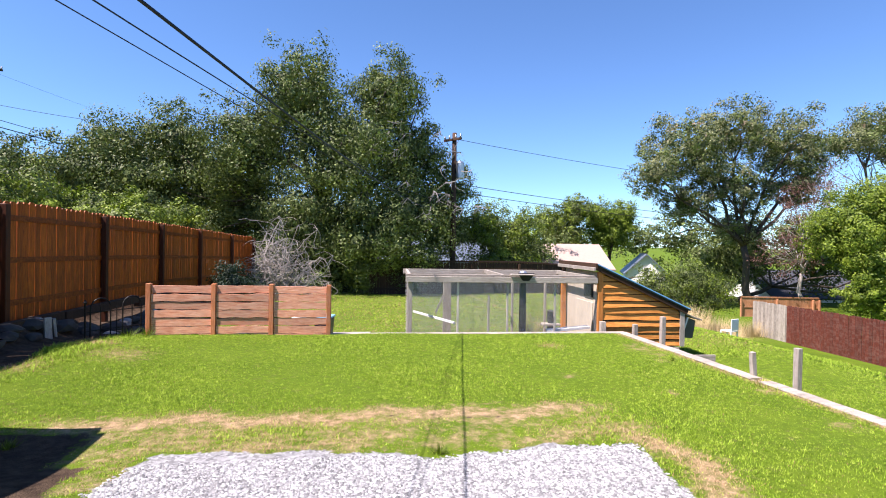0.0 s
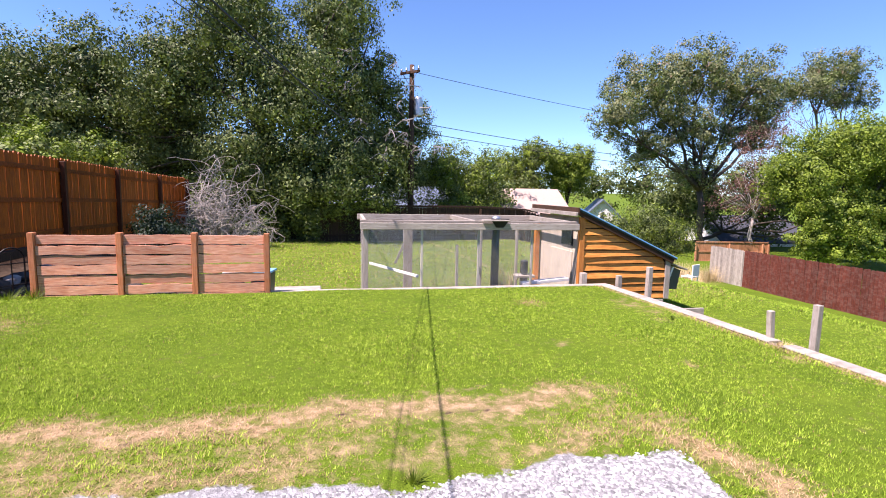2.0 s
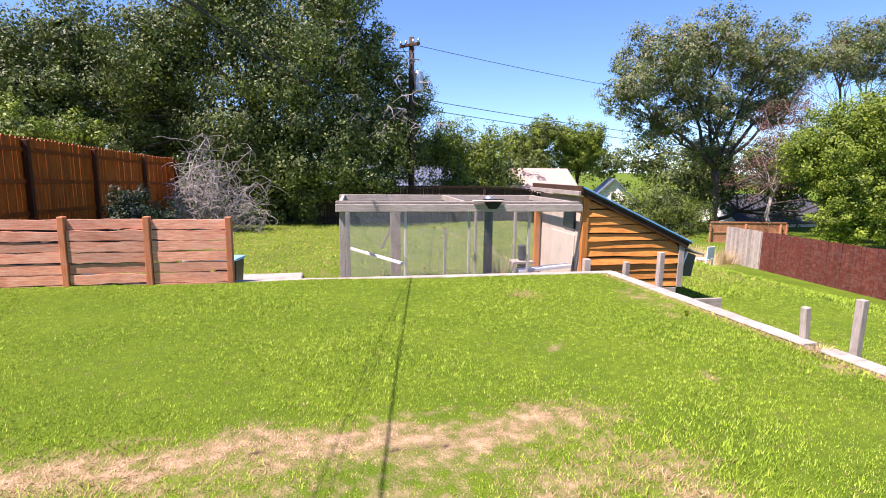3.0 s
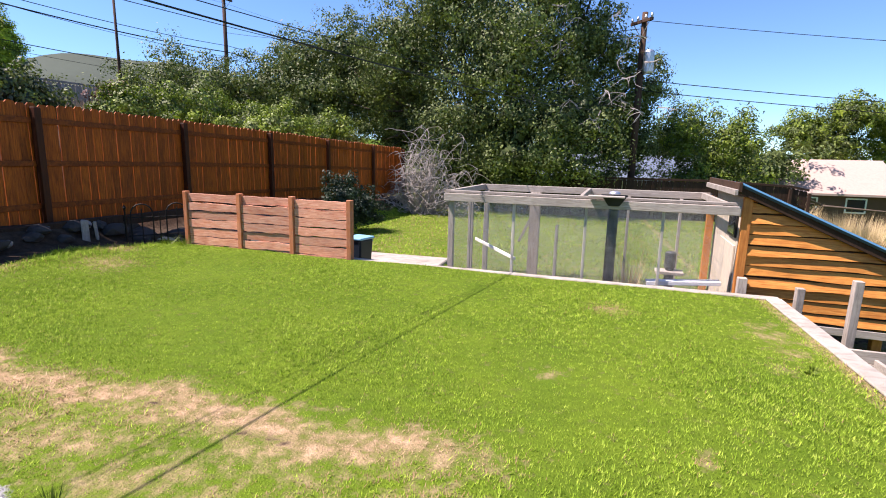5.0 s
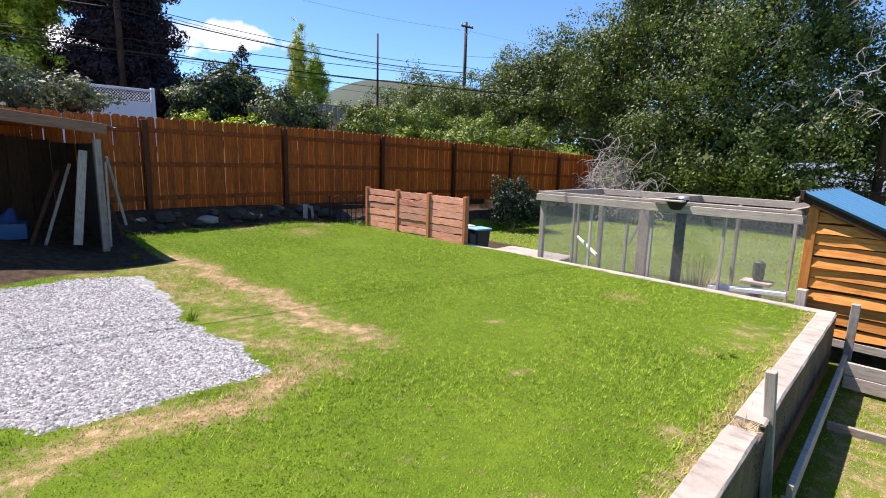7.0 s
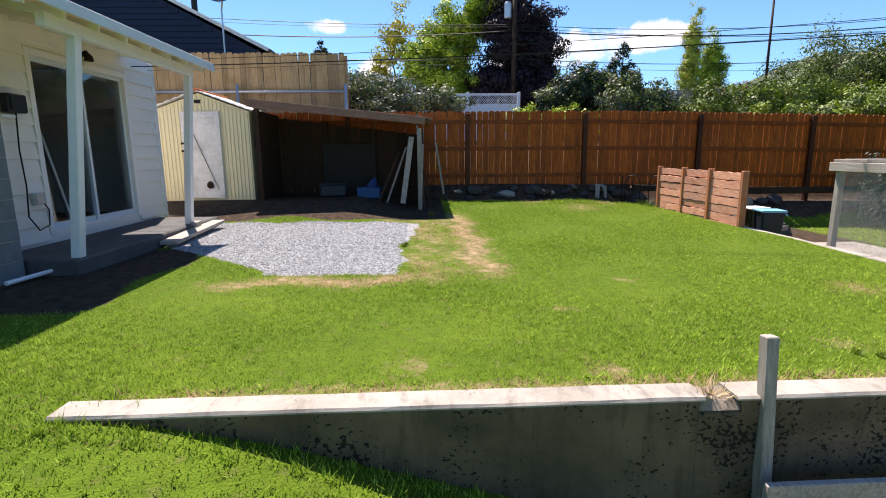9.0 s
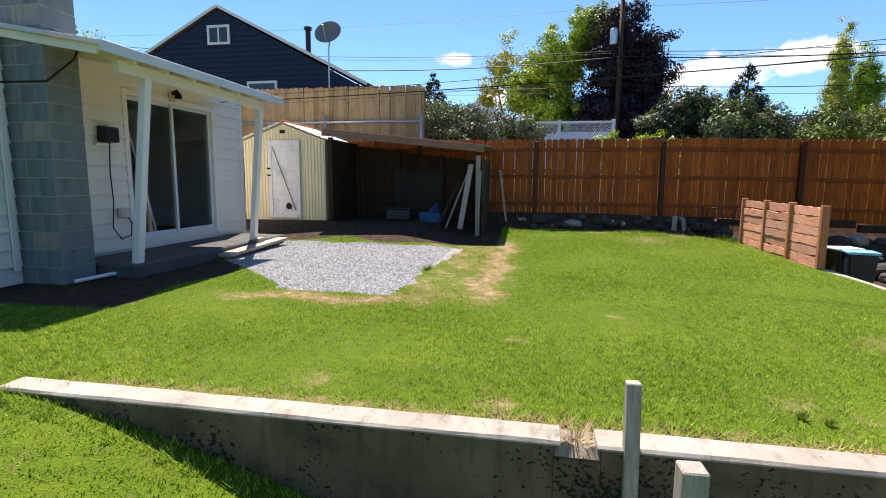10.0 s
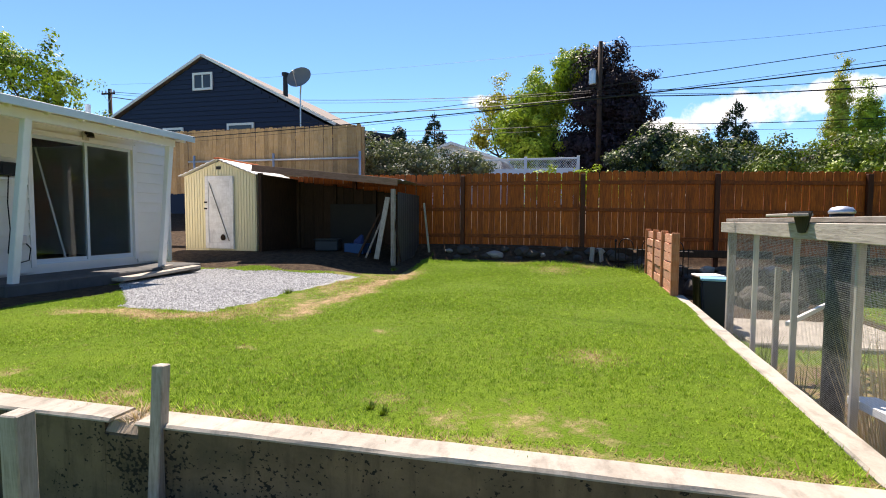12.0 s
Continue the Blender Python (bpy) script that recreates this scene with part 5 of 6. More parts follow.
tree("olive_shrub", (-9.6, -0.2, 0.6), [(-9.6, -1.0, 2.7, 0.9, 0.9, 0.8), (-9.6, 0.4, 2.6, 0.9, 0.9, 0.7), (-10.4, 1.7, 2.7, 0.8, 0.8, 0.55), (-9.2, -0.3, 2.0, 0.9, 1.2, 0.6), (-10.6, -0.4, 3.1, 0.8, 0.8, 0.5)], 26000, 0.09, LEAF_OLIVE, "silvery olive-leaved shrub over the fence", 0.06, 0.2, 44, category="shrub")
tree("shrub", (-9.6, 5.2, 0.7), [(-9.6, 4.0, 2.0, 0.6, 0.8, 0.6), (-9.4, 5.0, 2.1, 0.5, 0.7, 0.5), (-9.8, 5.8, 1.9, 0.6, 0.8, 0.5)], 3500, 0.1, LEAF_LIME, "yellow-green vine shrub topping the fence", 0.04, 0.2, 45, category="shrub")
tree("round_shrub", (-18, 8.8, 2.0), [(-18, 8.4, 4.0, 1.1, 1.1, 1.0), (-18, 9.4, 3.6, 1.0, 1.0, 1.0), (-18, 7.4, 3.4, 1.0, 1.0, 0.9)], 22000, 0.15, LEAF_DARK, "dark rounded evergreen garden shrub", 0.08, 0.1, 46, category="shrub", second=(LEAF_ELM, 0.4))
tree("round_shrub", (-15, 9.8, 1.5), [(-15, 9.2, 3.0, 1.0, 0.9, 0.9), (-15, 10.3, 2.9, 1.0, 0.9, 0.8)], 18000, 0.14, LEAF_ELM, "rounded shrub with grey-green leaves", 0.07, 0.1, 47, category="shrub", second=(LEAF_OLIVE, 0.4))
tree("shrub", (-11.4, 10.6, 0.9), [(-11.6, 10.6, 2.5, 0.9, 0.9, 0.8), (-12.2, 12.6, 2.7, 1.0, 1.1, 0.9), (-12.4, 14.4, 3.0, 1.1, 1.2, 1.0)], 24000, 0.1, LEAF_GREEN, "sunlit green shrub past the fence", 0.06, 0.2, 48, category="shrub", second=(LEAF_ELM, 0.5))
tree("rust_shrub", (-15.5, 14.6, 1.6), [(-15.5, 14.0, 3.2, 0.8, 0.9, 0.7), (-15.7, 15.6, 3.0, 0.8, 1.0, 0.7)], 8000, 0.12, LEAF_RUST, "reddish-brown shrub in dry grass", 0.05, 0.2, 49, category="shrub", twigs=8)
tree("poplar_tree", (-40, 26.4, 4.5), [(-40, 25.0, 9.8, 0.9, 0.8, 3.4), (-40, 24.8, 7.2, 1.0, 1.0, 2.3)], 20000, 0.15, LEAF_YELLOW, "slim tall poplar turning yellow", 0.16, 0.0, 50, second=(LEAF_LIME, 0.4))
tree("poplar_tree", (-40.4, 28.0, 4.5), [(-40.4, 26.9, 9.0, 0.95, 0.95, 2.6), (-40.4, 27.6, 8.0, 1.0, 0.8, 2.2), (-40.4, 26.8, 6.6, 1.1, 1.0, 1.9)], 20000, 0.15, LEAF_LIME, "slim tall yellow-green poplar", 0.16, 0.0, 51, second=(LEAF_GREEN, 0.4))
tree("leafy_tree", (-13, -18, 2.2), [(-13.5, -18.6, 7.2, 1.3, 1.4, 1.7), (-12.5, -20, 7.6, 1.3, 1.3, 1.6), (-14, -17.0, 5.0, 1.5, 1.4, 0.9)], 8000, 0.17, LEAF_LIME, "yellow-green tree behind the houses", 0.16, 0.2, 52, twigs=9, second=(LEAF_GREEN, 0.5), dense=0.01)
tree("dark_tree", (-34, 26, 4), [(-33, 25, 4.6, 2.4, 2.2, 1.3), (-33, 29, 4.6, 2.4, 2.4, 1.5), (-30, 33, 5.4, 2.6, 2.6, 1.8), (-27, 37, 5.6, 2.6, 2.6, 1.8)], 26000, 0.16, LEAF_ELM, "grey-green trees along the rise", 0.2, 0.1, 53)


def conifer(base, high, wide, seed, label):
    r = np.random.default_rng(seed)
    t = thing("conifer", pose(*base), label, "tree")
    part("trunk", one_tube([(0, 0, -0.3), (0, 0, high * 0.97)], [0.12, 0.02], 7), BARK, t)
    tiers = []
    for i in range(15):
        f = i / 15
        z, w = high * (0.12 + 0.85 * f), wide * (1 - f) ** 0.85
        for k in range(9):
            a = r.uniform(0, 2 * math.pi)
            tiers.append((math.cos(a) * w * 0.62, math.sin(a) * w * 0.62, z - 0.12 * w, 0.38 * w + 0.08, 0.38 * w + 0.08, 0.14 * w + 0.1))
    soup("crown", leaf_cloud(tiers, 16000, 0.2, r, 0.5, 0.4, 22), 4, LEAF_DARK, t)


conifer((-30, 14.9, 2.9), 6.0, 2.7, 61, "dark green pointed spruce")
conifer((-40, -7.1, 5.2), 5.9, 2.4, 62, "distant dark blue-green spruce")

# ---- blue gabled house ----
bh = thing("gabled_house", pose(-13.2, -10.1, 0.5), "navy blue house with a steep white-edged gable", "house")
APEX, EAVE, HALF = 7.2, 4.2, 6.0
bm = bmesh.new()
prof = ((-HALF + 0.3, 0), (HALF - 0.3, 0), (HALF - 0.3, EAVE), (0, APEX), (-HALF + 0.3, EAVE))
f = [bm.verts.new((0, y, z)) for y, z in prof]
b = [bm.verts.new((-10, y, z)) for y, z in prof]
bm.faces.new(f)
bm.faces.new(b[::-1])
for i in range(5):
    bm.faces.new((f[i], f[(i + 1) % 5], b[(i + 1) % 5], b[i])[::-1])
part("wall", bm, NAVY, bh)
nb = mesh_of("siding_board", lap(1.0, 0.19), NAVY)
z = 2.2
while z < APEX - 0.2:
    half = (HALF - 0.35) if z < EAVE - 0.1 else (HALF - 0.35) * (APEX - 0.14 - z) / (APEX - EAVE)
    piece("siding_board", nb, Matrix.Translation((0.0, half, z)) @ Matrix.Rotation(radians(-90), 4, "Z") @ Matrix.Diagonal((2 * half, 1, 1, 1)), bh)
    z += 0.19
for s in (-1, 1):
    p, q = (0.1, 0, APEX + 0.12), (0.1, s * HALF, EAVE - 0.06 + 0.12)
    m = along(p, q)
    L = math.dist((0, APEX), (HALF, EAVE - 0.06))
    bm = bmesh.new()
    y0, y1 = (0, 10.8) if s > 0 else (-10.8, 0)
    box(bm, 0, L, y0, y1, -0.05, 0.05, m)
    rf = part("roof", bm, SHINGLE, bh)
    part("barge_board", one_beam((0.13, s * 0.02, APEX + 0.1), (0.13, s * HALF, EAVE + 0.04), 0.04, 0.11), WHITE, rf)


def window(parent, m, w, h, bars=1):
    """A framed window in the plane x = 0 of m."""
    fr = bmesh.new()
    t = 0.09
    box(fr, 0.0, 0.06, -w / 2, w / 2, -h / 2, -h / 2 + t)
    box(fr, 0.0, 0.06, -w / 2, w / 2, h / 2 - t, h / 2)
    box(fr, 0.0, 0.06, -w / 2, -w / 2 + t, -h / 2 + t, h / 2 - t)
    box(fr, 0.0, 0.06, w / 2 - t, w / 2, -h / 2 + t, h / 2 - t)
    for i in range(bars):
        y = -w / 2 + w * (i + 1) / (bars + 1)
        box(fr, 0.0, 0.05, y - 0.03, y + 0.03, -h / 2 + t, h / 2 - t)
    wi = part("window", fr, WHITE, parent, "white-framed window")
    wi.matrix_basis = m
    part("pane", one_box(0.022, 0.03, -w / 2 + t, w / 2 - t, -h / 2 + t, h / 2 - t, 0), DARK_GLASS, wi)
    return wi


DARK_GLASS = plain("dark_window", (0.03, 0.035, 0.04), 0.08, 0.0, 0.05, 2.0, 0.0, 0.6)
window(bh, pose(0.03, 0.0, 6.25), 0.95, 0.72)
window(bh, pose(0.03, 1.75, 4.0), 1.25, 0.95, 0)
window(bh, pose(0.03, -1.5, 3.95), 1.0, 0.9, 0)
part("flue", one_tube([(-0.9, 3.25, 5.3), (-0.9, 3.25, 6.55)], 0.1, 10), DARK_PLASTIC, bh)
part("flue_cap", one_tube([(-0.9, 3.25, 6.55), (-0.9, 3.25, 6.66)], 0.15, 10), DARK_PLASTIC, bh)
dish = thing("satellite_dish", pose(-12.9, -5.5, 4.75), "grey satellite dish on a thin mast", "satellite dish")
part("mast", one_tube([(0, 0, -1.2), (0, 0, 1.2), (0.12, 0.1, 1.55)], 0.03, 8), GALV, dish)
bm = bmesh.new()
rings = []
dm = Matrix.Translation((0.16, 0.1, 1.7)) @ Matrix.Rotation(radians(66), 4, "Y")
for i in range(6):
    rr = 0.5 * i / 5
    rings.append([bm.verts.new(dm @ Vector((math.cos(a) * rr * 0.92, math.sin(a) * rr, 0.28 * rr * rr * 2))) for a in np.linspace(0, 2 * math.pi, 24, endpoint=False)] if i else [bm.verts.new(dm @ Vector((0, 0, 0)))])
for kk in range(24):
    bm.faces.new((rings[0][0], rings[1][kk], rings[1][(kk + 1) % 24]))
for r0, r1 in zip(rings[1:], rings[2:]):
    for kk in range(24):
        bm.faces.new((r0[kk], r1[kk], r1[(kk + 1) % 24], r0[(kk + 1) % 24]))
DISH = plain("dish_grey", (0.16, 0.165, 0.17), 0.5, 0.0, 0.1)
part("reflector", bm, DISH, dish, smooth=True)
part("feed_arm", one_tube([dm @ Vector((0.45, 0, 0.1)), dm @ Vector((0.1, 0, 0.55))], 0.015, 6), GALV, dish)
part("feed_horn", one_tube([dm @ Vector((0.13, 0, 0.5)), dm @ Vector((0.07, 0, 0.6))], 0.04, 8), GALV, dish)


def far_house(base, w, d, eave, ridge, wall_mat, roof_mat, label, along_x=True, wins=(), turn=0):
    h = thing("far_house", pose(*base, 0, 0, turn), label, "house")
    bm = bmesh.new()
    if along_x:
        P = lambda a, b, z: (a, b, z)
    else:
        P = lambda a, b, z: (b, a, z)
    prof = ((-d / 2, -1.5), (d / 2, -1.5), (d / 2, eave), (0, ridge), (-d / 2, eave))
    f = [bm.verts.new(P(-w / 2, y, z)) for y, z in prof]
    g = [bm.verts.new(P(w / 2, y, z)) for y, z in prof]
    bm.faces.new(f)
    bm.faces.new(g[::-1])
    for i in range(5):
        bm.faces.new((f[i], f[(i + 1) % 5], g[(i + 1) % 5], g[i]))
    part("wall", bm, wall_mat, h)
    for s in (-1, 1):
        bm = bmesh.new()
        o = 0.35
        e = (d / 2 + o)
        ze = eave - (ridge - eave) * o / (d / 2)
        a = [P(-w / 2 - o, 0, ridge + 0.1), P(w / 2 + o, 0, ridge + 0.1), P(w / 2 + o, s * e, ze + 0.1), P(-w / 2 - o, s * e, ze + 0.1)]
        up = [bm.verts.new(p) for p in a]
        dn = [bm.verts.new((p[0], p[1], p[2] - 0.14)) for p in a]
        bm.faces.new(up)
        bm.faces.new(dn[::-1])
        for i in range(4):
            bm.faces.new((up[i], dn[i], dn[(i + 1) % 4], up[(i + 1) % 4]))
        part("roof", bm, roof_mat, h)
    for x, z, ww, hh in wins:
        if along_x:
            m = pose(x, -d / 2 - 0.01, z, 0, 0, -90)
        else:
            m = pose(x, -w / 2 - 0.01, z, 0, 0, -90)
        window(h, m, ww, hh, 0)
    return h


far_house((16.6, 42, -1.65), 6.6, 6.0, 1.5, 3.5, plain("brown_wall", (0.12, 0.07, 0.05), 0.8), PINK_ROOF, "low house with a pinkish shingle roof", True, ((-1.6, 0.6, 1.2, 1.0), (1.2, 0.6, 1.2, 1.0)))
far_house((27.5, 46.5, -3.1), 5.0, 3.6, 2.4, 4.1, WHITE, BLUE_GREY_ROOF, "white gabled house with a blue-grey metal roof", False, ((0.0, 2.4, 0.6, 0.9),), -24)
far_house((36.5, 37, -3.8), 9.0, 6.0, 1.6, 3.6, WHITE, plain("charcoal_roof", (0.06, 0.065, 0.08), 0.8), "house with a charcoal roof", True)
far_house((2.0, 33, -1.4), 9.0, 5.0, 2.0, 3.2, WHITE, BLUE_GREY_ROOF, "pale house glimpsed behind the trees", True, ((-2, 1.2, 1.1, 0.9), (1.5, 1.2, 1.1, 0.9)))
far_house((-22, -1.0, 2.4), 4.0, 5.0, 1.6, 2.5, WHITE, WHITE, "white house peeking over the vinyl fence", True)
far_house((-40, 17, 5.0), 6.0, 6.0, 1.0, 2.2, plain("taupe_wall", (0.3, 0.24, 0.2), 0.8), BLUE_GREY_ROOF, "low distant house with a grey gable", True)
far_house((-20, -7.3, 2.0), 4.0, 7.0, 3.05, 3.7, NAVY, plain("dark_navy_roof", (0.03, 0.035, 0.05), 0.7), "dark navy house past the tall fence", True)
tree("clipped_shrub", (-18, -3.17, 2.0), [(-18, -3.17, 4.7, 0.35, 0.42, 0.5), (-18, -3.2, 5.1, 0.3, 0.36, 0.32), (-18, -3.15, 4.0, 0.35, 0.45, 0.6)], 5000, 0.12, LEAF_DARK, "dark clipped conical evergreen shrub", 0.06, 0.0, 55, category="shrub")
picket_fence("orange_board_fence", [(21.8, 25.5), (27.0, 25.0)], 1.5, lambda x, y: float(height(x, y)) - 0.3, ORANGE_WOOD, ORANGE_WOOD, "orange-brown board fence past the shrubs", posts=2.4)
picket_fence("dark_board_fence", [(-1.6, 19.9), (3.2, 20.2), (8.6, 20.9)], 1.5, lambda x, y: float(height(x, y)) - 0.02, DARK_WOOD, DARK_WOOD, "dark board fence at the end of the back lawn", posts=2.4)
picket_fence("weathered_board_fence", [(-21, 9.5), (-20, 20)], 1.5, lambda x, y: 2.7, GREY_UP, GREY_UP, "weathered board fence along the rise", posts=2.4)
# white vinyl fence with a lattice top
vf = thing("vinyl_fence", pose(-16, 0.0, 1.7), "white vinyl privacy fence with lattice top", "fence")
for i in range(4):
    y0 = -1.2 + i * 2.1
    part("post", one_box(-0.06, 0.06, y0 - 0.06, y0 + 0.06, -0.6, 1.98, 0.008), VINYL, vf)
    if i < 3:
        part("panel", one_box(-0.02, 0.02, y0 + 0.062, y0 + 2.038, -0.4, 1.5, 0.004), VINYL, vf)
        part("rail", one_box(-0.04, 0.04, y0 + 0.062, y0 + 2.038, 1.84, 1.92, 0.006), VINYL, vf)
        bm = bmesh.new()
        for k in range(21):
            yy = y0 + 0.08 + k * 0.093
            beam(bm, (0, yy, 1.5), (0, min(yy + 0.3, y0 + 2.03), 1.5 + (min(yy + 0.3, y0 + 2.03) - yy) * 1.13), 0.012, 0.022, (1, 0, 0))
            beam(bm, (0.012, yy, 1.84), (0.012, min(yy + 0.3, y0 + 2.03), 1.84 - (min(yy + 0.3, y0 + 2.03) - yy) * 1.13), 0.012, 0.022, (1, 0, 0))
        part("lattice", bm, VINYL, vf)
# distant hill
bm = bmesh.new()
hill = []
for i in range(60):
    f = i / 59
    a = radians(38 + 70 * f)
    top = 30 + 14 * math.sin(f * 5.1 + 0.8) + 7 * math.sin(f * 13.0) + 2 * math.sin(f * 37)
    d = Vector((-math.sin(a), math.cos(a)))
    hill.append([bm.verts.new((d.x * rr, d.y * rr, zz)) for rr, zz in ((230, 2), (290, top * 0.55), (330, top), (400, top * 0.3))])
for a, b in zip(hill, hill[1:]):
    for i in range(3):
        bm.faces.new((a[i], a[i + 1], b[i + 1], b[i]))
HILL = plain("dry_hill", (0.045, 0.062, 0.045), 0.95, 0.0, 0.6, 0.02, 0.0)
tagged(part("backdrop_hill", bm, HILL, smooth=True), "hazy dry grass hill on the skyline", "hill", kind="structure")


# ---- poles and wires ----
def wire(bm, p, q, sag, r=0.012, n=24):
    p, q = Vector(p), Vector(q)
    pts = []
    for i in range(n + 1):
        t = i / n
        v = p.lerp(q, t)
        v.z -= sag * 4 * t * (1 - t)
        pts.append(v)
    tube(bm, pts, r, 5)


def utility_pole(base, top, label, arm=True, r=0.15, can=True, turn=0):
    p = thing("utility_pole", pose(*base, 0, 0, turn), label, "utility pole")
    H = top - base[2]
    part("shaft", one_tube([(0, 0, -1), (0, 0, H * 0.5), (0, 0, H)], [r, r * 0.88, r * 0.72], 10), POLE_WOOD, p, smooth=True)
    if arm:
        a = part("crossarm", one_beam((-0.55, -0.14, H - 0.35), (0.55, -0.14, H - 0.35), 0.09, 0.11), POLE_WOOD, p)
        for x in (-0.5, -0.2, 0.2, 0.5):
            part("insulator", one_tube([(x, -0.14, H - 0.29), (x, -0.14, H - 0.22), (x, -0.14, H - 0.13)], [0.03, 0.055, 0.03], 8), GALV, a)
        for s in (-1, 1):
            part("arm_brace", one_beam((s * 0.4, -0.14, H - 0.4), (0, -0.12, H - 0.95), 0.012, 0.035), GALV, a)
    if can:
        c = part("transformer", one_tube([(0.38, 0, H - 2.3), (0.38, 0, H - 2.25), (0.38, 0, H - 1.55), (0.38, 0, H - 1.45)], [0.18, 0.2, 0.2, 0.15], 14), GALV, p, "grey transformer can", smooth=False)
        part("bracket", one_box(0.1, 0.2, -0.05, 0.05, H - 2.0, H - 1.75), IRON, p)
    return p


utility_pole((2.45, 21.4, -0.9), 7.2, "dark wooden utility pole with crossarm and transformer", turn=-50)
utility_pole((-24, 6.35, 2.5), 10.8, "wooden utility pole behind the plum tree", False, 0.16, True, -90)
utility_pole((-22.75, 28.8, 3.2), 11.6, "wooden utility pole with a short crossarm", True, 0.15, False, 80)
utility_pole((-20.2, 18.35, 2.8), 8.5, "thin rusty steel mast with small crossbar", False, 0.07, False)
utility_pole((-24.2, -26.5, 2.5), 10.1, "distant wooden utility pole", True, 0.16, False, 90)


def wire_thing(p, q, sag, r, label):
    bm = bmesh.new()
    wire(bm, p, q, sag, r)
    tagged(part("overhead_wire", bm, CABLE), label, "overhead wire", "overhead wires")


for z0, zn, zs, sag_s, r_ in ((7.85, 8.0, 9.55, 1.0, 0.03), (8.15, 8.4, 9.9, 0.55, 0.018), (8.05, 7.7, 9.75, 0.6, 0.012), (6.4, 6.5, 8.3, 0.75, 0.02), (6.15, 6.0, 7.9, 0.7, 0.01), (10.4, 11.0, 10.4, 0.3, 0.006)):
    wire_thing((-23.85, 6.35, z0), (-22.65, 28.8, zn), 0.45, r_, "black utility line strung between poles")
    wire_thing((-23.85, 6.35, z0), (-24.2, -26.4, zs), sag_s, r_, "black utility line strung between poles")
    wire_thing((-22.65, 28.8, zn), (-14, 62, zn + 0.4), 0.4, r_, "black utility line running on past the poles")
for p, q, sag, r_ in (((-3.35, -4.3, 2.6), (1.45, 21.4, 3.55), 0.36, 0.008), ((-3.88, -4.3, 2.62), (2.3, 21.4, 3.7), 0.42, 0.003), ((-4.05, -4.3, 2.82), (2.2, 21.4, 3.95), 0.46, 0.0045)):
    wire_thing(p, q, sag, r_, "black service cable from the house to the poles")
for z0, z1, r_ in ((4.3, 3.6, 0.015), (4.7, 4.0, 0.015), (6.9, 6.2, 0.012)):
    wire_thing((2.45, 21.35, z0), (48, 31, z1), 0.9, r_, "black utility line crossing the back yards")
wire_thing((2.45, 21.35, 6.6), (-22.65, 28.8, 9.2), 0.6, 0.012, "black utility line between the poles")

# ---- raised bed frame beside the retaining wall ----
bed = thing("raised_bed", pose(0, 0, -0.62), "empty raised bed of grey boards on four posts", "raised bed")
for x, y, top, w in ((3.17, 2.635, 0.945, 0.031), (3.8, 2.67, 0.97, 0.038), (3.27, 5.8, 0.8, 0.04), (3.72, 5.6, 0.97, 0.042)):
    bm = bmesh.new()
    box(bm, -w, w, -w, w, -0.3, top, pose(x, y, 0, 0, -4.5 if y < 3 and x < 3.5 else 0.5, 3))
    part("post", soften(bm, 0.005), GREY_UP, bed)
for p, q, h in (((3.29, 2.55, 0.22), (3.27, 5.6, 0.22), 0.14), ((3.9, 2.6, 0.1), (3.86, 5.5, 0.12), 0.2), ((3.3, 5.32, 0.1), (4.6, 5.28, 0.1), 0.13), ((3.3, 5.33, 0.235), (4.6, 5.29, 0.235), 0.13), ((3.25, 2.55, 0.12), (3.9, 2.58, 0.1), 0.16), ((3.3, 4.25, 0.02), (3.86, 4.3, 0.02), 0.1)):
    part("board", one_beam(p, q, 0.038, h), GREY_WOOD, bed)

# ---- inside the coop's run ----
post_m = coop.matrix_basis
big = part("black_pole", one_tube([(2.22, 0.16, 0), (2.22, 0.16, PZ + 0.4), (2.22, 0.16, PZ + 0.44), (2.22, 0.16, PZ + 0.46), (2.22, 0.16, PZ + 1.11)], [0.07, 0.07, 0.077, 0.067, 0.067], 18), DARK_PLASTIC, coop, "black plastic feed pipe", smooth=True)
bm = bmesh.new()
tube(bm, [(2.22, 0.16, PZ + 1.11), (2.22, 0.16, PZ + 1.125), (2.22, 0.16, PZ + 1.15), (2.22, 0.16, PZ + 1.16)], [0.075, 0.077, 0.06, 0.02], 20)
part("cap", bm, GALV, big, "pale domed cap", True)
bm = bmesh.new()
tube(bm, [(2.22, -0.075, PZ + 1.125), (2.22, -0.075, PZ + 1.06), (2.22, -0.07, PZ + 0.98)], [0.17, 0.13, 0.07], 12)
for v in bm.verts:
    v.co.y = -0.07 + (v.co.y + 0.07) * 0.1
part("funnel", bm, DARK_PLASTIC, big)
part("loose_board", one_box(1.9, 2.35, -0.2, -0.05, PZ + 1.09, PZ + 1.11), GREY_WOOD, run)
feeder = thing("poultry_feeder", post_m @ pose(3.05, 0.95, 0.02), "grey poultry feeder on a small stand", "feeder")
part("hopper", one_tube([(0, 0, 0.5), (0, 0, 0.55), (0, 0, 0.76), (0, 0, 0.78)], [0.05, 0.075, 0.075, 0.045], 14), SHEET, feeder)
part("tray", one_box(-0.19, 0.19, -0.12, 0.12, 0.45, 0.5, 0.01), GREY_WOOD, feeder)
part("stand", one_box(-0.06, 0.06, -0.06, 0.06, 0.0, 0.45, 0.01), SHEET, feeder)
wp_ = thing("white_plank", post_m @ pose(3.06, 0.12, PZ + 0.0), "white-painted plank lying at the foot of the run", "plank")
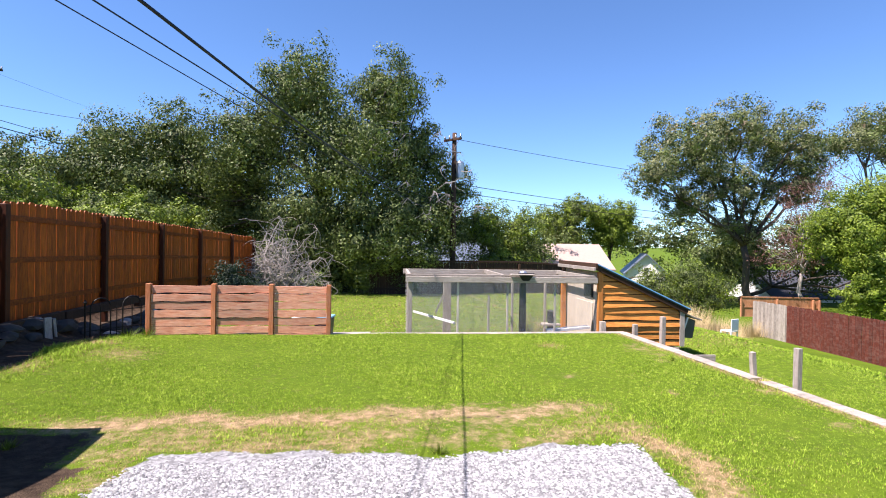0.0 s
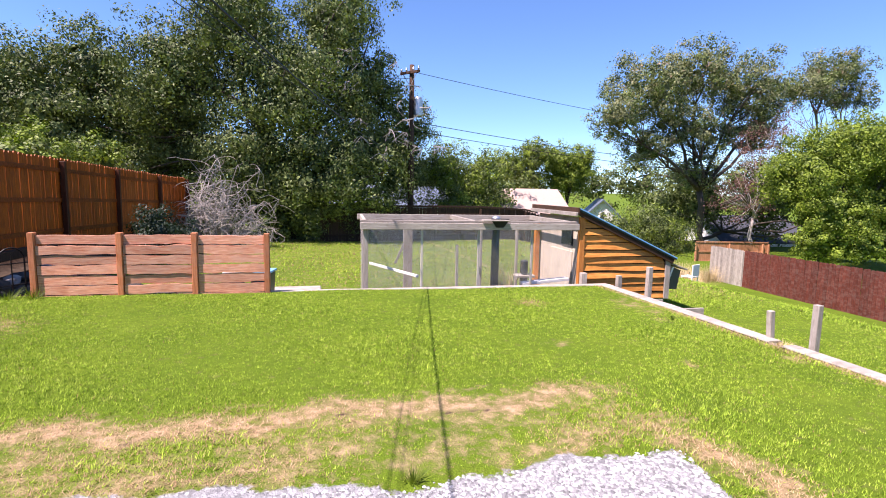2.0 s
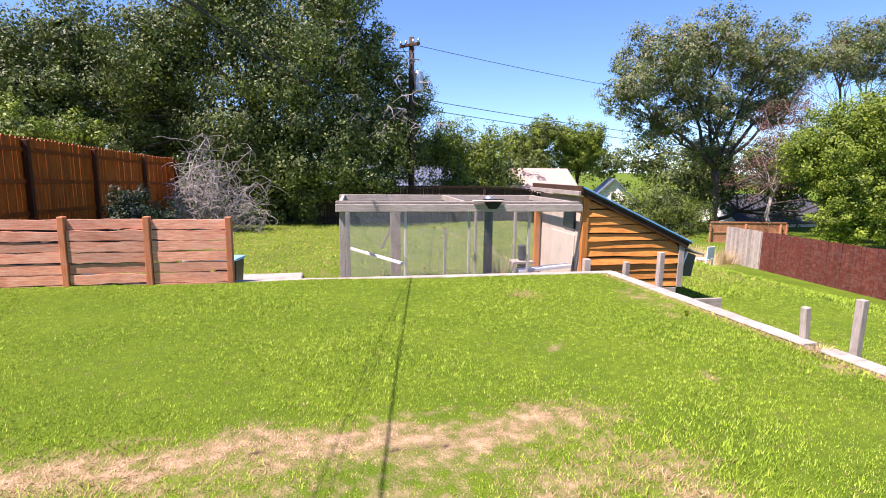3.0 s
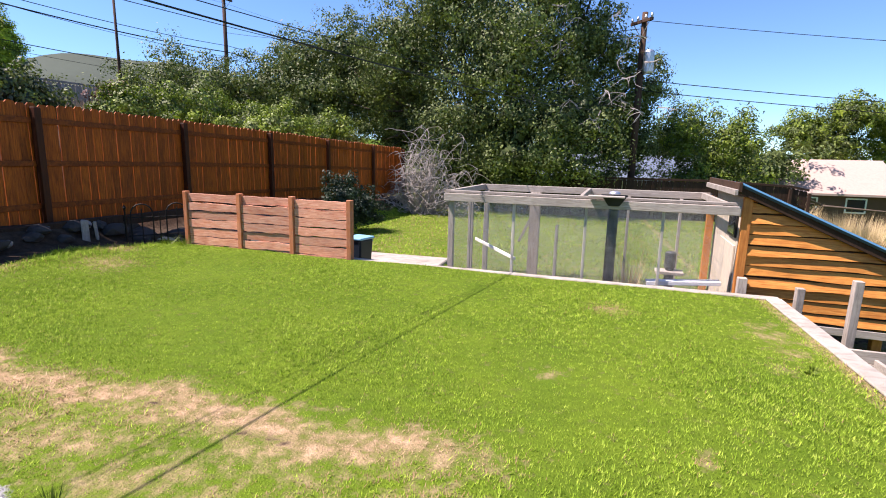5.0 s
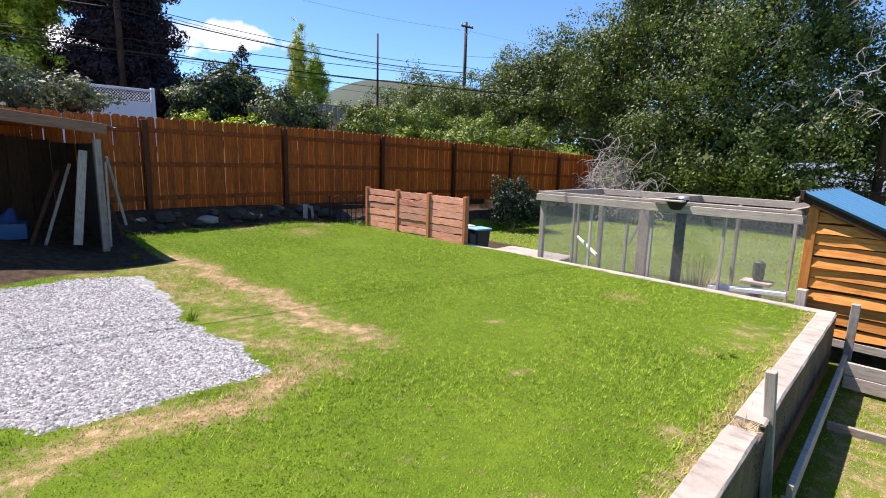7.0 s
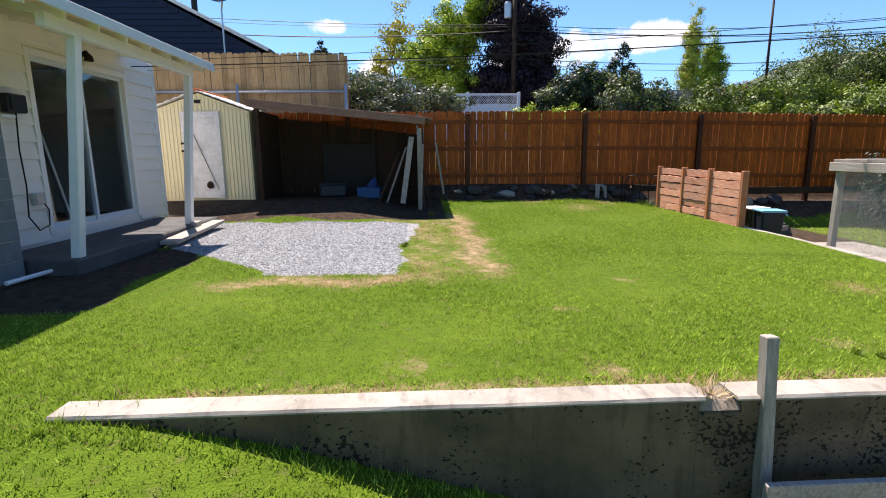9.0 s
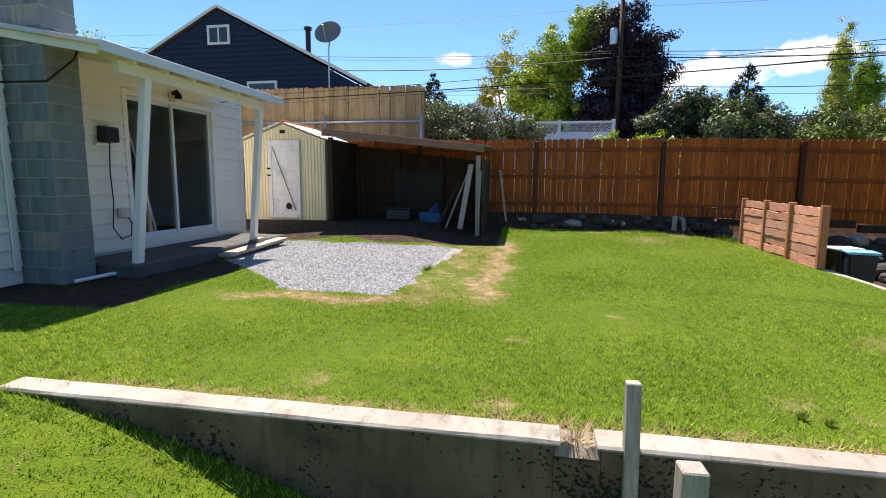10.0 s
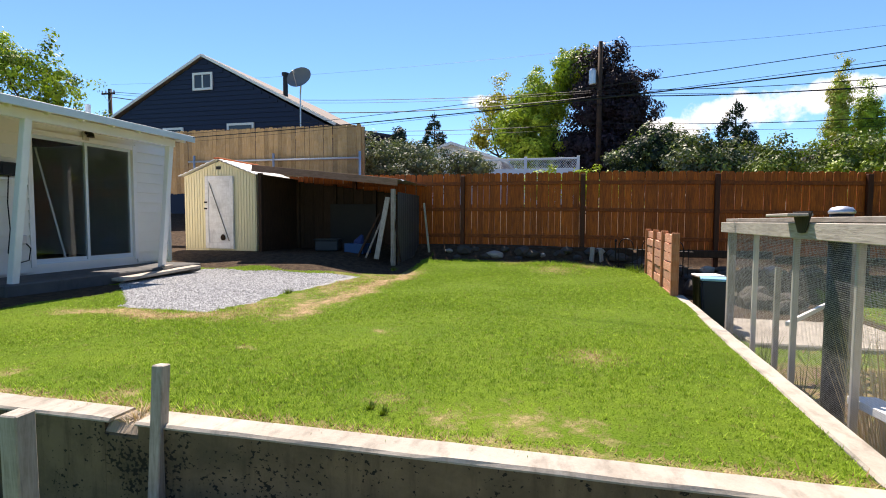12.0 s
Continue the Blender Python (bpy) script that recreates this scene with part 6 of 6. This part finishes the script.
part("board", one_beam((-0.36, 0.0, -0.02), (0.52, 0.04, 0.05), 0.16, 0.05), WHITE, wp_)
pad = tagged(part("concrete_pad", one_box(-3.4, -1.7, 6.9, 8.9, -0.6, -0.44, 0.02), CONCRETE), "pale concrete pad beside the coop", "paving", kind="structure")


def dry_clump(base, count, tall, spread, seed, mat, name, label, lean_most=0.35, wide=0.006):
    r = np.random.default_rng(seed)
    a = r.uniform(0, 2 * math.pi, count)
    rr = r.uniform(0, spread, count)
    root = np.stack([np.cos(a) * rr, np.sin(a) * rr, np.zeros(count)], 1)
    lean = np.stack([np.cos(a), np.sin(a), np.zeros(count)], 1) * r.uniform(0.05, lean_most, (count, 1)) * tall
    tip = root + lean + np.array([0, 0, 1]) * tall * r.uniform(0.55, 1.05, (count, 1))
    w = np.stack([-np.sin(a + 0.7), np.cos(a + 0.7), np.zeros(count)], 1) * wide * max(1, tall * 1.2)
    tri = np.stack([root - w, root + w, tip], 1).reshape(-1, 3)
    ob = soup(name, tri, 3, mat)
    ob.matrix_basis = pose(*base)
    return tagged(ob, label, "grass", kind="stuff")


k = Mat("straw", 0.9, 0, 0.1)
k.color(k.mix(k.island(), (0.42, 0.31, 0.15), (0.66, 0.54, 0.32)))
STRAW = k.m
dry_clump((1.5, 6.6, -0.5), 170, 1.0, 0.16, 1, STRAW, "dry_grass_clump", "tall bleached dry grass stems in the run", 0.3, 0.004)
for i, (x, y, n, h, s) in enumerate(((12.2, 17.6, 900, 1.1, 1.2), (14.2, 17.8, 700, 1.0, 1.1), (10.4, 20.5, 900, 1.2, 1.3), (11.0, 24.0, 900, 1.3, 1.6), (8.6, 23.0, 700, 1.1, 1.2), (16.8, 18.6, 500, 0.9, 0.8))):
    dry_clump((x, y, float(height(x, y)) - 0.02), n, h, s, 10 + i, STRAW, "dry_grass_clump", "stand of tall straw-coloured dry grass")
for i, (x, y, n, h, s) in enumerate(((-16.5, 13.2, 500, 1.0, 1.0), (-16.0, 16.0, 400, 0.9, 1.0))):
    dry_clump((x, y, float(height(x, y)) + 0.6), n, h, s, 30 + i, STRAW, "dry_grass_clump", "stand of tall straw-coloured dry grass")


# ---- bins behind the screen ----
def bin_thing(m, body, lid, label):
    t = thing("wheelie_bin", m, label, "bin")
    bm = bmesh.new()
    a = [bm.verts.new(p) for p in ((-0.15, -0.16, 0), (0.15, -0.16, 0), (0.15, 0.16, 0), (-0.15, 0.16, 0))]
    b = [bm.verts.new(p) for p in ((-0.2, -0.21, 0.72), (0.2, -0.21, 0.72), (0.2, 0.21, 0.72), (-0.2, 0.21, 0.72))]
    bm.faces.new(a[::-1])
    bm.faces.new(b)
    for i in range(4):
        bm.faces.new((a[i], a[(i + 1) % 4], b[(i + 1) % 4], b[i]))
    part("body", soften(bm, 0.02, 2), body, t)
    bm = bmesh.new()
    box(bm, -0.22, 0.22, -0.24, 0.24, 0.722, 0.76)
    part("lid", soften(bm, 0.015, 2), lid, t, "pale lid")
    part("handle", one_tube([(-0.15, 0.23, 0.7), (-0.15, 0.27, 0.68), (0.15, 0.27, 0.68), (0.15, 0.23, 0.7)], 0.012, 6), lid, t)
    for s in (-1, 1):
        part("rib", one_beam((s * 0.13, -0.178, 0.05), (s * 0.17, -0.222, 0.7), 0.02, 0.02), body, t)


NAVY_PLASTIC = plain("navy_plastic", (0.014, 0.022, 0.035), 0.4, 0.0, 0.1)
OLIVE_PLASTIC = plain("olive_plastic", (0.05, 0.055, 0.02), 0.5, 0.0, 0.1)
bin_thing(pose(-2.62, 6.68, -0.5, 0, 0, -12) @ Matrix.Diagonal((0.78, 0.78, 1, 1)), NAVY_PLASTIC, PALE_BLUE, "dark navy plastic bin with a pale blue lid")
bin_thing(pose(-3.05, 6.7, -0.5, 0, 0, 6) @ Matrix.Diagonal((0.78, 0.78, 1, 1)), OLIVE_PLASTIC, WHITE, "dark olive bin with a whitish lid")

# ---- iron garden edging ----
iron = thing("iron_fence", pose(-6.25, 5.75, 0.1, 0, 0, 55), "black wrought-iron hooped garden fence", "garden fence")
for i in range(3):
    x = i * 0.52
    pts = [(x, 0, -0.1), (x, 0, 0.42)] + [(x + 0.16 - 0.16 * math.cos(a), 0, 0.42 + 0.16 * math.sin(a)) for a in np.linspace(0.3, math.pi - 0.3, 7)] + [(x + 0.32, 0, 0.42), (x + 0.32, 0, -0.1)]
    part("hoop", one_tube(pts, 0.011, 6), IRON, iron)
    part("bar", one_tube([(x + 0.16, 0, -0.1), (x + 0.16, 0, 0.5)], 0.008, 6), IRON, iron)
    part("bar", one_tube([(x + 0.42, 0, -0.1), (x + 0.42, 0, 0.42)], 0.008, 6), IRON, iron)
part("rail", one_tube([(-0.05, 0, 0.36), (1.55, 0, 0.36)], 0.009, 6), IRON, iron)
part("rail", one_tube([(-0.05, 0, 0.06), (1.55, 0, 0.06)], 0.009, 6), IRON, iron)
part("finial", one_tube([(-0.08, 0, -0.1), (-0.08, 0, 0.5), (-0.08, 0, 0.53), (-0.08, 0, 0.57)], [0.014, 0.014, 0.03, 0.008], 8), IRON, iron)


# ---- rocks under the fence ----
def rock(m, s, seed, mat):
    r = np.random.default_rng(seed)
    bm = bmesh.new()
    bmesh.ops.create_icosphere(bm, subdivisions=2, radius=1.0)
    for v in bm.verts:
        n = noise.noise(v.co * 1.3 + Vector((seed * 3.1, 0, 0)))
        v.co = Vector((v.co.x * s[0], v.co.y * s[1], v.co.z * s[2])) * (1 + 0.35 * n)
    ob = part("rock", bm, mat)
    ob.matrix_basis = m
    return tagged(ob, "rough grey fieldstone edging the bed under the fence", "rock", "edging rocks")


rr = random.Random(9)
PALE_STONE = plain("pale_stone", (0.3, 0.28, 0.25), 0.9, 0.0, 0.3, 6.0, 0.5)
for i in range(34):
    y = 1.9 + i * 0.23 + rr.uniform(-0.1, 0.1)
    x = -6.62 + rr.uniform(-0.22, 0.2) + (0.0 if y < 6 else 0.25)
    s = rr.uniform(0.07, 0.2)
    rock(pose(x, y, float(height(x, y)) + s * 0.25, 0, 0, rr.uniform(0, 180)), (s * 1.3, s, s * rr.uniform(0.55, 0.85)), i, PALE_STONE if i % 5 == 0 else STONE)
for i, (x, y, s) in enumerate(((-5.9, 7.2, 0.25), (-5.4, 7.7, 0.22), (-4.9, 8.0, 0.25), (-4.5, 8.3, 0.2), (-5.6, 8.2, 0.3), (-6.1, 7.8, 0.28), (-5.2, 8.6, 0.25))):
    rock(pose(x, y, float(height(x, y)) + s * 0.3, 0, 0, 40 * i), (s * 1.2, s, s * 0.8), 70 + i, STONE)
sill = thing("timber_edging", pose(-6.9, 0, 0.34), "old grey timbers edging the foot of the fence", "timber edging")
for y0, y1, dz in ((1.8, 4.1, 0), (4.2, 6.1, 0.02), (6.2, 8.9, 0.0), (9.0, 12.0, -0.1)):
    part("timber", one_beam((0, y0, dz), (0.03, y1, dz), 0.14, 0.16, 0.012), DARK_WOOD, sill)
part("stake", one_beam((0.35, 5.2, -0.25), (0.32, 5.22, 0.12), 0.1, 0.04), GREY_UP, sill)
part("stake", one_beam((0.32, 5.42, -0.25), (0.3, 5.4, 0.08), 0.1, 0.04), GREY_UP, sill)

# ---- small things on the house ----
meter = thing("wall_box", pose(-0.62, -3.52, 1.78), "black electrical box on the siding", "electrical box")
part("box", one_box(-0.15, 0.13, 0.0, 0.1, -0.1, 0.1, 0.015), DARK_PLASTIC, meter)
part("cover", one_box(-0.12, 0.1, 0.101, 0.112, -0.07, 0.07, 0.004), DARK_PLASTIC, meter)
part("bracket", one_box(-0.12, 0.18, 0.0, 0.05, -0.16, -0.12, 0.005), WHITE, meter)
part("cord", one_tube([(-0.02, 0.05, -0.1), (0.0, 0.04, -0.5), (-0.02, 0.04, -0.9), (0.03, 0.05, -1.25), (-0.08, 0.07, -1.42), (-0.26, 0.06, -1.38), (-0.3, 0.05, -1.2), (-0.2, 0.05, -1.08)], 0.009, 6), CABLE, meter)
outlet = thing("outlet_box", pose(-0.8, -3.52, 0.72), "grey outdoor outlet box with a flap", "outlet")
part("box", one_box(-0.07, 0.07, 0.0, 0.05, -0.07, 0.07, 0.006), GALV, outlet)
part("flap", one_box(-0.06, 0.06, 0.052, 0.062, -0.06, 0.06, 0.003), GALV, outlet)
lamp = thing("wall_lamp", pose(-1.95, -3.52, 2.5), "dark wall lamp over the sliding door", "wall lamp")
part("plate", one_box(-0.06, 0.06, 0.0, 0.02, -0.1, 0.06, 0.004), PLY, lamp)
part("shade", one_tube([(0, 0.02, 0.03), (0, 0.09, 0.05), (0, 0.12, 0.0), (0, 0.12, -0.05)], [0.03, 0.04, 0.05, 0.06], 12), IRON, lamp)
bar = thing("leaning_board", pose(-1.55, -3.78, 0.27), "white board leaning inside the glass door", "board")
part("board", one_beam((-0.2, 0, 0.0), (0.12, -0.2, 1.95), 0.1, 0.03), WHITE, bar)
stepb = thing("timber_step", pose(0, 0, 0), "long grey plank lying at the porch edge", "plank")
part("plank", one_beam((-1.4, -2.36, 0.07), (-3.25, -2.42, 0.12), 0.22, 0.05), GREY_WOOD, stepb)
part("stop", one_beam((-2.72, -2.52, 0.16), (-2.5, -2.5, 0.16), 0.1, 0.08), GREY_WOOD, stepb)
vent = thing("roof_vent", pose(-3.25, -4.9, 2.62), "white plastic roof vent pipe", "vent pipe")
part("pipe", one_tube([(0, 0, 0), (0, 0, 0.75)], 0.05, 10), VINYL, vent)
drop = thing("loose_cable", pose(0, 0, 0), "black cable looping from the chimney", "cable")
part("cable", one_tube([(0.2, -2.93, 2.75), (0.35, -2.9, 2.5), (0.7, -2.9, 2.2), (1.2, -3.0, 2.1), (1.9, -3.3, 2.25), (2.6, -3.5, 2.5)], 0.011, 6), CABLE, drop)
foot = thing("white_pipe", pose(0, 0, 0), "short white plastic pipe lying by the chimney", "pipe")
part("pipe", one_tube([(0.15, -2.78, 0.06), (0.62, -2.86, 0.05)], 0.022, 8), VINYL, foot)

# ---- under the lean-to ----
for i, (p, q, w, t, mt) in enumerate((((-5.12, 0.62, 0.2), (-5.3, 0.82, 1.55), 0.11, 0.03, GREY_UP), ((-5.3, 0.1, 0.2), (-5.6, 0.55, 1.25), 0.05, 0.04, DARK_WOOD), ((-5.35, 0.28, 0.2), (-5.6, 0.7, 1.35), 0.04, 0.03, GREY_UP),
                                      ((-5.05, 1.2, 0.15), (-5.25, 0.98, 1.2), 0.035, 0.03, DARK_WOOD), ((-6.2, 1.52, 0.3), (-6.35, 1.35, 1.45), 0.045, 0.03, GREY_UP), ((-5.0, 1.0, 0.15), (-5.12, 1.05, 1.4), 0.03, 0.03, GREY_UP))):
    b_ = thing("leaning_plank", pose(0, 0, 0), "loose plank leaning against the lean-to post", "plank", "leaning planks")
    part("plank", one_beam(p, q, w, t, 0.004, (1, 0, 0)), mt, b_)
tub = thing("storage_tub", pose(-6.0, -0.95, 0.3, 0, 0, 12), "blue-grey plastic tub in the lean-to, darkened for its shade", "tub")
# tub colour lowered for the shade under the roof
GREY_PLASTIC = plain("grey_blue_plastic", (0.025, 0.035, 0.045), 0.5, 0.0, 0.2)
part("body", one_box(-0.2, 0.2, -0.28, 0.28, 0.0, 0.26, 0.03), GREY_PLASTIC, tub)
part("rim", one_box(-0.22, 0.22, -0.3, 0.3, 0.262, 0.29, 0.008), GREY_PLASTIC, tub)
tarp = thing("blue_crate", pose(-5.8, -0.1, 0.28, 0, 0, -10), "bright blue plastic crate in the lean-to", "crate")
bm = bmesh.new()
for s in (-1, 1):
    box(bm, -0.18, 0.18, s * 0.24 - 0.012, s * 0.24 + 0.012, 0, 0.22)
    box(bm, s * 0.18 - 0.012, s * 0.18 + 0.012, -0.228, 0.228, 0, 0.22)
box(bm, -0.168, 0.168, -0.228, 0.228, 0.0, 0.015)
part("crate", bm, BLUE_PLASTIC, tarp)
part("sack", one_tube([(0.0, 0.0, 0.05), (0.02, 0.05, 0.25), (-0.03, 0.1, 0.42)], [0.12, 0.13, 0.03], 9), plain("navy_cloth", (0.02, 0.05, 0.16), 0.8), tarp)

# ---- far corner of the lower yard ----
seat = thing("garden_chair", pose(13.6, 16.2, float(height(13.6, 16.2)), 0, 0, 200), "white plastic garden chair by the fence", "chair")
part("seat", one_box(-0.25, 0.25, -0.25, 0.25, 0.4, 0.44, 0.01), WHITE, seat)
part("backrest", one_box(-0.25, 0.25, 0.22, 0.26, 0.46, 0.95, 0.01), WHITE, seat)
for x in (-0.22, 0.22):
    for y in (-0.22, 0.22):
        part("leg", one_box(x - 0.025, x + 0.025, y - 0.025, y + 0.025, 0, 0.398, 0.005), WHITE, seat)
# ---- gravel stones and turf, last because of their number ----
def inside_house(x, y):
    return (y < -2.45) & (x < 0.2) & (x > -3.6) | (y < -3.5) & (x > -4)


def stones(name, n, lo, hi, seed, label):
    r = np.random.default_rng(seed)
    x, y = r.uniform(-5.2, 0.6, n), r.uniform(-3.4, 0.75, n)
    keep = (bed_gravel(x, y) > r.uniform(0.15, 0.95, n)) & ~inside_house(x, y)
    x, y = x[keep], y[keep]
    n = len(x)
    c = np.stack([x, y, height(x, y) + 0.002], 1)
    s = r.uniform(lo, hi, (n, 1, 1))
    octa = np.array([(1, 0, 0), (0, 1, 0), (-1, 0, 0), (0, -1, 0), (0, 0, 0.55), (0, 0, -0.6)], float)
    v = octa[None] * s * r.uniform(0.65, 1.3, (n, 6, 1))
    a = r.uniform(0, 6.3, n)
    ca, sa = np.cos(a)[:, None], np.sin(a)[:, None]
    v = np.stack([v[..., 0] * ca - v[..., 1] * sa, v[..., 0] * sa + v[..., 1] * ca, v[..., 2]], -1) + c[:, None]
    tri = np.array([(0, 1, 4), (1, 2, 4), (2, 3, 4), (3, 0, 4), (1, 0, 5), (2, 1, 5), (3, 2, 5), (0, 3, 5)])
    me = bpy.data.meshes.new(name)
    faces = (tri[None] + (np.arange(n) * 6)[:, None, None]).reshape(-1, 3)
    me.from_pydata(v.reshape(-1, 3), [], faces)
    k = Mat("gravel_chip", 0.85)
    cc = k.mix(k.island(), (0.125, 0.128, 0.132), (0.5, 0.512, 0.518))
    k.color(cc)
    me.materials.append(k.m)
    return tagged(new(name, me), label, "gravel", kind="stuff")


stones("gravel", 80000, 0.006, 0.018, 5, "loose pale grey crushed gravel")

k = Mat("grass_blade", 0.65, 0, 0.1)
wp = k.coords((1, 1, 1), True)
g = k.mix(k.island(), (0.175, 0.34, 0.018), (0.56, 0.75, 0.085))
g = k.mix(k.ramp(k.noise(0.9, 4, 0.6, wp), 0.38, 0.64, 0, 0.6), g, (0.22, 0.37, 0.02))
g = k.mix(k.ramp(k.noise(4.5, 3, 0.6, wp), 0.55, 0.75, 0, 0.45), g, (0.5, 0.56, 0.13))
g = k.mix(k.ramp(k.noise(10.0, 4, 0.65, wp), 0.36, 0.58, 0.6, 0.0), g, (0.09, 0.18, 0.014))
g = k.mix(k.ramp(k.noise(27.0, 3, 0.6, wp), 0.4, 0.56, 0.55, 0.0), g, (0.07, 0.14, 0.012))
g = k.mix(k.ramp(k.noise(19.0, 3, 0.6, wp), 0.52, 0.7, 0.0, 0.7), g, (0.66, 0.8, 0.15))
g = k.mix(k.ramp(k.attr("tone"), 0, 1, 0.38, 0.0), g, (0.13, 0.2, 0.012))
s_ = k.mix(k.island(), (0.3, 0.19, 0.1), (0.64, 0.48, 0.29))
g = k.mix(k.math("LESS_THAN", k.island(), k.ramp(k.attr("dry"), 0.02, 0.75, 0.015, 0.9)), g, s_)
k.color(g)
tr = k.n.new("ShaderNodeBsdfTranslucent")
k.l.new(g, tr.inputs["Color"])
mx = k.n.new("ShaderNodeMixShader")
mx.inputs["Fac"].default_value = 0.22
k.l.new(k.b.outputs["BSDF"], mx.inputs[1])
k.l.new(tr.outputs["BSDF"], mx.inputs[2])
k.l.new(mx.outputs["Shader"], k.n["Material Output"].inputs["Surface"])
BLADE = k.m


def turf(name, x0, x1, y0, y1, density, tall, wide, seed, keep, label):
    r = np.random.default_rng(seed)
    n = int((x1 - x0) * (y1 - y0) * density)
    x, y = r.uniform(x0, x1, n), r.uniform(y0, y1, n)
    # blades stand in tufts, each with a height and a tone of its own
    tufts = max(1, n // 14)
    tx, ty, th = r.uniform(x0, x1, tufts), r.uniform(y0, y1, tufts), r.uniform(0.55, 1.3, tufts)
    of = r.integers(0, tufts, n)
    gather = r.uniform(0, 1, n) < 0.5
    x = np.where(gather, np.clip(tx[of] + r.normal(0, 5 * wide, n), x0, x1), x)
    y = np.where(gather, np.clip(ty[of] + r.normal(0, 5 * wide, n), y0, y1), y)
    grow = np.where(gather, th[of], 0.8)
    tone = np.where(gather, (th[of] - 0.55) / 0.75, 0.35)
    d = band_dry(x, y)
    ok = keep(x, y) & (bed_gravel(x, y) < r.uniform(0.1, 0.6, n)) & (soil_and_shade(x, y) < r.uniform(0.2, 0.7, n)) & ~inside_house(x, y)
    ok &= r.uniform(0, 1, n) > 0.45 * d
    x, y, d, grow, tone = x[ok], y[ok], d[ok], grow[ok], tone[ok]
    n = len(x)
    a = r.uniform(0, 2 * math.pi, n)
    patch = 0.75 + 0.35 * np.sin(x * 1.9 + 0.7 * np.sin(y * 2.3)) * np.sin(y * 1.6 + 0.5 * np.sin(x * 3.1))
    h = tall * r.uniform(0.5, 1.25, n) * patch * grow * (1 - 0.25 * d)
    flat = r.uniform(0.3, 1.1, n) + 0.9 * d
    root = np.stack([x, y, height(x, y) - 0.004], 1)
    tip = root + np.stack([np.cos(a) * h * flat, np.sin(a) * h * flat, h], 1)
    w = np.stack([-np.sin(a), np.cos(a), np.zeros(n)], 1) * (wide * r.uniform(0.6, 1.4, (n, 1)))
    ob = soup(name, np.stack([root - w, root + w, tip], 1).reshape(-1, 3), 3, BLADE)
    float_layer(ob.data, "dry", np.repeat(d, 3))
    float_layer(ob.data, "tone", np.repeat(tone, 3))
    return tagged(ob, label, "grass", kind="stuff")


turf("lawn_grass", -6.35, 2.94, -3.4, 6.15, 8500, 0.03, 0.0028, 71, lambda x, y: (y < north_edge(x) - 0.05) & (x < 2.955), "short mown green lawn grass with straw flecks")
turf("lawn_grass", 3.14, 7.5, -3.5, 8.5, 3600, 0.036, 0.0034, 72, lambda x, y: ~((y > 5.6) & (x < 4.9)), "short green grass of the lower yard")
turf("lawn_grass", 2.95, 3.14, -3.5, -0.78, 3600, 0.036, 0.0036, 73, lambda x, y: x > 0, "short green lawn grass past the wall's end")
turf("lawn_grass", -6.0, 9.0, 6.2, 22.0, 420, 0.07, 0.008, 74, lambda x, y: (y > north_edge(x) + 0.1) & ~((x > -3.4) & (x < -1.7) & (y > 6.9) & (y < 8.9)) & ~((x > -1.1) & (x < 4.8) & (y < 8.4)), "green back lawn grass")
turf("lawn_grass", 7.5, 15.8, -4.0, 18.0, 420, 0.07, 0.008, 75, lambda x, y: x > 0, "green grass of the sloping lower yard")


turf("lawn_edge", 2.8, 3.0, -0.7, 5.9, 3800, 0.055, 0.0034, 76, lambda x, y: y < 5.85, "ragged grass fringe spilling on the wall top")
turf("lawn_edge", 3.12, 3.3, -1.0, 2.4, 2600, 0.06, 0.0036, 77, lambda x, y: x > 3.125, "ragged grass fringe at the wall's foot")
turf("lawn_edge", -6.5, -5.6, 1.3, 6.2, 2600, 0.07, 0.004, 78, lambda x, y: x > -6.4 + 0.2 * np.sin(y * 4), "longer grass at the shaded lawn edge")
dry_clump((3.03, 2.41, -0.005), 70, 0.07, 0.075, 91, STRAW, "dry_grass_clump", "dead grass caught in the broken wall top", 1.6, 0.003)


def weed(x, y, s, seed, label="tuft of coarse dark green weed"):
    ob = dry_clump((x, y, float(height(x, y))), 60, s, s * 0.5, seed, LEAF_GREEN, "weed_tuft", label, 1.1, 0.004)
    tagged(ob, category="weed", kind="stuff")


for i, (x, y, s) in enumerate(((-1.27, 0.76, 0.09), (2.6, 3.55, 0.045), (2.66, 3.65, 0.04), (-5.5, 6.05, 0.2), (-5.75, 5.95, 0.16), (-4.6, 1.2, 0.1), (0.3, 6.6, 0.45), (0.9, 6.8, 0.5), (2.3, 6.7, 0.55), (2.0, 6.5, 0.5), (2.6, 6.5, 0.6), (-0.6, 6.6, 0.45), (-0.3, 7.2, 0.5), (0.5, 7.4, 0.5))):
    weed(x, y, s, 200 + i)

# ---- pipe rail below the tall fence ----
rail = thing("pipe_rail", pose(-7.6, 0, 0), "galvanised pipe rail in front of the tall fence", "rail")
part("top_pipe", one_tube([(0, -6.2, 2.72), (0, -0.78, 2.72)], 0.03, 8), GALV, rail, smooth=True)
for y in (-6.0, -3.4, -0.8):
    part("pipe_post", one_tube([(0, y, 0.3), (0, y, 2.9)], 0.035, 8), GALV, rail, smooth=True)
